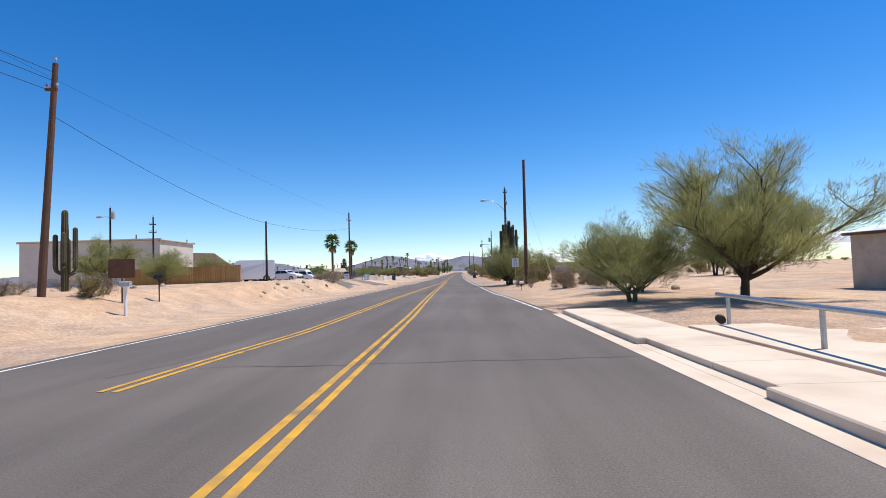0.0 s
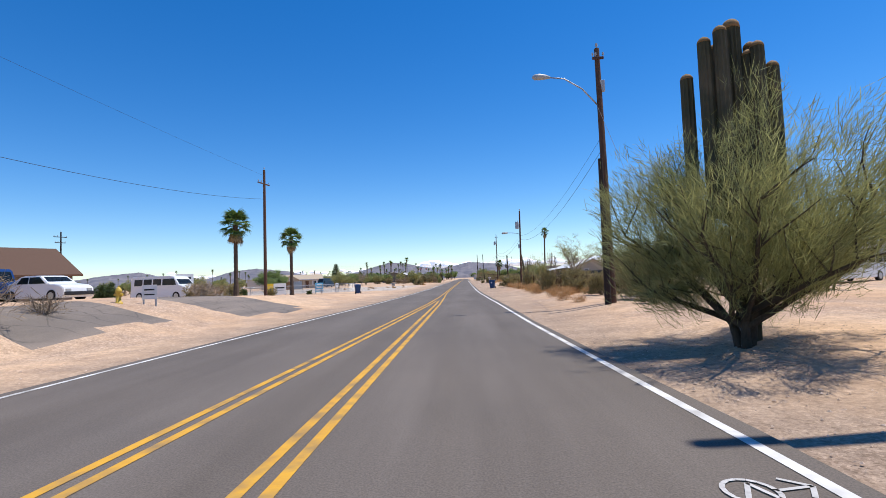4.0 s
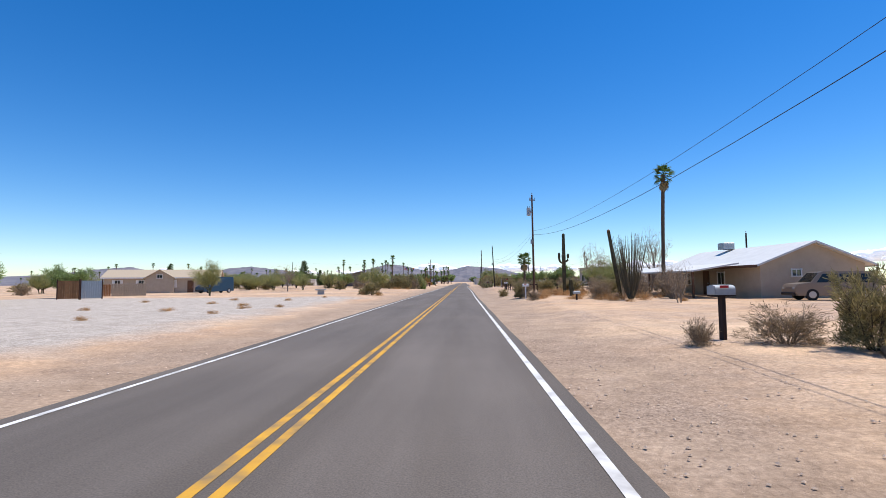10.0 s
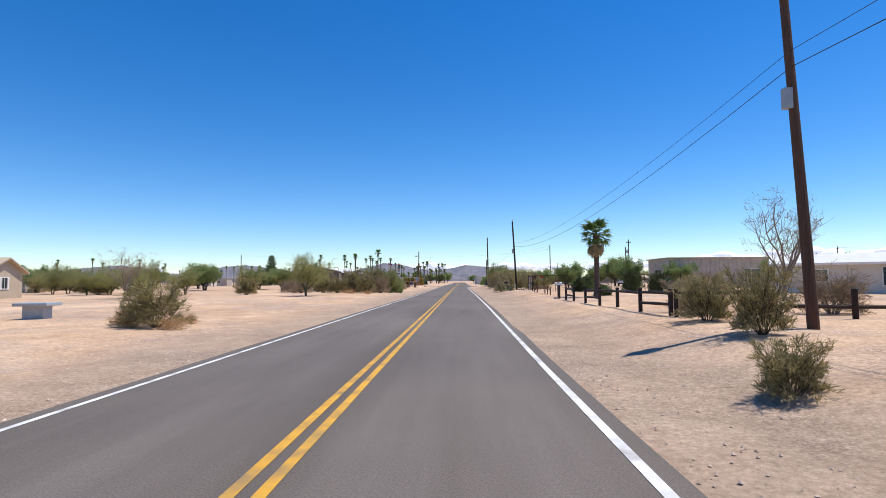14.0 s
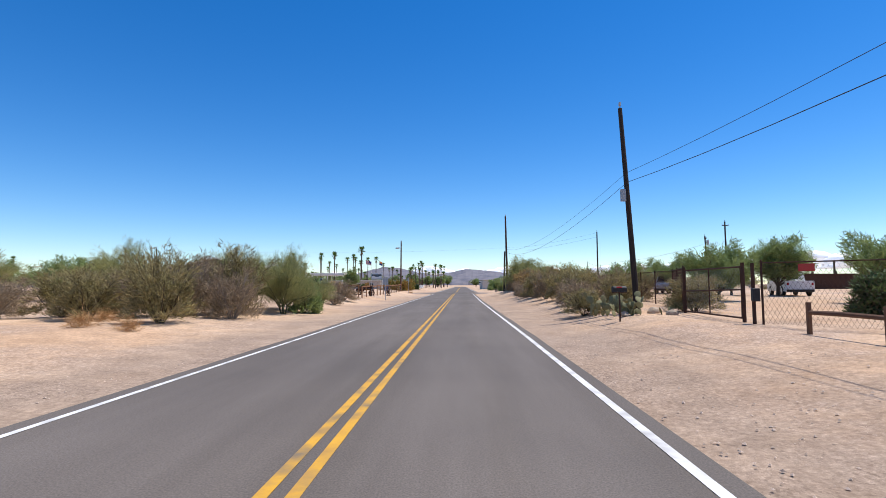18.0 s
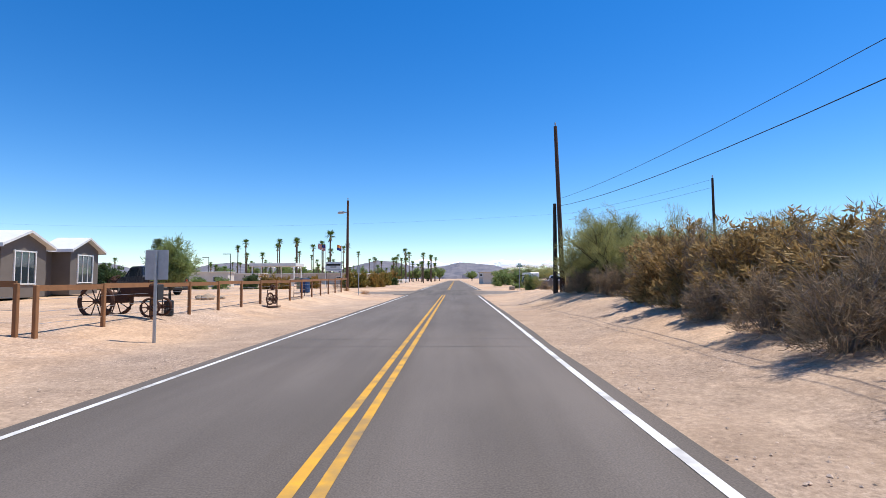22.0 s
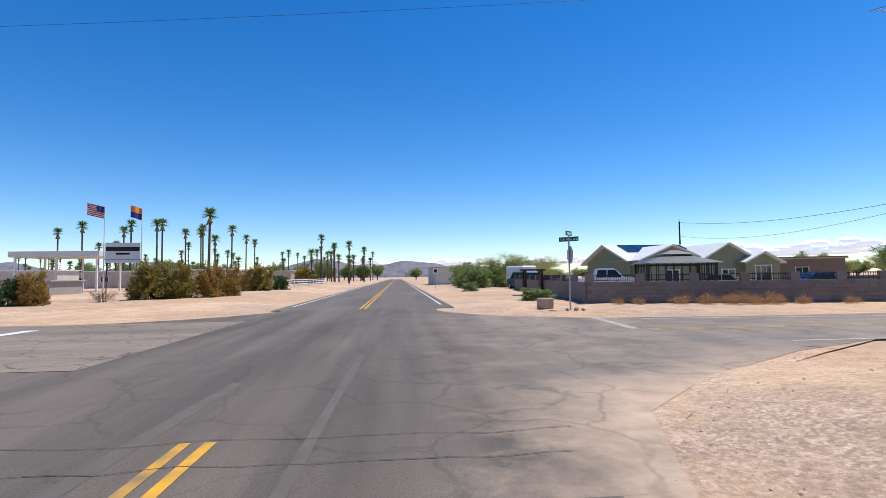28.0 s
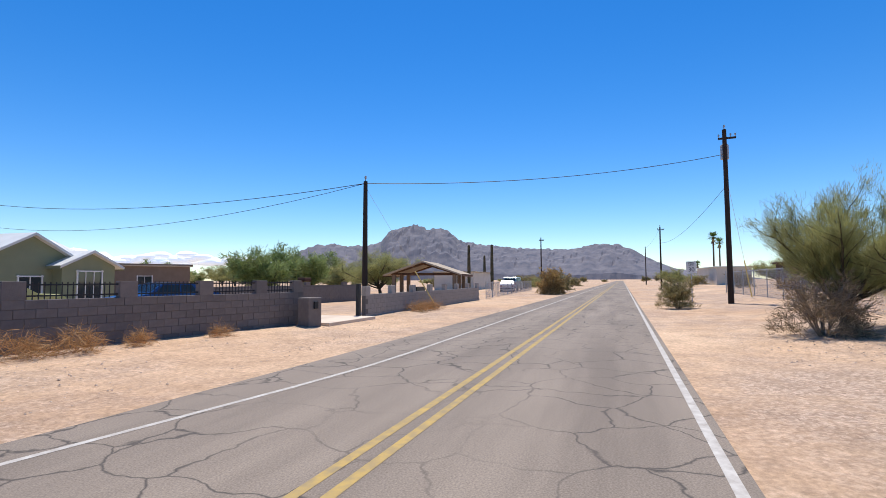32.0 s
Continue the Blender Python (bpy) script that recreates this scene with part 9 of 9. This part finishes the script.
block_wall("wall_yard_back", (27.5, 268, 0), (45, 266.5, 0), 1.3, M["block"], "grey-brown block wall at the back of the drive", False, [0.2, 4, 8, 12, 16], 1.5, 0.0)

HR = 4
gh = gable_house(28.1, 283.4, HR, 13, 8.4, 2.6, 1.5, M["stucco_green"], M["roof_white"], "sage-green house with a pale roof and solar panels", 0.5, M["stucco_green"], (("s", -5.5, 1.4, 1.2, 1.0, False), ("w", 0, 1.4, 1.2, 1.0, False)), ())
for k in range(5):
    b = boxm((0, 0, 0), (1.25, 2.2, 0.05), 0.005)
    bmesh.ops.transform(b, matrix=Matrix.Translation((-5.0 + 1.3 * k, -1.35, 3.82)) @ Matrix.Rotation(math.atan2(1.5, 4.2), 4, 'X'), verts=b.verts)
    part("solar_panel", b, M["solar"], gh, "dark solar panel on the roof")
for wx, wy, wl, w_, wh, ri, panels in ((24.9, 279.8, 4.4, 5.8, 2.6, 1.2, 2), (29.6, 279.6, 4.8, 4.8, 2.6, 1.3, 3), (32.4, 278.8, 4.2, 3.2, 2.35, 0.75, 0)):
    hh = gable_house(wx, wy, HR + 90, wl, w_, wh, ri, M["stucco_green"], M["roof_white"], "gabled front wing of the sage-green house", 0.35, M["stucco_green"], (("w", 0, 1.2, 1.5 if w_ < 4 else 1.2, 1.7 if w_ < 4 else 1.1, False),), (), "house_wing")
    for k in range(panels):
        b = boxm((0, 0, 0), (1.1, w_ * 0.36, 0.05), 0.005)
        bmesh.ops.transform(b, matrix=Matrix.Translation((-0.9 + 1.15 * k, -w_ / 4, wh + ri / 2 + 0.2)) @ Matrix.Rotation(math.atan2(ri, w_ / 2), 4, 'X'), verts=b.verts)
        part("solar_panel", b, M["solar"], hh, "dark solar panel on the roof")


def gazebo(x, y, rz, w, d, h):
    t = thing("gazebo", on_ground(x, y, rz), "dark metal gazebo with a two-tier roof and screen sides", "gazebo")

    def tier(z0, z1, w0, d0, w1, d1):
        b = bmesh.new()
        lo = [b.verts.new((sx * w0 / 2, sy * d0 / 2, z0)) for sx, sy in ((-1, -1), (1, -1), (1, 1), (-1, 1))]
        hi = [b.verts.new((sx * w1 / 2, sy * d1 / 2, z1)) for sx, sy in ((-1, -1), (1, -1), (1, 1), (-1, 1))]
        for i in range(4):
            j = (i + 1) % 4
            b.faces.new((lo[i], lo[j], hi[j], hi[i]))
        b.faces.new(hi)
        b.faces.new(lo[::-1])
        return part("roof", b, M["gazebo_roof"], t)
    tier(h, h + 0.5, w + 0.7, d + 0.7, w * 0.38, d * 0.38)
    tier(h + 0.56, h + 0.82, w * 0.5, d * 0.5, w * 0.12, d * 0.12)
    for sx in (-1, 1):
        for sy in (-1, 1):
            part("post", boxm((sx * w / 2, sy * d / 2, h / 2), (0.14, 0.14, h), 0.01), M["dark_metal"], t)
    for i in range(7):
        for sy in (-1, 1):
            part("mullion", boxm((-w / 2 + w * (i + 1) / 8, sy * d / 2, h / 2), (0.045, 0.05, h)), M["dark_metal"], t)
        for sx in (-1, 1):
            part("mullion", boxm((sx * w / 2, -d / 2 + d * (i + 1) / 8, h / 2), (0.05, 0.045, h)), M["dark_metal"], t)
    for z in (0.12, 0.9, h - 0.1):
        for sy in (-1, 1):
            part("beam", boxm((0, sy * d / 2, z), (w, 0.07, 0.08)), M["dark_metal"], t)


gazebo(19.2, 267.0, -12, 3.9, 3.0, 2.1)
pickup(16.7, 271.9, -24, M["van_white"], "white crew-cab pickup truck inside the walled yard")
sedan(23.9, 269.8, 150, M["car_yellow"], "pale yellow car inside the walled yard")
sedan(27.9, 266.0, 172, M["car_blue"], "dark blue car inside the walled yard")
suv(15.5, 291, 100, M["car_teal"], "teal sport utility car inside the walled yard")
flat_building(53, 298, -24, 9, 6, 3.0, M["stucco_brown"], M["roof_tan"], "low brown flat-roofed house beyond the yard", (("s", 0, 1.5, 1.4, 1.0, False),), "house", 0.15)


def cargo_trailer(x, y, rz):
    t = thing("cargo_trailer", on_ground(x, y, rz), "white enclosed cargo trailer parked in the walled yard", "trailer")
    part("body", boxm((0, 0, 1.55), (3.6, 2.0, 2.0), 0.12), M["van_white"], t)
    part("door", boxm((-1.81, 0, 1.5), (0.03, 1.7, 1.7), 0.01), M["plain_sign"], t)
    for sy in (-1.02, 1.02):
        part("fender", boxm((0, sy, 0.72), (1.0, 0.16, 0.1), 0.03), M["grey_can"], t)
        r_ = Raw()
        r_.tube([(0, sy - 0.1, 0.33), (0, sy + 0.1, 0.33)], 0.33, 16)
        part("wheel", r_.mesh("wheel"), M["dark_metal"], t)
    r_ = Raw()
    r_.tube([(1.8, 0, 0.55), (3.0, 0, 0.5)], 0.05, 6)
    part("drawbar", r_.mesh("drawbar"), M["dark_metal"], t)


cargo_trailer(16.4, 295.5, -70)


def pavilion(x, y, rz, L, D, h, rise):
    t = thing("pavilion", on_ground(x, y, rz), "open wooden pavilion with a tan gable roof", "pavilion")
    gable_roof(t, L, D, h, rise, 0.5, M["roof_tan"], 0.12, M["wood_brown"])
    for sx in (-0.46, 0, 0.46):
        for sy in (-0.46, 0.46):
            part("post", boxm((sx * L, sy * D, h / 2), (0.3, 0.3, h), 0.02), M["stucco_brown"], t)
    for sx in (-0.48, 0.48):
        q = Raw()
        q.tube([(sx * L, -D / 2, h), (sx * L, 0, h + rise - 0.1), (sx * L, D / 2, h)], 0.09, 5)
        q.tube([(sx * L, -D / 2, h), (sx * L, D / 2, h)], 0.09, 5)
        part("truss", q.mesh("truss"), M["wood_brown"], t)
    part("counter", boxm((0, D * 0.2, 0.45), (L * 0.6, 0.6, 0.9), 0.02), M["dark_metal"], t)


pavilion(53.5, 264.0, 8, 5.0, 5.6, 2.0, 0.95)
flat_building(60, 234, 0, 18, 0.3, 2.4, M["rust"], M["rust"], "long reddish-brown metal fence across the side street", (), "metal_fence", 0, 24)
flat_building(110, 232, 4, 14, 5, 2.8, M["stucco_white"], M["roof_white"], "white mobile home far along the side street", (), "mobile_home", 0)
flat_building(90, 272, 4, 14, 6, 2.6, M["stucco_white"], M["roof_tan"], "pale low house far along the side street", (), "house", 0)
suv(82, 262.5, 0, M["car_silver"], "silver car parked far along the side street")
sedan(76, 262, 10, M["van_white"], "white car parked far along the side street")

# ---- small ground cover ----
for x, y, s in ((8.4, 65.4, 1.3), (9.4, 66.4, 1.2), (9.2, 64.6, 0.9), (7.8, 63.8, 0.9), (8.2, 61, 1.0), (7.6, 58.0, 1.0), (8.4, 55.5, 1.0), (7.6, 52.5, 1.0), (8.6, 49, 1.1), (7.4, 43.4, 1.1), (8.0, 44.6, 1.0), (7.2, 41.4, 0.9), (8.8, 40.2, 1.1), (7.6, 37.5, 1.0), (8.0, 34.5, 0.9), (7.2, 31.6, 0.9), (7.4, 28.6, 0.8), (13.2, 104.6, 1.2), (14.6, 103.4, 1.3), (12.6, 106.4, 1.1), (15.4, 107.0, 1.1), (13.4, 108.4, 1.0), (11.2, 112.2, 1.1), (10.4, 115.0, 1.2), (9.4, 112.6, 1.0), (8.2, 107.8, 1.1), (7.9, 106.6, 0.9), (7.6, 109.2, 1.0), (8.8, 110.4, 1.2), (9.7, 117.4, 1.0), (-8.0, 127.2, 1.0), (-9.8, 127.4, 1.1), (-8.6, 129.2, 0.9), (-10.8, 168.4, 1.2), (-9.0, 168.0, 1.0), (-12.0, 171.2, 1.1), (10.6, 239.6, 1.2), (11.4, 238.8, 0.9), (-9.0, 239.0, 0.8), (-7.4, 239.6, 0.9), (15.5, 260.0, 1.0), (16.8, 259.8, 1.2), (17.9, 259.5, 1.3), (18.8, 259.3, 1.1), (19.7, 259.1, 1.2), (21.0, 258.9, 0.9), (23.0, 258.4, 0.8), (35.2, 257.6, 1.3), (36.4, 257.6, 1.2), (37.4, 257.6, 1.0), (12.6, 260.5, 0.7), (13.6, 260.3, 0.7)):
    plant(GRASSY[int(x * 10) % 2], x, y, s, 0.35 * s + 0.1, 1.0, 0.45)
for x, y, s in ((-11.0, 97.0, 0.9), (-9.6, 99, 0.7), (-12.8, 101, 0.9), (-14.5, 95.0, 0.8), (-13.2, 111, 0.8), (-16.5, 104, 0.9), (-18.5, 112, 0.9), (-20, 96, 0.7), (-24, 108, 0.9), (-12, 118, 0.7), (-14, 88, 0.6), (-10.4, 92, 0.6)):
    plant(GRASSY[int(-x * 10) % 2], x, y, s, 0.22, 1.0, 0.45, "pale dry weeds on the gravel lot")
# orange grass and brush round the armed saguaro
for x, y, w in ((9.6, 114.8, 1.5), (10.2, 116.2, 1.8), (11.9, 115.6, 1.7), (12.6, 113.8, 1.6), (13.2, 116.8, 1.9), (10.6, 113.2, 1.3), (14.4, 115.2, 1.6), (11.4, 117.8, 1.8)):
    plant(GRASSY[int(x * 10) % 2], x, y, w, 0.5, 1.0, 0.45, rz=x * 71)
plant(PALO[1], 17.0, 119.6, 4.2, 3.8, 4.2, 4.0, rz=15)
plant(GREY[2], 15.2, 117.4, 2.6, 1.8, 2.4, 1.6, rz=130)


def scatter(name, label, count, rng, place, s0, s1, material):
    """Loose stones on the ground, joined."""
    v, f = [], []
    base = [(1, 0, 0), (-1, 0, 0), (0, 1, 0), (0, -1, 0), (0, 0, 1)]
    tri = [(0, 2, 4), (2, 1, 4), (1, 3, 4), (3, 0, 4)]
    for _ in range(count):
        x, y = place(rng)
        s = s0 + (s1 - s0) * rng.random() ** 3
        a = rng.uniform(0, 6.28)
        z = ground_z(x, y) + 0.005
        i = len(v)
        for bx, by, bz in base:
            k = s * rng.uniform(0.6, 1.2)
            v.append((x + (bx * math.cos(a) - by * math.sin(a)) * k, y + (bx * math.sin(a) + by * math.cos(a)) * k, z + bz * k * 0.7))
        f += [tuple(i + q for q in t3) for t3 in tri]
    ob = part(name, mesh_of(name, v, f), material)
    tagged(ob, label, "gravel", kind="stuff")


def shoulder(rng):
    y = rng.uniform(-20, 243)
    if rng.random() < 0.75:
        x = lerp_table(RIGHT_EDGE, y) + 0.35 + abs(rng.gauss(0, 2.2))
    else:
        x = lerp_table(LEFT_EDGE, y) - 0.35 - abs(rng.gauss(0, 2.6))
    return x, y


def corner(rng):
    if rng.random() < 0.5:
        return rng.uniform(8, 30), rng.uniform(236, 245.5)
    return rng.uniform(5.5, 40), rng.uniform(254.8, 259.5)


srng = random.Random(17)
scatter("gravel", "loose pale gravel along the road shoulders", 34000, srng, shoulder, 0.006, 0.032, M["gravel"])
scatter("gravel_corner", "loose pale gravel at the junction corners", 8000, srng, corner, 0.006, 0.035, M["gravel"])


def litter(rng):
    a = rng.choice(((8, 204, 4, 9), (8, 214, 3.5, 6), (9, 68.5, 3, 3), (7.4, 14, 3.5, 3), (13, -16, 4, 3), (28, 242.5, 4, 2), (8, 174, 2.5, 4), (-9, 176, 3, 5), (-17, -16, 4, 4)))
    return a[0] + rng.gauss(0, a[2] * 0.5) - 0.6, a[1] + rng.gauss(0, a[3] * 0.5)


scatter("twig_litter", "dry leaf and twig litter under the brush", 9000, srng, litter, 0.006, 0.026, M["dead_bark"])


# ---- hydrant, gate shelter, paint on the asphalt ----
M["hydrant_yellow"] = mat("yellow_hydrant_paint", (0.62, 0.42, 0.06), 0.5, 0, (0.5, 0.33, 0.06), 6)
hy = thing("fire_hydrant", on_ground(-11.9, 23.9), "yellow fire hydrant on the sandy bank", "fire hydrant")
q = Raw()
q.tube([(0, 0, z) for z in (-0.1, 0.05, 0.06, 0.45, 0.47, 0.52, 0.62, 0.66)], [0.15, 0.15, 0.1, 0.1, 0.13, 0.12, 0.08, 0.03], 14)
part("barrel", q.mesh("barrel", True), M["hydrant_yellow"], hy)
for s in (-1, 1):
    q = Raw()
    q.tube([(s * 0.08, 0, 0.36), (s * 0.17, 0, 0.36)], 0.055, 10)
    part("outlet", q.mesh("outlet"), M["hydrant_yellow"], hy)
q = Raw()
q.tube([(0, 0, 0.66), (0, 0, 0.71)], 0.03, 5)
part("nut", q.mesh("nut"), M["hydrant_yellow"], hy)
gs = thing("gate_shelter", on_ground(12.0, 274.0, -5), "small dark roofed gateway in the block wall", "gateway")
for sx in (-0.6, 0.6):
    for sy in (-0.5, 0.5):
        part("post", boxm((sx, sy, 0.9), (0.14, 0.14, 1.9), 0.01), M["wood_dark"], gs)
part("roof", boxm((0, 0, 1.88), (1.7, 1.5, 0.12), 0.02), M["roof_dark"], gs)
part("gate_leaf", boxm((0.55, 0, 0.8), (0.06, 0.9, 1.5), 0.01), M["wood_brown"], gs)
# utility paint mark on the lane
M["mark_white"] = mat("sprayed_white_paint", (0.6, 0.58, 0.55), 0.8, 0, (0.4, 0.38, 0.36), 9)


def spray(pts, w=0.018):
    r = Raw()
    for a, b in zip(pts, pts[1:]):
        d = (Vector(b) - Vector(a)).normalized() * w
        n = Vector((-d.y, d.x, 0))
        A, B = Vector((a[0], a[1], 0.03)), Vector((b[0], b[1], 0.03))
        r.quad(A - n, B - n, B + n, A + n)
    part("paint_mark", r.mesh("paint_mark"), M["mark_white"], road, "sprayed white utility mark")


spray([(3.86 + 0.17 * math.cos(k * 0.4), 7.62 + 0.2 * math.sin(k * 0.4), 0) for k in range(17)])
spray([(3.78, 7.5, 0), (3.9, 7.75, 0), (3.98, 7.5, 0)])
spray([(4.02, 7.62, 0), (4.3, 7.68, 0)])
spray([(4.14, 7.82, 0), (4.3, 7.68, 0), (4.2, 7.5, 0)])

lg2 = thing("log", on_ground(17.0, 18.3, 10), "cut tree log lying on the sand", "log")
q = Raw()
q.tube([(-0.65, 0, 0.15), (-0.2, 0.02, 0.17), (0.3, -0.02, 0.16), (0.65, 0, 0.15)], [0.16, 0.17, 0.16, 0.15], 12)
part("wood", q.mesh("wood"), M["bark"], lg2)


def tyre_mark(pts, w):
    """A faint rubber mark along a smooth line of points."""
    rows = []
    for k in range(len(pts) * 8 - 7):
        i, f_ = divmod(k / 8, 1)
        i = int(i)
        a, b = Vector(pts[i]), Vector(pts[min(i + 1, len(pts) - 1)])
        c = a.lerp(b, f_)
        d = (Vector(pts[min(i + 1, len(pts) - 1)]) - Vector(pts[max(0, i - (i == len(pts) - 1))])).normalized()
        q_ = w * (1 + 0.3 * noise.noise((c.x * 2, c.y * 2, 3))) / 2
        rows.append((c.x - d.y * q_, c.y + d.x * q_, c.x + d.y * q_, c.y - d.x * q_))
    ribbon("tyre_mark", M["rubber"], rows, "dark tyre mark on the asphalt", "", road, 0.0225)


tyre_mark([(-0.95, 229.5), (-0.85, 233.7), (-0.6, 241.7), (-0.5, 244.5)], 0.2)
tyre_mark([(1.05, 231.0), (1.0, 237.1), (1.1, 243.0), (1.2, 247.0)], 0.12)


def crack(pts, w, parent, z):
    """A dark open crack that wanders from point to point."""
    r = Raw()
    prev = None
    for i, (a, b) in enumerate(zip(pts, pts[1:])):
        n_ = max(2, int(math.hypot(b[0] - a[0], b[1] - a[1]) / 0.12))
        for k in range(n_ + 1):
            c = Vector((a[0] + (b[0] - a[0]) * k / n_, a[1] + (b[1] - a[1]) * k / n_, z))
            c += Vector((noise.noise((c.x * 3, c.y * 3, 1)), noise.noise((c.x * 3, c.y * 3, 9)), 0)) * 0.09
            if prev is not None and (c - prev).length > 1e-4:
                d = (c - prev).normalized() * w * (0.7 + 0.6 * abs(noise.noise((c.x * 5, c.y * 5, 4))))
                n2 = Vector((-d.y, d.x, 0))
                r.quad(prev - n2, c - n2, c + n2, prev + n2)
            prev = c
    part("crack", r.mesh("crack"), M["tar"], parent, "thin dark crack in the asphalt")


crack([(1.35, -4.6), (1.24, -6.1), (0.9, -6.9), (0.62, -6.7), (0.43, -6.5), (-0.2, -6.25), (-0.75, -6.1)], 0.011, road, 0.0285)
crack([(0.62, -6.7), (0.8, -7.25), (1.04, -7.27), (1.5, -7.55), (1.86, -7.66)], 0.012, road, 0.0285)
crack([(1.04, -7.27), (1.0, -7.7), (1.15, -8.1)], 0.008, road, 0.0285)
crack([(-2.2, -27.3), (-1.34, -27.14), (-0.6, -27.35), (0.13, -27.27)], 0.008, road, 0.0285)
crack([(3.7, -8.6), (4.3, -8.3), (5.2, -7.9)], 0.012, road, 0.0285)
crack([(-3.4, -28.0), (-2.9, -26.6), (-2.7, -25.0)], 0.008, road, 0.0285)

# white rubble beside the tree at the tan fence
for k in range(12):
    rock(-37.6 + 0.42 * k + rnd.uniform(-0.3, 0.3), 15.6 + rnd.uniform(-0.7, 0.7), rnd.uniform(0.22, 0.5), 70 + k, "pale broken rubble stone by the fence")
for k in range(16):
    bx, by = rnd.uniform(-12.6, -9.8), rnd.uniform(-4, 15)
    rock(bx, by, rnd.uniform(0.14, 0.42), 90 + k, "crumbling tan clod of earth on the bank")
